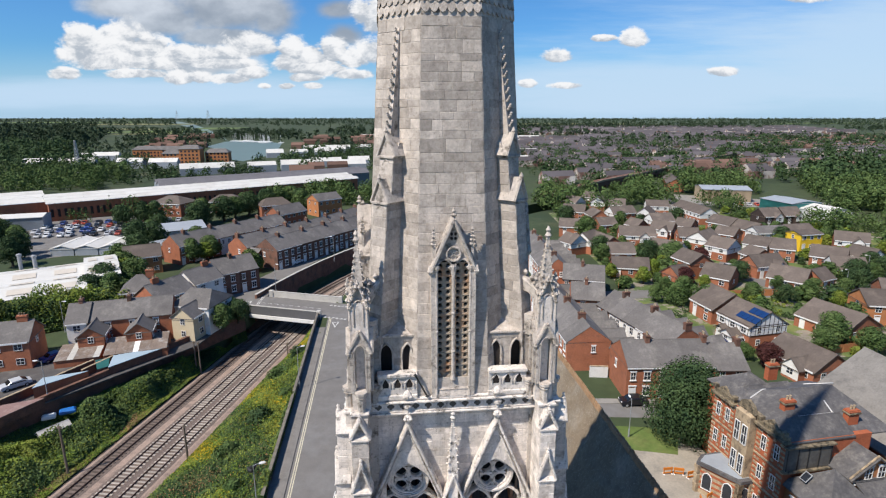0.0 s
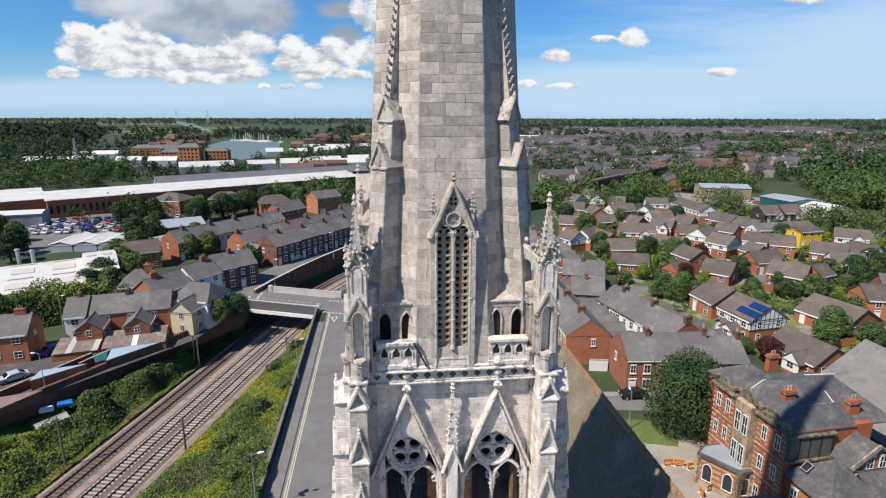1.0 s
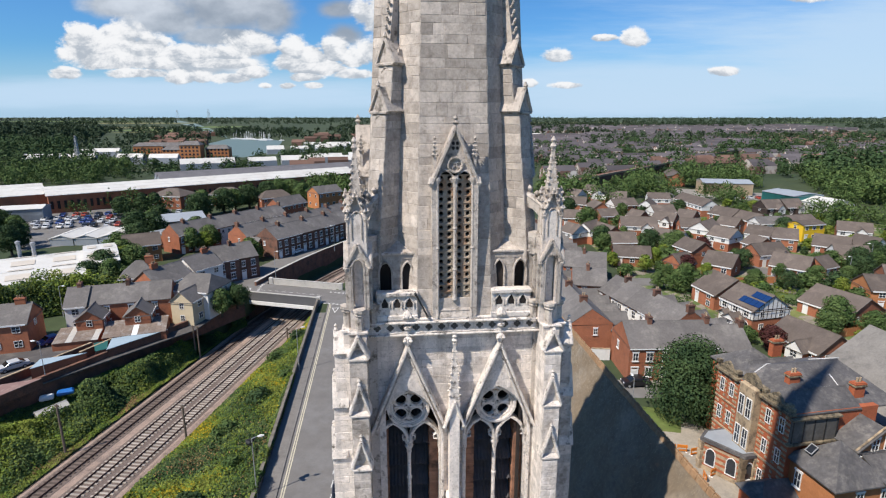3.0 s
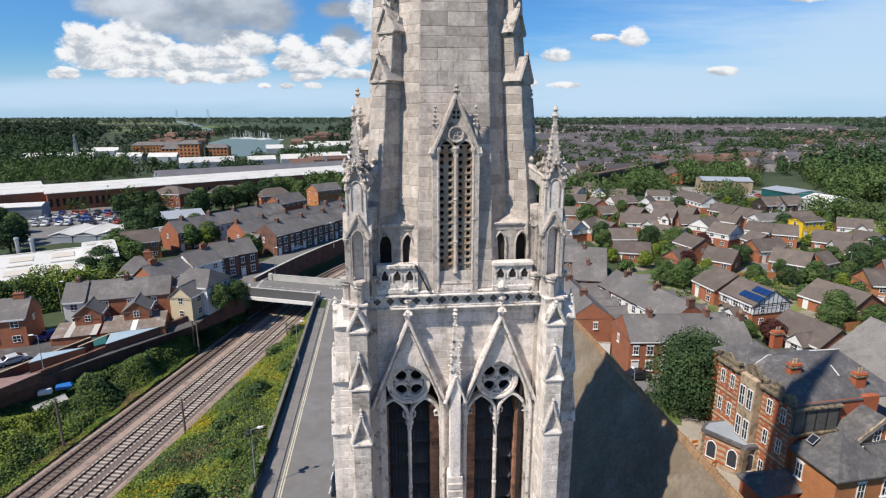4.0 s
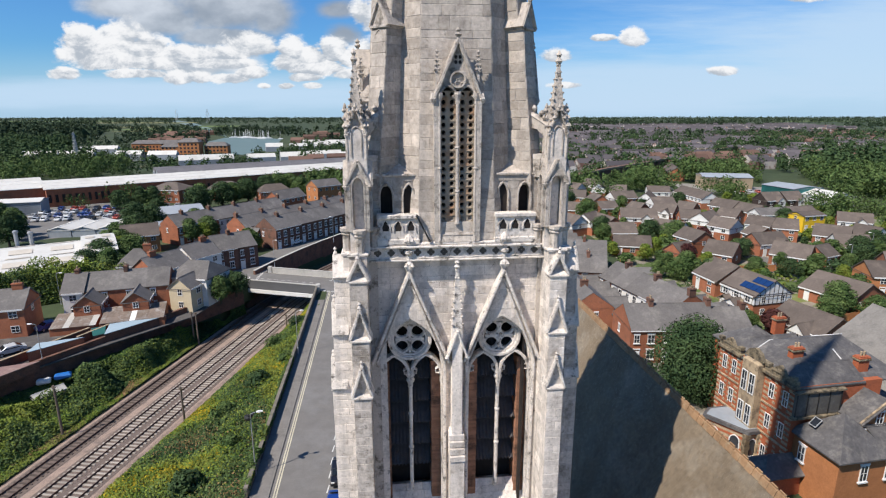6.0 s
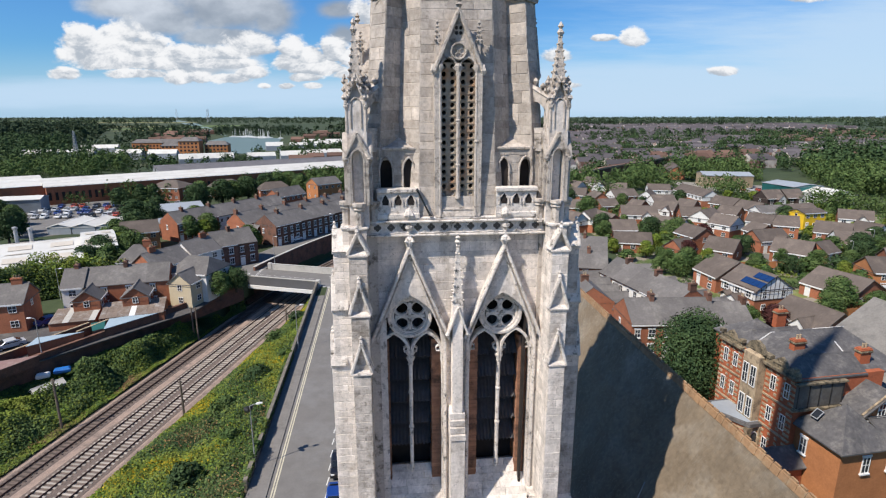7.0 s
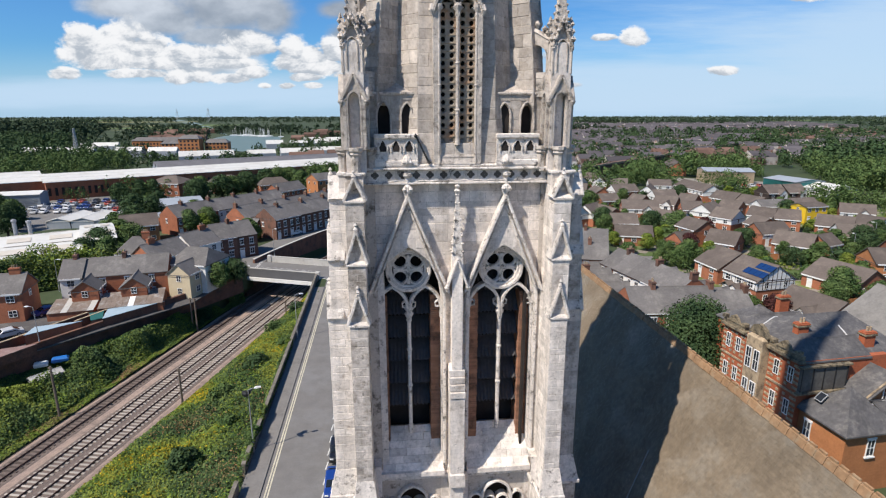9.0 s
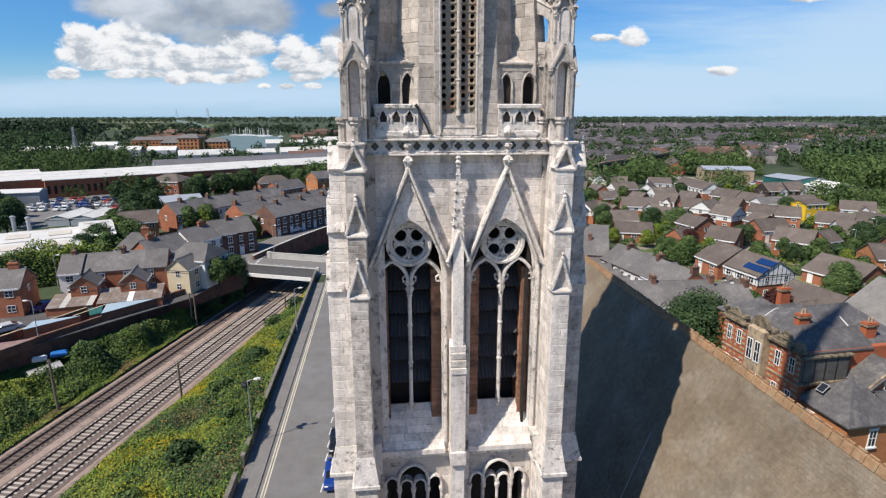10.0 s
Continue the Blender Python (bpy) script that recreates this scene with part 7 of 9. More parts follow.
shed("grey_shed", -96, 306, 36, 115, 16, 8.5, 11.0, GREY_SHEET, material("old_asbestos_sheet", (0.17, 0.165, 0.175), 0.9, 0.15, (1.5, 0.12), None, None), "long dark grey-roofed shed behind the depot", "warehouse", 2)

shed("retail_unit", 144, 281, -12, 23, 16, 6.0, 7.2, material("sand_cladding", (0.42, 0.33, 0.22), 0.8, 0.06, (2.0, 0.06), None, None), GREY_SHEET, "sand-coloured retail unit with pale roof", "shop")
shed("retail_unit", 151, 236, -77, 17, 15, 6.5, 7.4, material("teal_cladding", (0.04, 0.20, 0.19), 0.6, 0.06, (2.0, 0.06), None, None), GREY_SHEET, "teal-clad shop building with grey roof", "shop")
shed("retail_unit", 157, 224, -77, 17, 13, 4.6, 6.4, PAINT, WHITE_SHEET, "low white shop building by the car park", "shop")
shed("roadside_building", 137, 326, 72, 38, 9, 4.6, 7.4, BRICK, TILE, "long red brick building by the road", "building")
shed("garage_roof", 44.5, 92.2, 8, 10, 5, 2.6, 2.9, BRICK, BLUE_FELT, "flat pale felt-roofed garages", "garage")

# yards, sheds and lean-tos behind the railway wall
def lean_to(x, y, rot, L, d, z0, z1, roof, label, wall=BRICK):
    h = thing("yard_shed", pose(x, y, 0, 0, 0, rot), label, "shed")
    b = Shape()
    b.prism([(-d / 2, 0), (d / 2, 0), (d / 2, z1), (-d / 2, z0)], -L / 2, L / 2, pose(0, 0, 0, 0, 0, 90))
    part("wall", b, wall, h)
    k = math.degrees(math.atan2(z1 - z0, d))
    n = max(2, int(L / 0.9))
    for i in range(n):
        s = Shape()
        w = L / n
        s.box(-w / 2 + 0.01, w / 2 - 0.01, -d / 2 - 0.2, d / 2 + 0.2, 0.02, 0.07)
        q = roof if not isinstance(roof, tuple) else roof[(i * 7 + 3) % len(roof)]
        part("roof_sheet", s, q, h, "", "", pose(-L / 2 + w * (i + 0.5), 0, (z0 + z1) / 2, k))
    return h


def plot_shed(pts, h, roof, label, wall=BRICK_DARK):
    """A low shed that fills an odd-shaped plot, with a flat roof and a small upstand."""
    o = thing("yard_shed", pose(0, 0, 0), label, "shed")
    n = len(pts)
    ring = lambda z, k=1.0: [(cx_ + (x - cx_) * k, cy_ + (y - cy_) * k, z) for x, y in pts]
    cx_, cy_ = sum(x for x, _ in pts) / n, sum(y for _, y in pts) / n
    w = Shape()
    w.rings([ring(0.0), ring(h)])
    part("wall", w, wall, o)
    r = Shape()
    r.rings([ring(h + 0.003, 1.03), ring(h + 0.09, 1.03)])
    part("roof", r, roof, o, "flat felt roof")
    return o


MAROON_FELT = material("faded_maroon_felt", (0.27, 0.17, 0.15), 0.85, 0.1, (3.0, 0.12), ((0.36, 0.26, 0.23), 0.8, 0.5, 0.7), None)
lean_to(-56.2, 93.6, 20, 10.2, 5.6, 1.5, 2.5, (RUST_SHEET, RUST_SHEET, PAINT, RUST_SHEET, RUST_SHEET, RUST_SHEET), "brick yard shed with rusty corrugated roof")
lean_to(-64.8, 90.6, 18, 7.0, 5.2, 1.4, 2.2, (RUST_SHEET, CONCRETE, RUST_SHEET, RUST_SHEET), "derelict yard shed with patched roof")
plot_shed([(-56.4, 84.8), (-50.6, 93.4), (-58.2, 89.4)], 1.4, BLUE_FELT, "wedge-shaped shed with pale blue felt roof")
plot_shed([(-63.2, 76.6), (-58.3, 82.4), (-64.0, 80.0)], 1.9, BLUE_FELT, "wedge-shaped brick shed with pale blue felt roof", BRICK)
plot_shed([(-58.0, 84.2), (-56.8, 85.4), (-58.6, 88.7), (-60.4, 87.6)], 1.3, TARP_GREEN, "small shed with dark green felt roof")
plot_shed([(-70.0, 65.5), (-62.4, 68.9), (-60.0, 74.5), (-64.6, 72.4)], 1.4, MAROON_FELT, "low yard building with faded maroon roof")
slab("yard_ground", [(-80, 72), (-66, 68), (-47, 97), (-46, 106), (-72, 97)], -0.2, 0.015, ASPHALT_DARK, "worn dark back yard surface", "yard")
band("back_lane", [(-88, 60), (-70, 80), (-62.5, 93)], -2.5, 2.5, -0.2, 0.03, ASPHALT_DARK, "worn asphalt lane behind the yards", "road")
for k in range(2):
    w = thing("yard_wall", pose(0, 0, 0), "brick yard wall with stone coping", "wall")
    wall_between("wall_length", Vector((-66.5 + 6 * k, 74 + 10 * k)), Vector((-61.0 + 4 * k, 88 + 6 * k)), 0.3, 0, 1.3, BRICK_DARK, w, "", 0.1, SANDSTONE)
tp = Shape()
tp.box(-1.1, 1.1, -0.6, 0.6, -2.5, -1.7, None, 0.25)
solid("tarpaulin", tp, TARP_BLUE, "blue tarpaulin over a heap on the railway bank", "tarpaulin", m=pose(-58.4, 76.6, 0.2, 0, 0, 30))
tp = Shape()
tp.box(-0.9, 0.9, -0.5, 0.5, -2.6, -1.8, None, 0.2)
solid("white_sack", tp, PAINT, "white filled sack on the railway bank", "sack", m=pose(-60.4, 75.2, 0.1, 0, 0, 30))
hut = thing("lineside_hut", pose(-58.2, 72.9, 0.1, 0, 0, 58), "small lineside hut with pale sheet roof", "hut")
hb = Shape()
hb.box(-1.9, 1.9, -0.75, 0.75, -4.2, -2.75)
part("wall", hb, CREAM, hut)
part("roof", roof_shape(3.8, 1.5, -2.75, -2.3, 0.15, 0.08), CONCRETE, hut, "pale corrugated roof")

# ---- presbytery: banded brick and sandstone, slate roofs ----
PRES = pose(32.6, 59.4, 0, 0, 0, 10.5)
pres = thing("presbytery", PRES, "red brick presbytery with buff stone bands and slate roofs", "house")
b = Shape()
b.box(0, 10, -11.0, 0, 0, 10.95)
part("wall", b, BRICK_RED, pres, "red brick walls")
b = Shape()
b.prism([(0, 0), (0.9, 0), (0.9, 10.9), (0, 10.9)], -3.9, -3.4)
b.box(-0.9, 0.2, -6.9, -4.6, 0, 11.6, None, 0.25)
part("stone_bay", b, SANDSTONE, pres, "tall buff stone centre bay")
for y0, y1 in ((-3.4, 0.0), (-11.0, -7.0)):
    cor = Shape()
    cor.box(-0.45, 0.3, y0 - 0.15, y1 + 0.15, 10.7, 11.05, None, 0.05)
    cor.box(-0.25, 0.3, y0, y1, 11.05, 11.5)
    part("cornice", cor, STONE_LICHEN, pres, "stained stone parapet")
    for z in (3.9, 7.3):
        c2 = Shape()
        c2.box(-0.12, 0.1, y0 - 0.05, y1 + 0.05, z, z + 0.22, None, 0.02)
        part("string_course", c2, SANDSTONE, pres)
    qn = Shape()
    qn.box(-0.06, 0.3, -0.28, 0.28, 0, 0.28, None, 0.015)
    qme = qn.mesh("quoin", SANDSTONE)
    for i in range(18):
        for t in (0.05, 0.27, 0.73, 0.95):
            for q in ((-0.46, 0.46) if 0.1 < t < 0.9 else (0.0,)):
                part("quoin", qme, None, pres, "", "", pose(0, y0 + (y1 - y0) * t + q, 0.4 + i * 0.57) @ Matrix.Diagonal((1, 0.62, 1, 1)))
    for z in (1.9, 5.6, 9.1):
        for t in (0.27, 0.73):
            m = pose(-0.05, y0 + (y1 - y0) * t, z, 0, 0, -90)
            window(pres, m @ pose(0, 0.02, 0), 0.70, 1.65, False)
for z in (5.4, 9.0):
    for t in (-0.55, 0.55):
        window(pres, pose(-0.95, -5.75 + t, z, 0, 0, -90), 0.8, 2.3, False)
pb = Shape()
pb.box(-0.6, 0.3, -7.1, -4.4, 11.6, 11.85, None, 0.06)
pb.prism([(-7.0, 11.85), (-4.5, 11.85), (-4.9, 12.5), (-5.75, 12.9), (-6.6, 12.5)], 0, 0.4, Matrix(((0, 1, 0, -0.6), (1, 0, 0, 0), (0, 0, 1, 0), (0, 0, 0, 1))))
part("bay_parapet", pb, STONE_LICHEN, pres, "curved stone parapet over the bay")
for yc in (-1.7, -9.0):
    fin_ = Shape()
    for dy in (-1.6, 0.0, 1.6):
        fin_.box(-0.4, 0.15, yc + dy - 0.25, yc + dy + 0.25, 11.5, 11.95, None, 0.06)
    fin_.prism([(yc - 0.9, 11.5), (yc + 0.9, 11.5), (yc + 0.5, 12.1), (yc, 12.4), (yc - 0.5, 12.1)], 0, 0.3, Matrix(((0, 1, 0, -0.35), (1, 0, 0, 0), (0, 0, 1, 0), (0, 0, 0, 1))))
    part("parapet_block", fin_, STONE_LICHEN, pres, "carved stone parapet blocks")
part("roof", roof_shape(12.6, 10.6, 10.9, 13.3, 0.3, 0.15, 4.6, 2.2), SLATE_DARK, pres, "hipped slate roof", "", pose(6.4, -5.2, 0))
part("roof", roof_shape(7.6, 4.2, 10.9, 12.3, 0.1, 0.15, 2, 0), SLATE_DARK, pres, "hipped slate roof", "", pose(3.9, -8.9, 0))
part("roof", roof_shape(7.6, 4.2, 10.9, 12.3, 0.1, 0.15, 2, 0), SLATE_DARK, pres, "hipped slate roof", "", pose(3.9, -1.9, 0))
lw_ = Shape()
lw_.box(2.6, 8.6, 0.0, 4.4, 0, 10.1)
part("rear_wing", lw_, BRICK_RED, pres, "red brick rear wing")
part("roof", roof_shape(6.0, 5.6, 10.1, 12.0, 0.3, 0.15, 2.8, 2.8), SLATE_DARK, pres, "pyramid slate roof", "", pose(5.6, 1.6, 0))
for cx, cy, z0, z1 in ((3.1, -7.15, 11.0, 13.35), (8.8, -9.45, 11.0, 12.9), (8.4, 1.2, 11.0, 13.2)):
    chimney(pres, cx, cy, z0, z1, 2, True, BRICK_RED)
    cs_ = Shape()
    cs_.box(-0.76, 0.76, -0.46, 0.46, -0.46, -0.27, None, 0.04)
    part("chimney_band", cs_, STONE_LICHEN, pres, "stained stone band round the stack", "", pose(cx, cy, z1))
def pres_roof(x, y):
    """Height of the slates over a place of the main block."""
    main = min(10.9 + 2.4 * (1 - abs(y + 5.2) / 5.3), 10.9 + 2.4 * (x - 0.1) / 4.6)
    side = [min(10.9 + 1.4 * (1 - abs(y - c) / 2.1), 10.9 + 1.4 * (x - 0.1) / 2.0) for c in (-8.9, -1.9) if x < 7.7]
    return max([main] + side)


for (xa, ya), (xb, yb) in (((1.6, -3.6), (3.6, -3.4)), ((3.4, -8.4), (7.6, -8.6)), ((7.7, -8.6), (7.9, -6.9)), ((7.75, -9.2), (8.1, -10.9)), ((9.6, -2.4), (12.0, -4.0))):
    fl_ = Shape()
    fl_.tube([(xa + (xb - xa) * i / 10, ya + (yb - ya) * i / 10, pres_roof(xa + (xb - xa) * i / 10, ya + (yb - ya) * i / 10) + 0.03) for i in range(11)], 0.07, None, 5)
    part("lead_flashing", fl_, LEAD_PALE, pres, "pale lead flashing on the slates")
dpipe = Shape()
dpipe.tube([(-0.15, -4.1, 0.2), (-0.15, -4.1, 10.6)], 0.07)
part("drainpipe", dpipe, IRON, pres)
# the dark lead-grey end bay, lower wing and gabled wing
LEAD_CLAD = material("weathered_lead_cladding", (0.105, 0.10, 0.092), 0.6, 0.12, (3.0, 0.15), ((0.17, 0.165, 0.15), 0.9, 0.5, 0.72), None)
eb = Shape()
eb.box(-0.1, 5.2, -11.30, -11.0, 7.9, 10.35, None, 0.03)
end_bay = part("end_bay", eb, LEAD_CLAD, pres, "dark grey lead-clad end bay")
for ex in (-0.05, 1.2, 2.4, 3.7, 5.05):
    st_ = Shape()
    st_.box(ex - 0.04, ex + 0.04, -11.36, -11.301, 7.9, 10.3)
    part("cladding_roll", st_, IRON, end_bay)
lg = Shape()
lg.box(-0.35, 5.4, -11.55, -11.0, 7.62, 7.88, None, 0.04)
lg.box(-0.35, 5.4, -11.50, -11.0, 10.36, 10.6, None, 0.04)
part("ledge", lg, STONE_LICHEN, pres, "stained stone ledges of the end bay")
wg = Shape()
wg.box(0.6, 13.0, -16.2, -11.0, 0, 6.5)
part("low_wing", wg, BRICK_ORANGE, pres, "lower orange brick wing")
part("roof", roof_shape(5.4, 5.4, 6.6, 9.3, 0.4, 0.15, 2.69, 2.69), SLATE_DARK, pres, "pyramid slate roof of the lower wing", "", pose(3.3, -13.5, 0))
part("roof", roof_shape(7.6, 5.2, 6.6, 7.9, 0.4, 0.15), SLATE_DARK, pres, "low slate roof of the lower wing", "", pose(9.6, -13.6, 0))
part("gabled_wing", wall_shape(5.2, 5.2, 8.3, 10.2), BRICK_ORANGE, pres, "orange brick gabled wing", "", pose(7.9, -11.1, 0, 0, 0, 90))
part("roof", roof_shape(7.4, 5.2, 8.3, 10.2, 0.35, 0.15), SLATE_DARK, pres, "slate roof of the gabled wing", "", pose(7.9, -10.1, 0, 0, 0, 90))
rk = Shape()
for q in (-1, 1):
    rk.sweep([(7.9 + q * 2.95, 8.12), (7.9, 10.32)], 0.16, -13.86, -13.70)
part("gable_coping", rk, SANDSTONE, pres, "pale stone edge of the gable")
for t in (7.15, 8.65):
    window(pres, pose(t, -13.75, 8.45), 0.85, 1.35)
fl_ = Shape()
fl_.box(5.4, 10.4, -14.0, -13.76, 7.48, 7.58)
part("lead_flashing", fl_, PAINT, pres, "pale lead flashing under the gable")
for t in (3.4, 6.2, 8.6, 11.0):
    window(pres, pose(t, -16.25, 4.6), 0.85, 1.7)
window(pres, pose(0.55, -12.2, 4.4, 0, 0, -90), 0.8, 1.7)
sk = Shape()
for u0, u1, v0, v1 in ((-0.5, 0.5, -0.42, -0.34), (-0.5, 0.5, 0.34, 0.42), (-0.5, -0.42, -0.34, 0.34), (0.42, 0.5, -0.34, 0.34)):
    sk.box(u0, u1, v0, v1, 0.0, 0.07)
m_sk = pose(1.35, -12.4, 7.85, 0, -45, 0)
sky_ = part("skylight", sk, STEEL, pres, "small skylight in the slates", "", m_sk)
gl_ = Shape()
gl_.box(-0.42, 0.42, -0.34, 0.34, 0.0, 0.04)
part("pane", gl_, GLASS, sky_)
wc = Shape()
wc.box(0.5, 13.1, -16.3, -11.0, 6.15, 6.4, None, 0.03)
part("eaves_band", wc, BRICK_RED, pres, "corbelled red brick eaves")
# the lean-to kitchen below the lower wing
lt = Shape()
lt.box(-3.6, 0.55, -12.6, -9.6, 0, 2.6)
part("scullery", lt, BRICK_RED, pres, "low red brick scullery")
part("roof", roof_shape(4.4, 3.2, 2.6, 3.7, 0.3, 0.12, 1.4, 0), SLATE_DARK, pres, "low hipped slate roof", "", pose(-1.4, -11.1, 0))
# porch in front: flat lead roof on banded stone
po = Shape()
po.prism([(-3.6, -3.2), (-1.4, -7.2), (0.0, -7.2), (0.0, -2.4), (-2.4, -2.4)], 0, 3.6, Matrix(((1, 0, 0, 0), (0, 0, 1, 0), (0, 1, 0, 0), (0, 0, 0, 1))))
part("porch", po, SANDSTONE, pres, "banded buff stone porch")
pr = Shape()
pr.prism([(-3.9, -3.2), (-1.5, -7.5), (0.0, -7.5), (0.0, -2.1), (-2.5, -2.1)], 3.6, 4.0, Matrix(((1, 0, 0, 0), (0, 0, 1, 0), (0, 1, 0, 0), (0, 0, 0, 1))))
part("porch_parapet", pr, SLATE_DARK, pres, "dark stone porch parapet")
pr = Shape()
pr.prism([(-3.5, -3.3), (-1.4, -7.0), (0.0, -7.0), (0.0, -2.4), (-2.3, -2.4)], 4.0, 4.03, Matrix(((1, 0, 0, 0), (0, 0, 1, 0), (0, 1, 0, 0), (0, 0, 0, 1))))
part("porch_roof", pr, GREY_SHEET, pres, "flat grey lead porch roof")
for a0, b0 in (((-3.6, -3.2), (-1.4, -7.2)), ((-1.4, -7.2), (0.0, -7.2))):
    p0, p1 = Vector(a0), Vector(b0)
    mid_, dr = (p0 + p1) / 2, (p1 - p0)
    for z in (0.6, 1.3, 2.0, 2.7, 3.3):
        bd = Shape()
        n_ = Vector((dr.y, -dr.x)).normalized() * -0.04
        bd.box(-dr.length / 2, dr.length / 2, -0.03, 0.03, z, z + 0.28)
        part("brick_band", bd, BRICK_RED, pres, "", "", pose(mid_.x, mid_.y, 0, 0, 0, math.degrees(math.atan2(dr.y, dr.x))))
    n_op = 2 if dr.length > 3 else 1
    for k in range(n_op):
        q = (k + 0.5) / n_op - 0.5
        mo = pose(mid_.x + dr.x * q, mid_.y + dr.y * q, 0, 0, 0, math.degrees(math.atan2(dr.y, dr.x)))
        dk_ = Shape()
        dk_.prism([(px_, pz_) for px_, pz_ in arch_path(0, 0.48, 2.3, 0.62, 0.9, 5)], -0.07, 0.07)
        part("porch_opening", dk_, GLASS, pres, "dark arched porch opening", "", mo)
        fr_ = Shape()
        fr_.sweep(arch_path(0, 0.53, 2.3, 0.66, 0.9, 6), 0.10, -0.12, 0.12)
        fr_.box(-0.58, 0.58, -0.14, 0.14, 0.8, 0.9)
        part("window_frame", fr_, PAINT, pres, "white arched window frame", "", mo)
    for e_ in (a0, b0):
        pr_ = Shape()
        for k in range(6):
            w_ = 0.30 if k % 2 else 0.25
            pr_.box(-w_, w_, -w_, w_, 0.6 * k, 0.6 * k + 0.58, None, 0.03)
        part("pier", pr_, SANDSTONE, pres, "blocked buff stone pier", "", pose(e_[0], e_[1], 0))

# church hall with a broad grey roof behind the presbytery
hall = thing("church_hall", pose(57.2, 54.5, 0, 0, 0, 96.5), "church hall with broad grey slate roof", "hall")
part("wall", wall_shape(25, 16, 6.6, 13.0), BRICK, hall)
part("roof", roof_shape(25, 16, 6.6, 13.0, 0.4, 0.2), material("pale_grey_slate", (0.225, 0.21, 0.19), 0.9, 0.12, (4.0, 0.14), ((0.16, 0.15, 0.14), 0.6, 0.5, 0.7), (10.0, 0.4, 0.02)), hall, "broad weathered grey roof")

# ---- yards and streets on the church side ----
slab("churchyard", [(16, 46), (33.0, 40), (34.5, 62), (33, 68), (17, 69)], -0.2, 0.02, GRAVEL, "pale gravelled churchyard", "yard")
slab("lawn", [(20, 64.5), (30.5, 62.5), (33, 68.5), (21, 69.5)], 0.0, 0.06, GRASS, "small mown green lawn", "lawn")
band("road_terrace_front", [(10, 74.2), (24, 73.6), (48, 72.8), (60, 72)], -2.6, 2.0, -0.2, 0.03, ASPHALT, "narrow asphalt street before the terrace", "road")
band("pavement_terrace", [(10, 76.2), (24, 75.9), (48, 75.6)], -0.9, 0.5, -0.2, 0.12, PAVING, "grey pavement before the terrace", "pavement")
band("back_alley", [(30, 121), (31.5, 103), (32.5, 86)], -2.2, 2.2, -0.2, 0.03, PAVING, "paved back alley", "alley")
band("road_estate", [(30, 126), (50, 127.6), (75, 127.5), (100, 131.5), (140, 136), (200, 140)], -3.0, 3.0, -0.2, 0.03, ASPHALT, "curving grey asphalt estate road", "road")
band("road_estate_branch", [(86, 131), (82, 142), (80, 150), (86, 158), (92, 186), (96, 205)], -2.6, 2.6, -0.2, 0.025, ASPHALT, "grey estate side road", "road")
band("road_estate_close", [(58, 130), (58, 146), (56, 165), (57, 190)], -2.3, 2.3, -0.2, 0.025, ASPHALT, "grey estate close", "road")
band("road_far", [(96, 205), (109, 251), (116, 297), (137, 362), (175, 470), (240, 640)], -3.5, 3.5, -0.2, 0.03, ASPHALT, "long straight grey road", "road")
slab("car_park", [(-172, 224), (-120, 238), (-92, 184), (-126, 158), (-146, 172)], -0.2, 0.03, ASPHALT, "asphalt car park", "car park")
slab("retail_car_park", [(118, 262), (185, 250), (190, 268), (125, 300)], -0.2, 0.03, PAVING, "grey retail car park", "car park")
for (xa, ya), (xb, yb) in (((28.9, 118), (29.9, 88)), ((32.9, 105), (38.3, 86.5)), ((29.9, 88), (33.5, 87)), ((30.5, 100), (33.6, 100.3)), ((30.8, 94), (34.8, 94.4)), ((24.6, 84.2), (27.6, 84.0))):
    w = thing("yard_wall", pose(0, 0, 0), "white painted brick yard wall", "wall", "yard walls")
    wall_between("wall_length", Vector((xa, ya)), Vector((xb, yb)), 0.25, 0, 2.0, RENDER, w, "", 0.08, SANDSTONE)
fence_lines = (((66, 92), (84, 96)), ((84, 96), (88, 100)), ((76, 99), (88, 93)), ((62, 125), (88, 127)), ((44, 131), (50, 147)))
for (xa, ya), (xb, yb) in fence_lines:
    f = thing("garden_fence", pose(0, 0, 0), "red-brown timber garden fence", "fence", "garden fences")
    a, b_ = Vector((xa, ya)), Vector((xb, yb))
    n = max(2, int((b_ - a).length / 1.9))
    for i in range(n):
        wall_between("fence_panel", a.lerp(b_, i / n) , a.lerp(b_, (i + 0.94) / n), 0.06, 0.05, 1.7, BRICK_ORANGE, f)

GARDEN = material("lawns_and_drives", (0.10, 0.145, 0.045), 0.95, 0.2, (0.8, 0.2), ((0.27, 0.235, 0.19), 0.16, 0.52, 0.56), (8.0, 0.4, 0.03), second=((0.17, 0.19, 0.06), 0.09, 0.5, 0.62))
slab("estate_gardens", [(45, 89), (150, 100), (178, 190), (122, 246), (47, 241)], -0.2, 0.012, GARDEN, "lawns, drives and patios between the estate houses", "gardens")

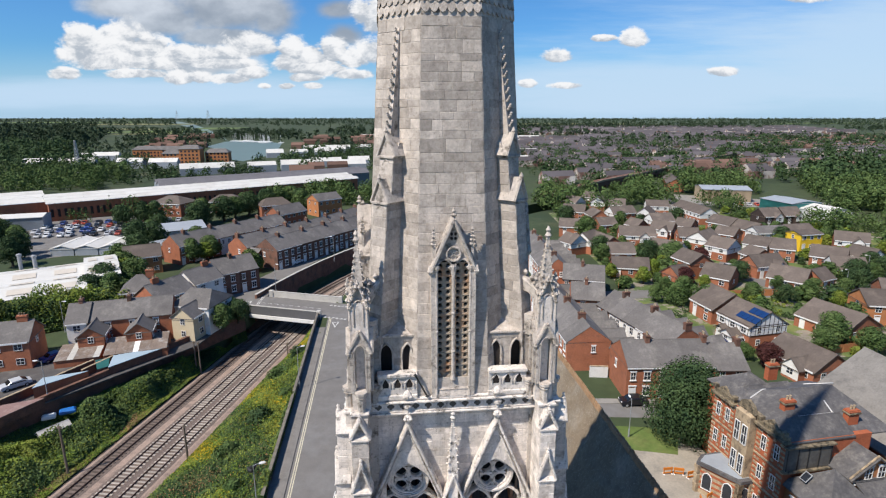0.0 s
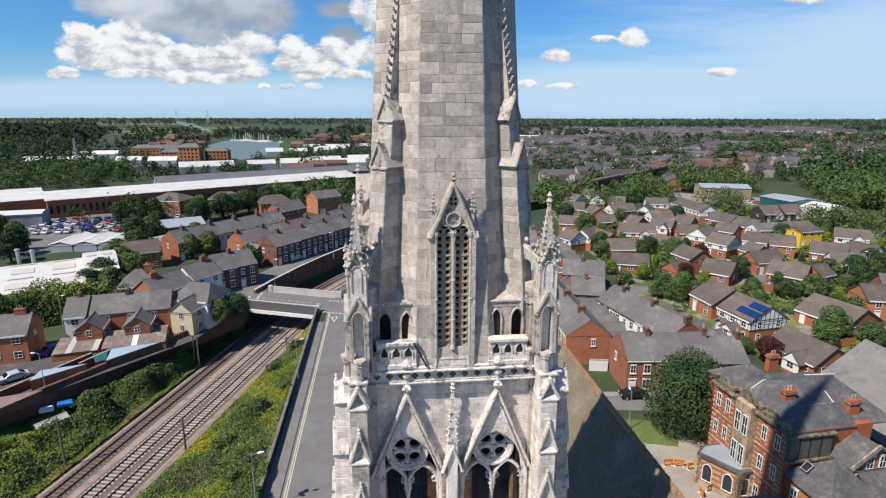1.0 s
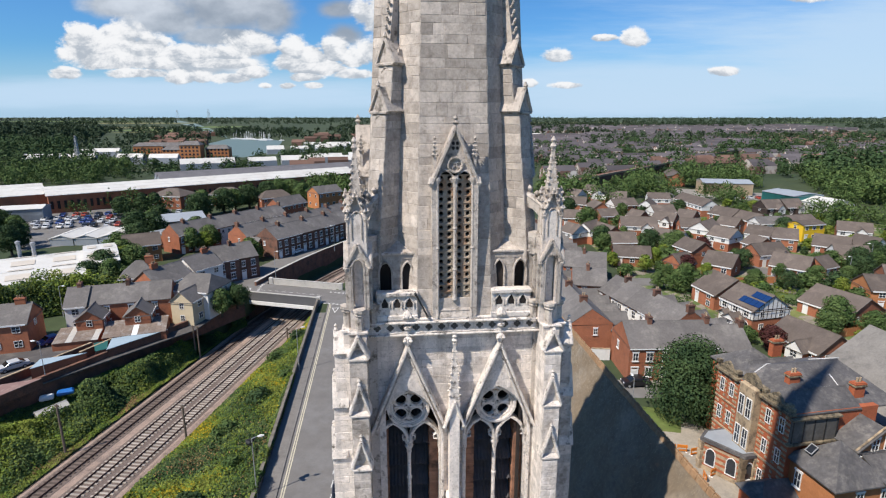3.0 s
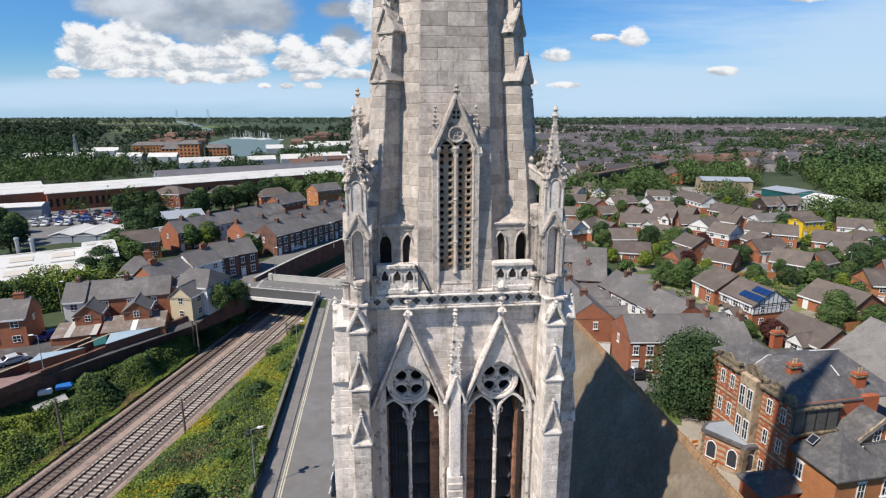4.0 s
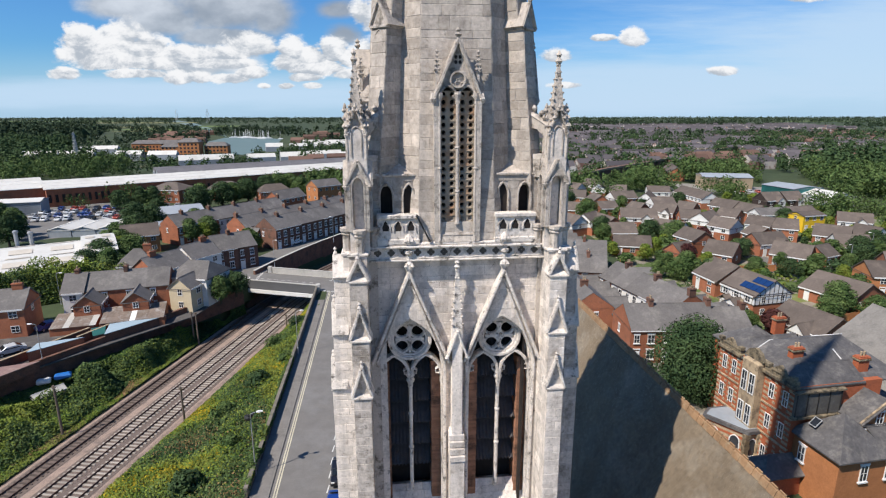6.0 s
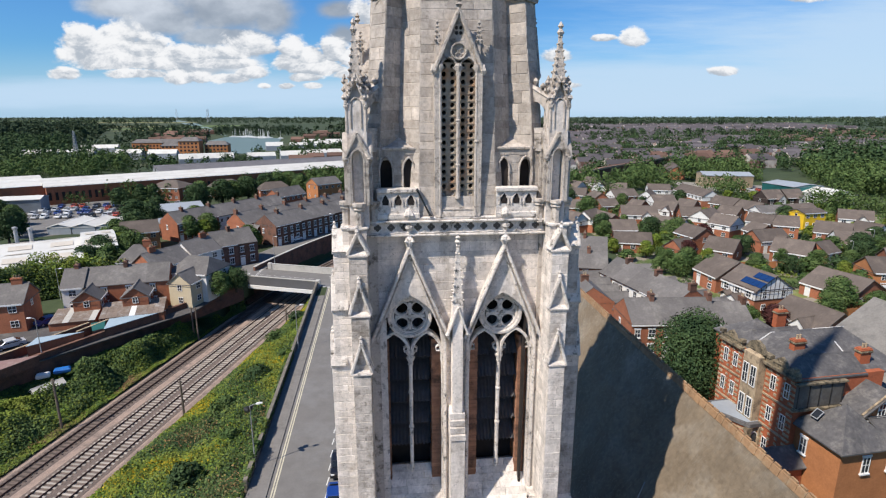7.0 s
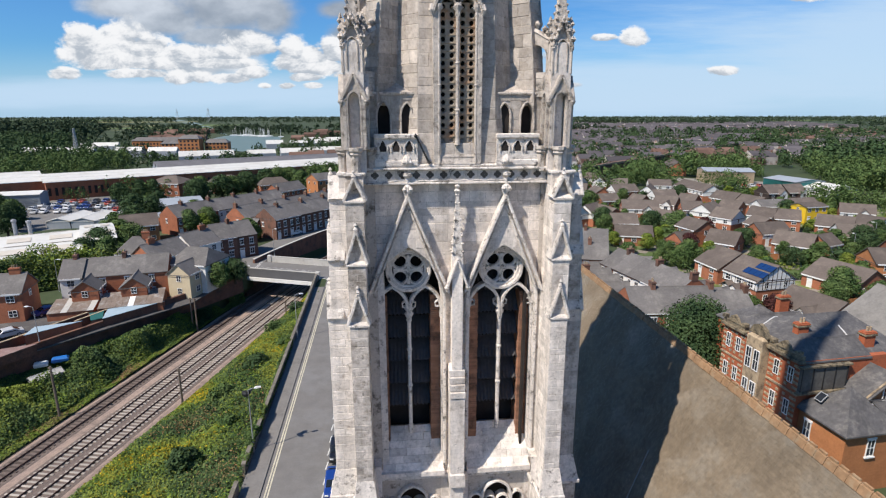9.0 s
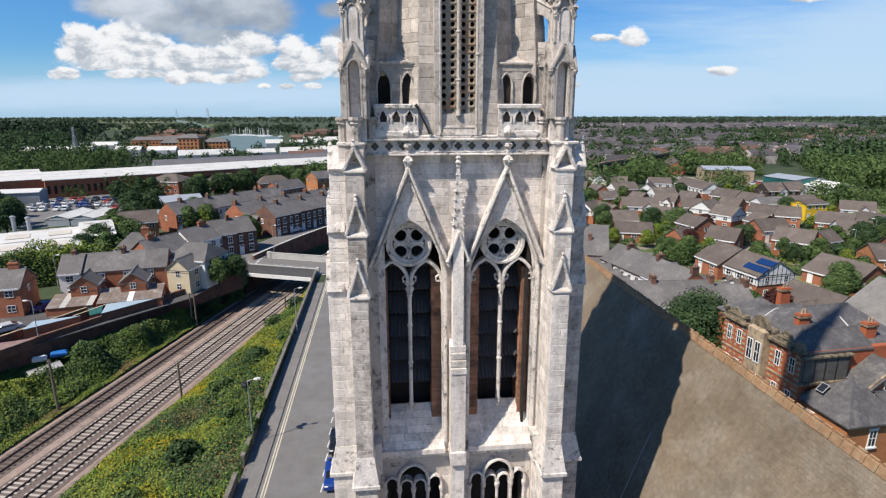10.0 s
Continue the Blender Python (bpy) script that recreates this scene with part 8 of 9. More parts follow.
# ---- trees and plants ----
def leaf_mesh(name, P, Nn, size, mat, seed, aspect=0.7, wild=0.36):
    """Many small folded leaves or clumps: P places, Nn the way each looks."""
    r = np.random.RandomState(seed)
    n = len(P)
    Nn = Nn / (np.linalg.norm(Nn, axis=1, keepdims=True) + 1e-9)
    Nn = Nn + r.normal(0, wild, (n, 3))
    Nn /= np.linalg.norm(Nn, axis=1, keepdims=True) + 1e-9
    T = np.cross(Nn, r.normal(0, 1, (n, 3)))
    T /= np.linalg.norm(T, axis=1, keepdims=True) + 1e-9
    B = np.cross(Nn, T)
    s = (np.asarray(size) * r.uniform(0.6, 1.35, n))[:, None]
    V = np.stack([P - T * s, P + B * s * aspect + Nn * s * 0.25, P + T * s, P - B * s * aspect + Nn * s * 0.25], 1).reshape(-1, 3)
    me = bpy.data.meshes.new(name)
    me.vertices.add(4 * n)
    me.vertices.foreach_set("co", V.astype(np.float32).ravel())
    me.loops.add(4 * n)
    me.loops.foreach_set("vertex_index", np.arange(4 * n, dtype=np.int32))
    me.polygons.add(n)
    me.polygons.foreach_set("loop_start", np.arange(0, 4 * n, 4, dtype=np.int32))
    me.update(calc_edges=True)
    me.materials.append(mat)
    return me


def crown_points(seed, n, h, w, base=0.25, clumps=14):
    """Places on the skin of many clumps that make one uneven crown, h high and w wide."""
    r = np.random.RandomState(seed)
    cs, rad = [], []
    for i in range(clumps):
        t = (i + 0.5) / clumps
        z = base * h + (1 - base) * h * (0.12 + 0.80 * t)
        spread = w / 2 * math.sin(math.pi * min(0.96, 0.22 + 0.74 * t)) * 0.75
        a = i * 2.4 + r.uniform(-0.6, 0.6)
        d = spread * math.sqrt(r.uniform(0.15, 1.0))
        cs.append((d * math.cos(a), d * math.sin(a), z))
        rad.append(w * r.uniform(0.17, 0.27))
    cs, rad = np.array(cs), np.array(rad)
    k = r.choice(clumps, n, p=rad ** 2 / (rad ** 2).sum())
    d = r.normal(0, 1, (n, 3))
    d[:, 2] = d[:, 2] * 0.9 + 0.25
    d /= np.linalg.norm(d, axis=1, keepdims=True)
    P = cs[k] + d * (rad[k] * r.uniform(0.62, 1.08, n) ** 0.7)[:, None] * np.array([1, 1, 0.85])
    return P, d


def trunk_shape(h, w, seed):
    r = random.Random(seed)
    sh = Shape()
    sh.tube([(0, 0, -0.3), (0.05 * w, 0, h * 0.2), (0.0, 0.04 * w, h * 0.5), (0.03 * w, 0, h * 0.8)], 0.045 * w + 0.05, 0.02 * w, 8)
    for i in range(5):
        a = i * 1.26 + r.uniform(-0.3, 0.3)
        z0 = h * (0.22 + 0.1 * i)
        sh.tube([(0, 0, z0), (math.cos(a) * w * 0.17, math.sin(a) * w * 0.17, z0 + h * 0.12), (math.cos(a) * w * 0.32, math.sin(a) * w * 0.32, z0 + h * 0.26)], 0.022 * w + 0.02, 0.008 * w, 6)
    return sh


KINDS = []
for i, (mat, lab) in enumerate(((LEAF, "broad green-leaved tree"), (LEAF_DARK, "dense dark green tree"), (LEAF_BRIGHT, "light yellow-green tree"), (LEAF, "rounded green garden tree"), (LEAF_DARK, "tall dark green tree"), (LEAF_RED, "small copper-leaved tree"))):
    hh, ww = ((6, 5), (6, 5.4), (6, 5), (5, 5.4), (7, 4.6), (5, 4.5))[i]
    P, D = crown_points(40 + i, 1500, hh, ww, 0.14, 16)
    KINDS.append((leaf_mesh("crown", P, D, 0.27, mat, 60 + i), trunk_shape(hh, ww, 80 + i).mesh("trunk", BARK), lab, hh))
FINE = []
for i, (mat, (hh, ww)) in enumerate(zip((LEAF, LEAF_DARK, LEAF_BRIGHT, LEAF, LEAF_DARK, LEAF_RED), ((6, 5), (6, 5.4), (6, 5), (5, 5.4), (7, 4.6), (5, 4.5)))):
    P, D = crown_points(140 + i, 5200, hh, ww, 0.12, 26)
    FINE.append(leaf_mesh("crown", P, D, 0.15, mat, 160 + i))


def tree_at(x, y, kind, h, turn=0.0, z=0.0, wide=1.0, name="tree", label=""):
    k = h / KINDS[kind][3]
    t = thing(name, pose(x, y, z, 0, 0, turn) @ Matrix.Diagonal((k * wide, k * wide, k, 1)), label or KINDS[kind][2] + " among the houses", "tree" if name == "tree" else "bush", "garden trees" if name == "tree" else "garden bushes")
    part("trunk", KINDS[kind][1], None, t)
    part("crown", FINE[kind] if name == "tree" else KINDS[kind][0], None, t)
    return t


# the large dark tree in the churchyard, with finer leaves
big = thing("churchyard_tree", pose(33.6, 67.2, 0, 0, 0, 30), "large dense dark green tree beside the presbytery", "tree")
P, D = crown_points(5, 30000, 9.8, 12.2, -0.05, 64)
part("crown", leaf_mesh("crown", P, D, 0.15, LEAF_DARK, 6), None, big)
part("trunk", trunk_shape(10, 9, 3), BARK, big)

# garden and street trees: x, y, kind, height
TREES_A = [(31.6, 117, 0, 4.5), (-58.5, 129, 0, 6.5), (-53.5, 146.5, 0, 6.5), (-52.5, 148, 2, 5), (59, 116, 0, 6), (54, 120, 3, 5), (50, 122, 0, 4), (74, 97, 0, 6.5), (70, 93.5, 0, 5),
           (79, 94, 3, 4.5), (118, 146, 1, 6), (126, 140, 0, 5), (48, 211, 1, 8), (48.5, 164, 1, 6.5), (66, 152, 3, 7), (74, 152, 5, 5.5), (62, 150, 2, 4)]
TREES_B = [(-81, 176, 0, 7), (-76, 164, 0, 6), (-71.5, 160, 2, 5.5), (-46.5, 160, 0, 6), (-43.5, 167, 2, 6), (-40.6, 172, 0, 6.5), (-38, 178, 0, 6), (56.5, 87.5, 5, 4.5), (54, 91, 3, 3),
           (104, 131, 1, 5.5), (97, 126, 0, 4.5), (88, 124, 0, 5), (80, 121, 1, 4.5), (72, 121, 0, 5), (66, 119, 2, 3.5), (90, 118, 2, 4), (109, 126, 0, 5)]
TREES_C = [(-90, 147, 0, 8), (-86, 142, 0, 7), (-83, 137, 2, 6.5), (-80, 133, 1, 6.5), (-77, 122, 0, 7), (-72, 124, 0, 5), (-81.5, 120.5, 1, 7), (-92, 160, 1, 8), (-128, 160, 4, 9), (-124, 152, 4, 9),
           (-132, 166, 0, 7), (-105, 192, 0, 6), (-108, 205, 1, 6), (-50, 113.5, 0, 5), (-46, 111.5, 0, 4.5), (-47.5, 114.5, 1, 4)]
TREES_D = [(-82, 126.5, 1, 8), (-77.5, 132, 0, 8), (-101, 176, 1, 9), (-96, 178, 1, 8), (-74.5, 157.5, 0, 7), (-71, 162, 0, 7), (-127, 213, 1, 8), (-120, 216, 4, 9), (-116, 218, 4, 9), (-94.5, 208, 1, 10), (-90, 222, 1, 10),
           (-96, 216, 0, 10), (-84, 234, 1, 10), (-88, 228, 0, 9), (-80, 246, 1, 10), (-76, 250, 0, 10), (-72, 254, 0, 10), (-66, 252, 1, 9), (-64, 246, 0, 9), (-150, 176, 1, 9), (-152, 184, 1, 8), (-142, 178, 0, 7), (-45.0, 104.5, 0, 5.5), (-43.5, 109, 1, 5)]
TREES_E = [(49.5, 186, 0, 8.5), (47.5, 158, 0, 5.5), (61, 158, 1, 6.5), (64.5, 152, 1, 5.5), (57.5, 144, 2, 4.5), (61.5, 133.5, 5, 5), (66, 132.5, 2, 3.2), (45, 141, 2, 4), (52, 136, 2, 4.5), (84, 131.5, 0, 3.5),
           (78, 138, 1, 5.5), (53.5, 126, 3, 4.5), (56.5, 122, 0, 6), (107, 136, 1, 6.5), (113, 138, 0, 5), (118, 140, 1, 6.5), (99, 140, 3, 4), (69, 210, 0, 6), (92, 212, 1, 7), (113, 178, 1, 6.5), (109, 172, 0, 5)]
for i, (tx, ty, tk, th) in enumerate(TREES_E + TREES_A + TREES_B + TREES_C + TREES_D):
    tree_at(tx, ty, tk, th, i * 47.0, 0.0, 1.15)

# hedges and shrubs between the estate's gardens
rg = random.Random(21)
FOOT = [(h[0], h[1], max(h[3], h[4]) * 0.52) for h in ESTATE] + [(59.8, 99.2, 6.5)]
count = 0
for _ in range(6000):
    x, y = rg.uniform(40, 150), rg.uniform(88, 245)
    if x < 44 + (y - 120) * 0.05 or any((x - a) ** 2 + (y - b_) ** 2 < (c + 0.6) ** 2 for a, b_, c in FOOT) or abs(y - (127.5 + (x - 75) * 0.13)) < 4.5:
        continue
    if x < 58 and y < 110:
        continue
    if count >= 290:
        break
    count += 1
    tree_at(x, y, rg.choice((0, 0, 2, 2, 3, 3, 1, 5 if rg.random() < 0.2 else 0)), rg.uniform(1.4, 3.4) + (1.6 if rg.random() < 0.25 else 0), rg.uniform(0, 360), -0.3, rg.uniform(1.1, 1.6), "garden_bush", "leafy garden bush beside modern houses")


def in_water(x, y):
    for poly in (DOCK, RIVER):
        inside = False
        for (xa, ya), (xb, yb) in zip(poly, poly[1:] + poly[:1]):
            if (ya > y) != (yb > y) and x < xa + (xb - xa) * (y - ya) / (yb - ya):
                inside = not inside
        if inside:
            return True
    return False


DOCK = [(-186, 513), (-184, 572), (-199, 668), (-241, 833), (-318, 907), (-343, 878), (-316, 741), (-264, 667), (-211, 534)]
RIVER = [(-1419, 2905), (-1471, 3128), (-1006, 2267), (-632, 1514), (-469, 1168), (-350, 907), (-425, 1047), (-555, 1277), (-892, 1944)]


def wood(name, regions, mat, label, seed, quads=260):
    """Far woods: one sheet of clumps. regions: x0, x1, y0, y1, trees, height, and a sideways slope of x with y."""
    r = np.random.RandomState(seed)
    Ps, Ds, Ss = [], [], []
    for x0, x1, y0, y1, n, h, sl in regions:
        for _ in range(n):
            y = r.uniform(y0, y1)
            x = r.uniform(x0, x1) + (y - y0) * sl
            th = h * r.uniform(0.6, 1.25)
            if in_water(x, y):
                continue
            P, D = crown_points(r.randint(1 << 30), quads, th, th * r.uniform(0.95, 1.3), 0.05, 7)
            Ps.append(P + np.array([x, y, -0.3]))
            Ds.append(D)
            Ss.append(np.full(len(P), th * 0.79 / math.sqrt(quads)))
    me = leaf_mesh(name, np.concatenate(Ps), np.concatenate(Ds), np.concatenate(Ss), mat, seed, 0.7, 0.30 if quads > 200 else 0.2)
    ob = new(name, me)
    return tagged(ob, label, "trees", kind="stuff")


wood("woodland", [(40, 75, 232, 300, 46, 9, 0.15), (84, 112, 262, 318, 44, 9, 0.25), (128, 170, 292, 345, 50, 10, 0.3), (120, 135, 240, 262, 12, 8, 0.2), (165, 215, 190, 250, 110, 9, 0.55), (170, 300, 236, 330, 300, 10, 0.5),
                  (146, 175, 172, 200, 40, 8, 0.5), (132, 160, 196, 214, 24, 7, 0.3), (-100, -62, 248, 300, 60, 8, 0.7), (-60, -30, 250, 300, 20, 8, 0.5), (-330, -190, 300, 400, 220, 9, -0.3), (-160, -112, 212, 240, 14, 7, 0)], LEAF, "mixed green woodland belts beyond the estate", 3)
wood("dark_woodland", [(230, 420, 330, 470, 300, 11, 0.7), (200, 260, 300, 420, 110, 11, 0.6), (60, 180, 395, 440, 60, 9, 0.8), (-620, -330, 480, 760, 420, 11, -0.6), (-420, -250, 380, 520, 200, 10, -0.5), (-150, -100, 420, 500, 40, 9, 0.2),
                       (260, 330, 540, 620, 60, 11, 0.9), (-160, -60, 480, 680, 130, 8, -0.05), (-260, -110, 330, 440, 150, 7, -0.3), (-330, -240, 440, 500, 70, 8, -0.4), (100, 330, 440, 560, 260, 8, 0.4), (330, 620, 480, 760, 420, 9, 0.5), (-60, 110, 430, 700, 240, 9, 0.2), (60, 300, 345, 430, 170, 8, 0.5), (150, 560, 620, 900, 380, 11, 0.4), (90, 420, 430, 640, 130, 9, 0.35), (-112, -84, 100, 122, 0, 6, 0)], LEAF_DARK, "dark green woodland", 4, 84)
FAR_LEAF = foliage("distant_woods", (0.030, 0.050, 0.026), (0.05, 0.075, 0.04), 0.02)
wood("far_woodland", [(-1300, -480, 760, 1250, 1100, 13, -0.55), (-1500, -900, 1250, 1900, 600, 13, -0.4), (-1900, 2900, 2000, 2700, 1300, 11, 0), (-3200, 3600, 2800, 4600, 2600, 12, 0), (150, 900, 700, 1000, 260, 12, 0.4), (900, 1700, 900, 1700, 420, 14, 0.3),
                      (-250, 300, 1000, 1500, 300, 14, 0), (0, 900, 1500, 2000, 500, 12, 0.3), (500, 800, 430, 700, 200, 12, 0.6), (-520, -200, 880, 1300, 260, 11, -0.35), (-420, -250, 560, 880, 120, 9, -0.3), (-180, 60, 640, 1100, 160, 10, 0.0), (-900, -520, 1150, 1500, 160, 10, -0.3)], FAR_LEAF, "distant dark woodland towards the horizon", 5, 26)


def bank(name, region, n, low, high, size, mats, label, seed, patch=0.12):
    """Rough growth on the railway banks: region(u, v) gives the place and its surface height."""
    r = np.random.RandomState(seed)
    out = {i: ([], [], []) for i in range(len(mats))}
    for _ in range(n):
        u, v = r.uniform(), r.uniform()
        x, y, z, edge = region(u, v)
        f = noise.noise((x * patch, y * patch, 3.1 + seed))
        g = noise.noise((x * 0.45, y * 0.45, 7.7 + seed))
        h = (low + (high - low) * max(0.0, 0.45 + 1.1 * f + 0.35 * g)) * edge
        k = r.uniform(0.25, 1.0)
        which = 0
        pick = noise.noise((x * 0.16 + 9, y * 0.16, 1.3 + seed)) + 0.25 * r.normal()
        for i, (_, lo_, hi_) in enumerate(mats):
            if lo_ <= pick < hi_:
                which = i
        P, D, S = out[which]
        P.append((x, y, z + h * k))
        D.append((f * 0.6 + r.normal() * 0.5, -0.3 + r.normal() * 0.5, 0.9))
        S.append(size * (0.7 + 0.6 * r.uniform()))
    for i, (mat, _, _) in enumerate(mats):
        P, D, S = out[i]
        if P:
            tagged(new(name, leaf_mesh(name, np.array(P), np.array(D), np.array(S), mat, seed + i)), label, "undergrowth", kind="stuff")


def right_bank(u, v):
    s = -22 + 82 * u
    r_ = cut_right(s)
    q = 6.6 + (r_ - 0.4 - 6.6) * v
    t = (q - 7.2) / max(r_ - 0.5 - 7.2, 0.1)
    z = -4.8 + 3.9 * max(0, min(1, t)) if q > 7.2 else -5.1
    x, y, _ = rail(s, q, 0)
    return x, y, z, min(1.0, 0.25 + v * 2.2)


def left_bank(u, v):
    s = -24 + 84 * u
    l = cut_left(s)
    v *= 0.91
    q = l + 0.3 + (-7.4 - l) * v
    t = (q - l) / max(-8.2 - l, 0.1)
    x, y, _ = rail(s, q, 0)
    clear = 0.12 if (x + 59.2) ** 2 + (y - 74.4) ** 2 < 12 else 1.0
    return x, y, -2.6 - 2.7 * max(0.0, min(1, t)), clear * min(1.0, (0.91 - v) * 3.2 + 0.10, v * 2.0 + 0.16)


bank("bank_scrub", right_bank, 170000, 0.25, 1.9, 0.112, [(LEAF, -9, -0.02), (LEAF_BRIGHT, -0.02, 0.52), (DRY, -9, -0.70), (FLOWER, 0.52, 9), (LEAF_DARK, -0.70, -0.34)], "green scrub and yellow ragwort on the railway bank", 12)
bank("bank_bushes", left_bank, 140000, 0.5, 3.6, 0.14, [(LEAF_DARK, -9, -0.32), (LEAF, -0.32, 9), (LEAF_BRIGHT, 0.26, 9)], "dark green bushes on the railway bank", 14, 0.24)


def hedge(u, v):
    y = 47 + 30 * u
    return roadx(y) - 2.75 + (v - 0.5) * 0.9, y, 0.4, 1.0


bank("ivy_hedge", hedge, 9000, 0.3, 1.7, 0.13, [(LEAF, -9, 0.1), (LEAF_BRIGHT, 0.1, 9)], "ivy growing over the road wall", 16, 0.3)


def verge(u, v):
    s = -24 + 84 * u
    l = cut_left(s)
    q = l + 0.3 + (-7.3 - l) * (0.80 + 0.20 * v)
    t = (q - l) / max(-8.2 - l, 0.1)
    x, y, _ = rail(s, q, 0)
    return x, y, -2.6 - 2.7 * max(0.0, min(1, t)), 1.0


bank("verge_grass", verge, 42000, 0.03, 0.40, 0.10, [(LEAF_BRIGHT, -9, 0.40), (LEAF, -9, -0.25), (DRY, 0.40, 9)], "yellow-green grass strip beside the track", 22, 0.3)
rh = random.Random(77)
HEDGES = []
while len(HEDGES) < 1000:
    hx, hy_ = rh.uniform(42, 150), rh.uniform(90, 240)
    ha, hn = radians(rh.choice((-70, 10, -30, 60, 20)) + rh.uniform(-8, 8)), rh.randint(4, 12)
    for i in range(hn):
        x, y = hx + math.cos(ha) * i * 0.9, hy_ + math.sin(ha) * i * 0.9
        if x < 44 + (y - 120) * 0.05 or (x < 58 and y < 110) or any((x - a) ** 2 + (y - b_) ** 2 < (c * 0.9) ** 2 for a, b_, c in FOOT) or abs(y - (127.5 + (x - 75) * 0.13)) < 4.2:
            break
        HEDGES.append((x, y))
rnp = np.random.RandomState(78)
for mat, share in ((LEAF, 0), (LEAF_BRIGHT, 1), (LEAF_DARK, 2)):
    Ps, Ds = [], []
    for i, (x, y) in enumerate(HEDGES):
        if (i // 9) % 3 == share:
            P, D = crown_points(1000 + i, 70, rnp.uniform(0.9, 1.8), 1.5, 0.0, 5)
            Ps.append(P + np.array([x, y, 0]))
            Ds.append(D)
    tagged(new("garden_hedge", leaf_mesh("garden_hedge", np.concatenate(Ps), np.concatenate(Ds), 0.13, mat, 90 + share)), "clipped hedges between the estate gardens", "hedge", kind="stuff")


def rough_left(u, v):
    x = -112 + 44 * u
    return x, 82 + 11 * v + (x + 112) * 0.65, 0.0, min(1.0, 4 * v + 0.1, 4 * (1 - v) + 0.1)


bank("tree_belt", rough_left, 60000, 3.5, 9.0, 0.21, [(LEAF, -9, 0.12), (LEAF_BRIGHT, 0.12, 9), (LEAF_DARK, -9, -0.18)], "thick belt of bushes before the factory", 18, 0.14)
for i in range(9):
    s = -6 + i * 7.5
    x, y, _ = rail(s, (cut_right(s) + 8) * 0.5 + (i % 3) * 2.0 - 1.0, 0)
    tree_at(x, y, (3, 1, 0)[i % 3], 2.2 + (i * 37 % 10) * 0.12, i * 50, -3.0, 1.5, "bank_bush", "rounded bush on the railway bank")

# ---- water, fields and the far town ----
slab("dock_basin", DOCK, -0.1, 0.12, WATER, "pale calm dock basin", "water")
slab("river", RIVER, -0.1, 0.15, WATER, "pale winding river", "water")
boats = Shape()
rb = random.Random(44)
for _ in range(46):
    k = rb.uniform(0, 1)
    bx, by = -250 - 75 * k + rb.uniform(-14, 14), 838 + 58 * k + rb.uniform(-14, 8)
    if in_water(bx, by):
        bl_ = rb.uniform(3.5, 6)
        boats.prism([(-bl_, 1.0), (-bl_ * 0.8, 0.1), (bl_ * 0.8, 0.1), (bl_ * 1.1, 1.2), (-bl_ * 0.3, 1.9)], -1.3, 1.3, pose(bx, by, 0, 0, 0, rb.uniform(-30, 30)))
        boats.box(bx - 0.12, bx + 0.12, by - 0.12, by + 0.12, 1.0, rb.uniform(9, 14))
solid("moored_boats", boats, PAINT, "white moored boats with bare masts in the dock", "boats", "stuff")
FIELD = material("pale_meadow", (0.14, 0.19, 0.06), 0.95, 0.12, (0.05, 0.12), None, None)
FIELD2 = material("dry_meadow", (0.22, 0.21, 0.09), 0.95, 0.12, (0.05, 0.12), None, None)
for i, (x0, y0, w, d) in enumerate(((-800, 1290, 230, 160), (-1050, 1500, 260, 150), (-760, 1560, 160, 220), (-1500, 2200, 500, 260), (-2200, 2700, 700, 300), (-700, 1180, 120, 80), (1500, 2500, 500, 200), (300, 2300, 600, 220))):
    slab("field", [(x0, y0), (x0 + w, y0 + 20), (x0 + w * 0.9, y0 + d), (x0 + 30, y0 + d * 0.9)], -0.1, 0.3 + 0.02 * i, (FIELD, FIELD2)[i % 2], "pale green meadow among woods", "field")


def rows_of_houses(name, blocks, wall, roof, label, seed):
    """Far terraces and houses, too small to tell apart: one mesh with walls and roofs."""
    r = random.Random(seed)
    V, F, M = [], [], []

    def put(x, y, rot, L, d, e, rr_):
        c, s = math.cos(rot), math.sin(rot)
        k = len(V)
        for u, v, z in ((-L, -d, 0), (L, -d, 0), (L, d, 0), (-L, d, 0), (-L, -d, e), (L, -d, e), (L, d, e), (-L, d, e), (-L, 0, rr_), (L, 0, rr_)):
            V.append((x + c * u - s * v, y + s * u + c * v, z))
        for f, mi in (((0, 1, 5, 4), 0), ((2, 3, 7, 6), 0), ((1, 2, 6, 9, 5), 0), ((3, 0, 4, 8, 7), 0), ((4, 5, 9, 8), 1), ((6, 7, 8, 9), 1)):
            F.append(tuple(k + i for i in f))
            M.append(mi)
    for x0, x1, y0, y1, rot, gap, length, keep, sl in blocks:
        y = y0
        while y < y1:
            x = x0 + (y - y0) * sl
            xe = x1 + (y - y0) * sl
            while x < xe:
                L = length * r.uniform(0.6, 1.2)
                if r.random() < keep:
                    put(x + L / 2 + r.uniform(-1, 1), y + r.uniform(-2, 2) + (x - x0) * math.tan(radians(rot)), radians(rot + r.uniform(-3, 3)), L / 2, r.uniform(3.6, 4.6), r.uniform(4.8, 5.6), r.uniform(7.4, 8.6))
                x += L + r.uniform(1.5, 6)
            y += gap * r.uniform(0.9, 1.15)
    me = bpy.data.meshes.new(name)
    me.from_pydata(V, [], F)
    me.materials.append(wall)
    me.materials.append(roof)
    me.polygons.foreach_set("material_index", M)
    return tagged(new(name, me), label, "houses", kind="stuff")


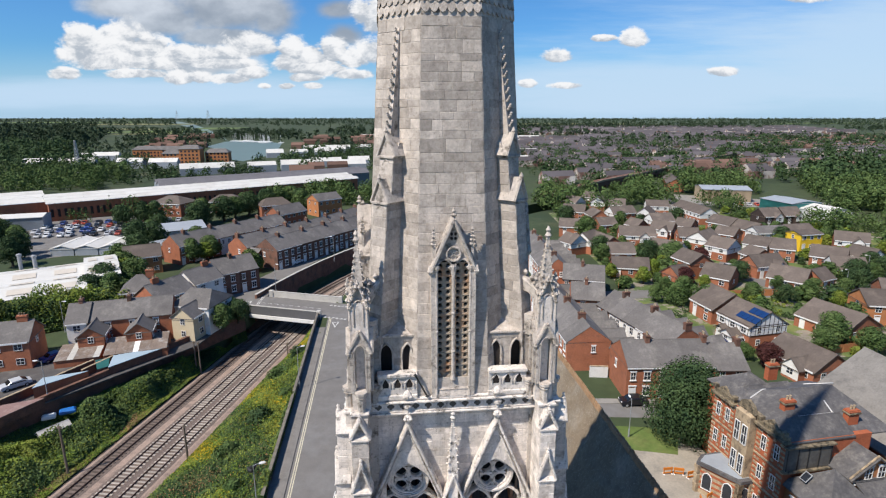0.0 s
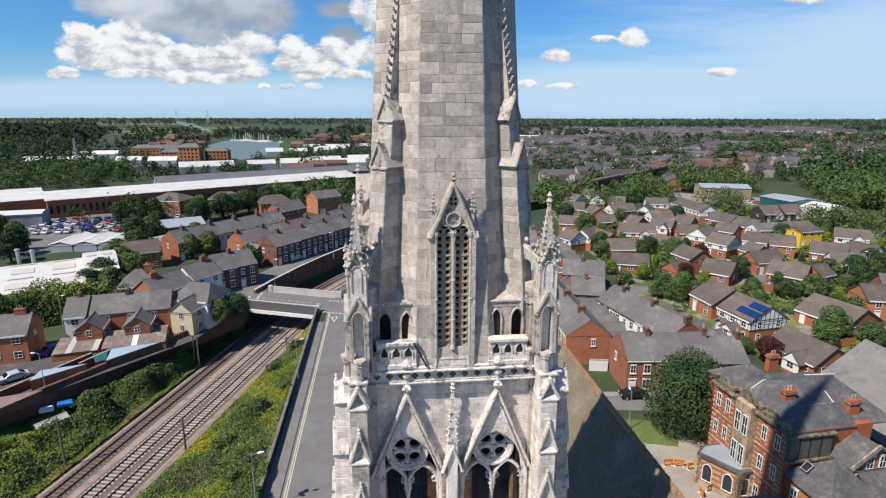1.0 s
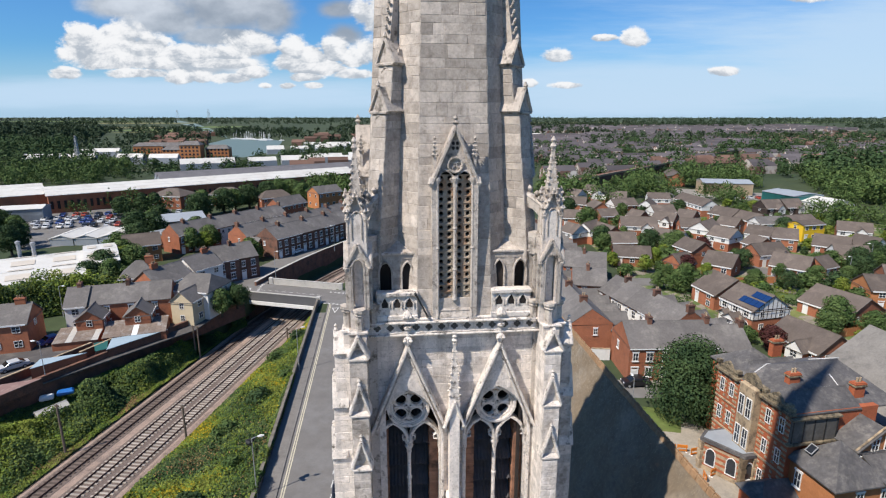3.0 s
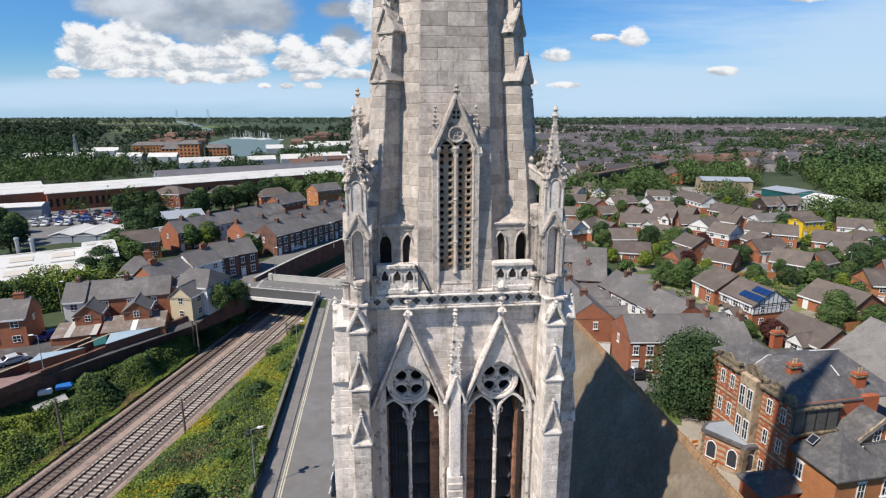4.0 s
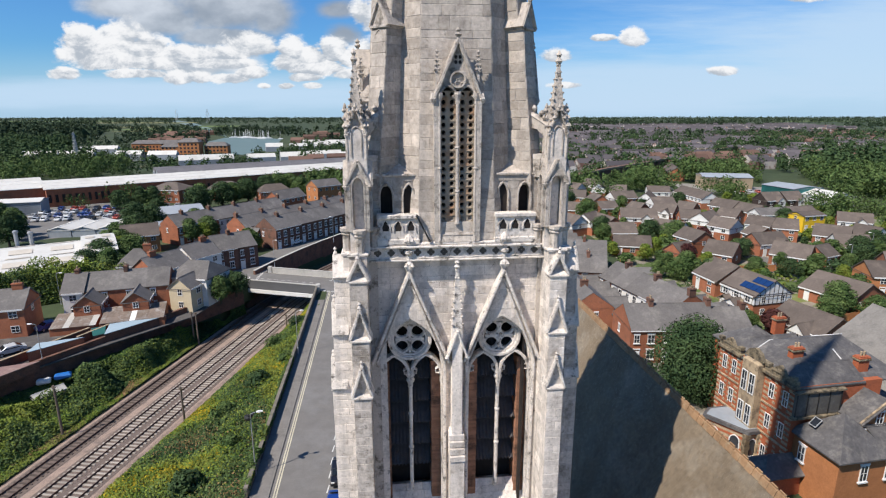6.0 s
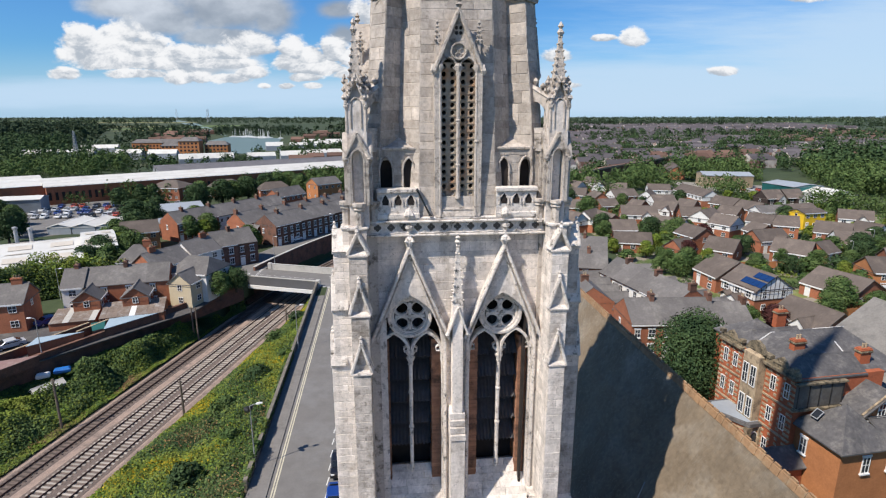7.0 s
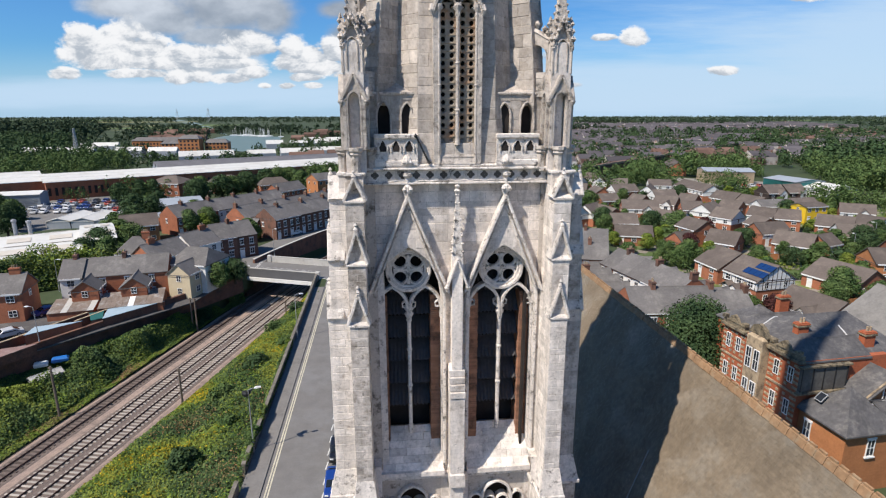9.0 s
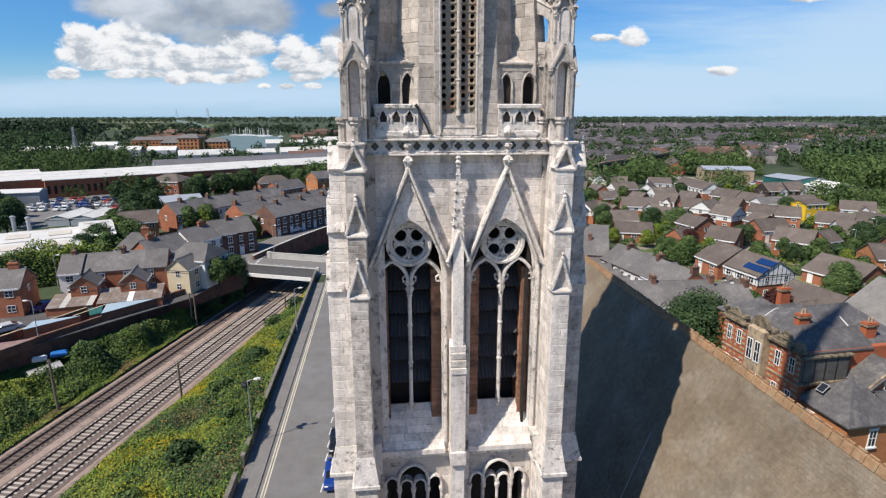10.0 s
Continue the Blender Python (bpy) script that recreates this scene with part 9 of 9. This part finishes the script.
FAR_WALL = material("far_brick_and_render", (0.21, 0.12, 0.095), 0.9, 0.3, (0.09, 0.4), ((0.66, 0.60, 0.54), 0.11, 0.47, 0.56), None, island=0.3)
FAR_ROOF = material("far_slate", (0.105, 0.094, 0.10), 0.9, 0.15, (0.05, 0.15), None, None, island=0.3)
FAR_TILE = material("far_red_tile", (0.16, 0.095, 0.072), 0.9, 0.15, (0.05, 0.15), None, None, island=0.3)
rows_of_houses("far_terraces", [(90, 420, 430, 700, 8, 19, 26, 0.5, 0.35), (330, 800, 440, 900, -6, 20, 30, 0.5, 0.55), (60, 300, 345, 420, 12, 22, 18, 0.55, 0.4), (140, 560, 700, 1100, 4, 22, 38, 0.85, 0.4), (-40, 130, 420, 900, 10, 24, 22, 0.7, 0.3),
                                (700, 1300, 700, 1300, -4, 26, 36, 0.7, 0.5), (100, 900, 1150, 1700, 3, 34, 40, 0.6, 0.35)], FAR_WALL, FAR_ROOF, "far rows of slate-roofed terraces", 31)
rows_of_houses("far_brick_houses", [(400, 1100, 660, 960, -2, 24, 26, 0.85, 0.3), (150, 330, 395, 440, 10, 18, 20, 0.7, 0.3), (-345, -290, 640, 760, 10, 34, 16, 0.5, -0.25), (-440, -375, 840, 1040, 5, 50, 20, 0.5, -0.25), (-110, -20, 350, 420, 15, 30, 16, 0.4, 0.1), (-190, 0, 700, 1000, 5, 50, 24, 0.35, -0.1)], FAR_TILE, FAR_TILE, "far red brick houses", 33)
rows_of_houses("far_sheds", [(-335, -300, 440, 452, 8, 40, 24, 0.9, 0), (-340, -312, 512, 530, 8, 40, 20, 0.9, 0), (-262, -236, 444, 462, 8, 30, 24, 0.9, 0), (-190, -120, 402, 420, 24, 40, 34, 0.8, 0), (-178, -120, 560, 660, 20, 36, 26, 0.7, 0.25), (-120, 60, 420, 520, 20, 40, 30, 0.35, 0.2), (-180, 150, 760, 1000, 4, 70, 44, 0.25, 0)], GREY_SHEET, WHITE_SHEET, "far white and pale sheds by the dock", 35)

# dockside brick blocks
for ax, ay, al, ad, ah, lab in ((-240, 492, 15, 12, 9, "long brick dockside apartment block"), (-224, 494, 17, 13, 13, "tall orange brick dockside block"), (-206, 508, 20, 12, 9, "brick dockside block with grey roof"), (-296, 566, 34, 14, 8, "low brown brick dockside block"), (-262, 548, 26, 14, 9, "low orange brick dockside block")):
    bl = thing("apartment_block", pose(ax, ay, 0, 0, 0, 8), lab, "apartment block", "dockside blocks")
    b = Shape()
    b.box(-al / 2, al / 2, -ad / 2, ad / 2, 0, ah)
    part("wall", b, BRICK_ORANGE, bl)
    part("roof", roof_shape(al, ad, ah, ah + 3, 0.4, 0.3, 3, 3), SLATE, bl)
    wn = Shape()
    wn.box(-0.8, 0.8, -0.1, 0.05, -0.8, 0.8)
    wme = wn.mesh("window", GLASS)
    for i in range(int(al / 3.2)):
        for j in range(int(ah / 3)):
            part("window", wme, None, bl, "", "", pose(-al / 2 + 1.8 + i * 3.2, -ad / 2, 1.7 + j * 3))

# railway viaduct beyond the estate
via = thing("railway_viaduct", pose(0, 0, 0), "long dark railway viaduct with brown parapet", "viaduct")
vp = [(50, 262), (62.8, 276), (88, 310), (138, 367), (190, 428), (245, 494), (330, 590)]
for (xa, ya), (xb, yb) in zip(vp, vp[1:]):
    wall_between("deck", Vector((xa, ya)), Vector((xb, yb)), 7.0, 3.6, 6.0, BRICK_DARK, via)
    wall_between("parapet", Vector((xa + 2.4, ya - 2.6)), Vector((xb + 2.4, yb - 2.6)), 0.4, 6.0, 7.0, SANDSTONE, via)
    n = int((Vector((xb, yb)) - Vector((xa, ya))).length / 9)
    for i in range(n):
        c = Vector((xa, ya)).lerp(Vector((xb, yb)), (i + 0.5) / n)
        p = Shape()
        p.box(-1.2, 1.2, -3.2, 3.2, 0, 3.7, pose(c.x, c.y, 0, 0, 0, math.degrees(math.atan2(yb - ya, xb - xa))))
        part("pier", p, BRICK_DARK, via)

# ---- street furniture ----
def street_lamp(x, y, h, turn, z=0.0, label="slim grey steel street lamp", double=False):
    l = thing("street_lamp", pose(x, y, z, 0, 0, turn), label, "street lamp", "street lamps")
    p = Shape()
    p.lathe([(0.11, 0), (0.11, 1.2), (0.06, 1.3), (0.045, h)], 8)
    part("post", p, STEEL, l)
    a = Shape()
    a.tube([(0, 0, h - 0.05), (0.35, 0, h + 0.08), (0.7, 0, h + 0.10)], 0.03)
    part("arm", a, STEEL, l)
    hd = Shape()
    hd.rings([[(0.6, -0.07, h + 0.05), (0.6, 0.07, h + 0.05), (0.6, 0.07, h + 0.15), (0.6, -0.07, h + 0.15)], [(0.85, -0.15, h + 0.04), (0.85, 0.15, h + 0.04), (0.85, 0.12, h + 0.2), (0.85, -0.12, h + 0.2)], [(1.25, -0.1, h + 0.06), (1.25, 0.1, h + 0.06), (1.25, 0.07, h + 0.16), (1.25, -0.07, h + 0.16)]])
    part("lamp_head", hd, PAINT, l, "pale lamp head")
    return l


flood = street_lamp(roadx(50.2) - 2.4, 50.2, 7.2, 20, label="steel lamp post with a cluster of black floodlights")
for fx_, fy_, ft in ((-0.35, 0.15, 20), (-0.3, -0.3, -40), (0.15, 0.3, 70)):
    fb = Shape()
    fb.box(-0.24, 0.24, -0.14, 0.14, -0.22, 0.22, None, 0.04)
    part("floodlight", fb, IRON, flood, "black floodlight housing", "", pose(fx_, fy_, 6.85, 25, 0, ft))
street_lamp(-61.0, 76.5, 6.5, 180)
street_lamp(-41.0, 128.0, 7.5, -20)
street_lamp(-32.5, 158.0, 7.5, 150)
street_lamp(-76.5, 103.5, 6.5, 0)
street_lamp(25.4, 66.5, 5.6, 90, label="slim grey lamp post in the churchyard")
street_lamp(98, 127, 6.5, 200)
street_lamp(113, 140, 6.5, 160)
street_lamp(roadx(80) - 2.1, 80.0, 7.2, 20)


def pole(x, y, z, h, label, twin=False, lean=2.0):
    p = thing("line_pole", pose(x, y, z, lean, lean * 0.6, 0), label, "pole", "line poles")
    s = Shape()
    s.lathe([(0.17, 0), (0.15, h * 0.5), (0.12, h)], 8)
    part("shaft", s, POLE_WOOD, p)
    s = Shape()
    s.box(-0.25, 0.25, -0.08, 0.08, h - 0.35, h - 0.15)
    part("bracket", s, POLE_WOOD, p)


for px_, py_, ph in ((-51.7, 65.8, 7.6), (-36.9, 69.5, 5.4), (-47.4, 96.6, 6.4), (-46.4, 96.2, 6.4), (-31.0, 101.0, 4.2)):
    pole(px_, py_, -5.3, ph, "weathered wooden pole beside the railway")


def mast(x, y, h, w, label, name="lattice_mast"):
    t = thing(name, pose(x, y, 0), label, "mast")
    s = Shape()
    for sx in (-1, 1):
        for sy in (-1, 1):
            s.tube([(sx * w, sy * w, 0), (sx * w * 0.25, sy * w * 0.25, h)], 0.22, None, 4)
    part("legs_frame", s, STEEL, t, "steel corner legs")
    b = Shape()
    n = 12
    for i in range(n):
        z0, z1 = h * i / n, h * (i + 1) / n
        a, c = w * (1 - 0.75 * i / n), w * (1 - 0.75 * (i + 1) / n)
        for k in range(4):
            m = pose(0, 0, 0, 0, 0, 90 * k)
            b.tube([(-a, -a, z0), (c, -c, z1)], 0.14, None, 4, m)
            b.tube([(-c, -c, z1), (c, -c, z1)], 0.14, None, 4, m)
    part("lattice", b, STEEL, t, "steel lattice bracing")


mast(-268, 405, 24, 1.5, "tall grey steel lattice mast")
mast(-1560, 3300, 60, 8, "distant steel pylon by the river", "pylon")
mast(-960, 2300, 55, 7, "distant steel pylon by the river", "pylon")


# ---- cars ----
def car(x, y, turn, paint_, label, van=False):
    c = thing("car", pose(x, y, 0.03, 0, 0, turn), label, "car", "parked cars")
    L, W = (4.2, 1.75) if not van else (5.0, 1.95)
    prof = [(-2.1, 0.35), (-2.12, 0.75), (-1.95, 0.92), (-1.25, 0.98), (-0.6, 1.42), (0.75, 1.45), (1.55, 1.02), (2.05, 0.92), (2.1, 0.4)] if not van else [(-2.4, 0.35), (-2.45, 1.0), (-1.9, 1.15), (-1.3, 1.9), (2.3, 1.95), (2.4, 1.0), (2.4, 0.4)]
    b = Shape()
    rings_ = []
    for yy, k in ((-W / 2, 0.93), (-W / 2 + 0.12, 1.0), (W / 2 - 0.12, 1.0), (W / 2, 0.93)):
        rings_.append([(px_ * (0.985 if k < 1 else 1), yy, 0.35 + (pz_ - 0.35) * k) for px_, pz_ in prof])
    b.rings(rings_)
    part("body", b, paint_, c)
    panes = [("windscreen", [(-1.86, -0.8, 1.2), (-1.86, 0.8, 1.2), (-1.36, 0.78, 1.84), (-1.36, -0.78, 1.84)], pose(-0.03, 0, 0.02))] if van else [
        ("windscreen", [(-1.22, -0.74, 1.015), (-1.22, 0.74, 1.015), (-0.66, 0.70, 1.40), (-0.66, -0.70, 1.40)], pose(-0.03, 0, 0.02)),
        ("rear_window", [(1.52, -0.74, 1.06), (1.52, 0.74, 1.06), (0.80, 0.70, 1.44), (0.80, -0.70, 1.44)], pose(0.03, 0, 0.02)),
        ("side_window", [(-1.1, -0.885, 1.0), (1.4, -0.885, 1.02), (0.72, -0.86, 1.36), (-0.58, -0.86, 1.34)], None),
        ("side_window", [(-1.1, 0.885, 1.0), (1.4, 0.885, 1.02), (0.72, 0.86, 1.36), (-0.58, 0.86, 1.34)], None)]
    for nm, pts, pm_ in panes:
        g = Shape()
        g.add(pts, [(0, 1, 2, 3)], pm_)
        part(nm, g, CAR_GLASS, c, "dark car glass")
    for sx in (-1.3, 1.3):
        for sy in (-1, 1):
            w = Shape()
            w.lathe([(0.2, -0.1), (0.31, -0.09), (0.31, 0.09), (0.2, 0.1)], 12, (0, 0), 0, pose(sx, sy * (W / 2 - 0.06), 0.31, 90))
            ww = part("wheel", w, RUBBER, c)
            hb_ = Shape()
            hb_.lathe([(0.19, -0.105), (0.19, 0.105)], 10, (0, 0), 0, pose(sx, sy * (W / 2 - 0.06), 0.31, 90))
            part("hubcap", hb_, STEEL, ww)
    for sy in (-1, 1):
        for xx, mt, nm in ((-2.09, PAINT, "headlight"), (2.06, PAINT_RED, "tail_light")):
            h = Shape()
            h.box(xx - 0.04, xx + 0.04, sy * 0.62 - 0.16, sy * 0.62 + 0.16, 0.68, 0.82, None, 0.02)
            part(nm, h, mt, c)
    return c


rd_turn = 90 + math.degrees(math.atan(0.1153))
car(roadx(45.0) + 6.6, 44.6, rd_turn, PAINT_BLUE, "blue hatchback parked beside the church")
car(roadx(50.2) + 6.6, 50.0, rd_turn, PAINT_BLACK, "dark hatchback parked beside the church")
car(29.0, 75.2, 2, PAINT_BLACK, "black estate car before the terrace")
car(35.0, 74.8, 2, PAINT_RED, "red car partly behind the tree")
for cx, cy, ct, cp_, lab, vn in ((-53.0, 129.5, 35, PAINT_SILVER, "silver car parked by the terrace", False), (-49.5, 134.8, 40, PAINT_SILVER, "grey car parked by the terrace", False), (-43.2, 155.5, 62, PAINT_WHITE, "white car parked in the street", False),
                                 (-38.3, 166.5, 65, PAINT_WHITE, "white van parked in the street", True), (-36.6, 172, 68, PAINT_SILVER, "silver car parked in the street", False), (-35.0, 177.5, 68, PAINT_BLUE, "blue car parked in the street", False), (-33.2, 182.5, 70, PAINT_WHITE, "white car parked in the street", False),
                                 (-69.0, 80.5, 50, PAINT_SILVER, "silver car in the back lane", False), (-72.5, 77.0, 50, PAINT_SILVER, "silver car in the back lane", False), (-70.0, 90.8, 60, PAINT_BLUE, "dark car in the back lane", False),
                                 (52.6, 97.2, 8, PAINT_BLUE, "dark blue car on the drive", False), (81.5, 150.5, 10, PAINT_SILVER, "silver car on the estate road", False), (60.5, 150.0, 0, PAINT_WHITE, "white van on the estate drive", True), (48.6, 146, 20, PAINT_BLACK, "black car on the drive", False)):
    car(cx, cy, ct, cp_, lab, vn)
rc = random.Random(5)
for i in range(48):
    u, v = ((i // 4) + rc.uniform(0.1, 0.6)) / 12, i % 4
    car(-158 + 46 * u + v * 2, 188 + v * 8.5 + 9 * u, 104 + rc.uniform(-3, 3), rc.choice((PAINT_WHITE, PAINT_SILVER, PAINT_BLACK, PAINT_BLUE, PAINT_RED)), "car standing in the car park")
for i in range(12):
    car(140 + i * 3.6, 262 - i * 0.5, 80, rc.choice((PAINT_WHITE, PAINT_SILVER, PAINT_BLACK, PAINT_RED)), "car standing in the retail car park")

# orange plastic barriers in the churchyard
BARRIER = material("orange_plastic", (0.62, 0.20, 0.03), 0.5, 0.08, (6.0, 0.1), None, None)
for bx, by, bt in ((27.6, 58.6, 8), (28.9, 58.5, -10), (30.2, 57.9, 15), (31.2, 57.4, -30), (30.6, 54.0, 30), (29.2, 53.2, 80)):
    br = thing("plastic_barrier", pose(bx, by, 0.02, 0, 0, bt), "orange plastic barrier with white feet", "barrier", "barriers")
    s = Shape()
    s.box(-0.6, 0.6, -0.05, 0.05, 0.55, 0.95, None, 0.03)
    s.box(-0.6, 0.6, -0.04, 0.04, 0.12, 0.3, None, 0.02)
    for q in (-0.5, 0.5):
        s.box(q - 0.05, q + 0.05, -0.04, 0.04, 0.05, 0.95)
    part("panel", s, BARRIER, br)
    for q in (-0.5, 0.5):
        f = Shape()
        f.box(q - 0.08, q + 0.08, -0.25, 0.25, 0.0, 0.08, None, 0.02)
        part("foot", f, PAINT, br)
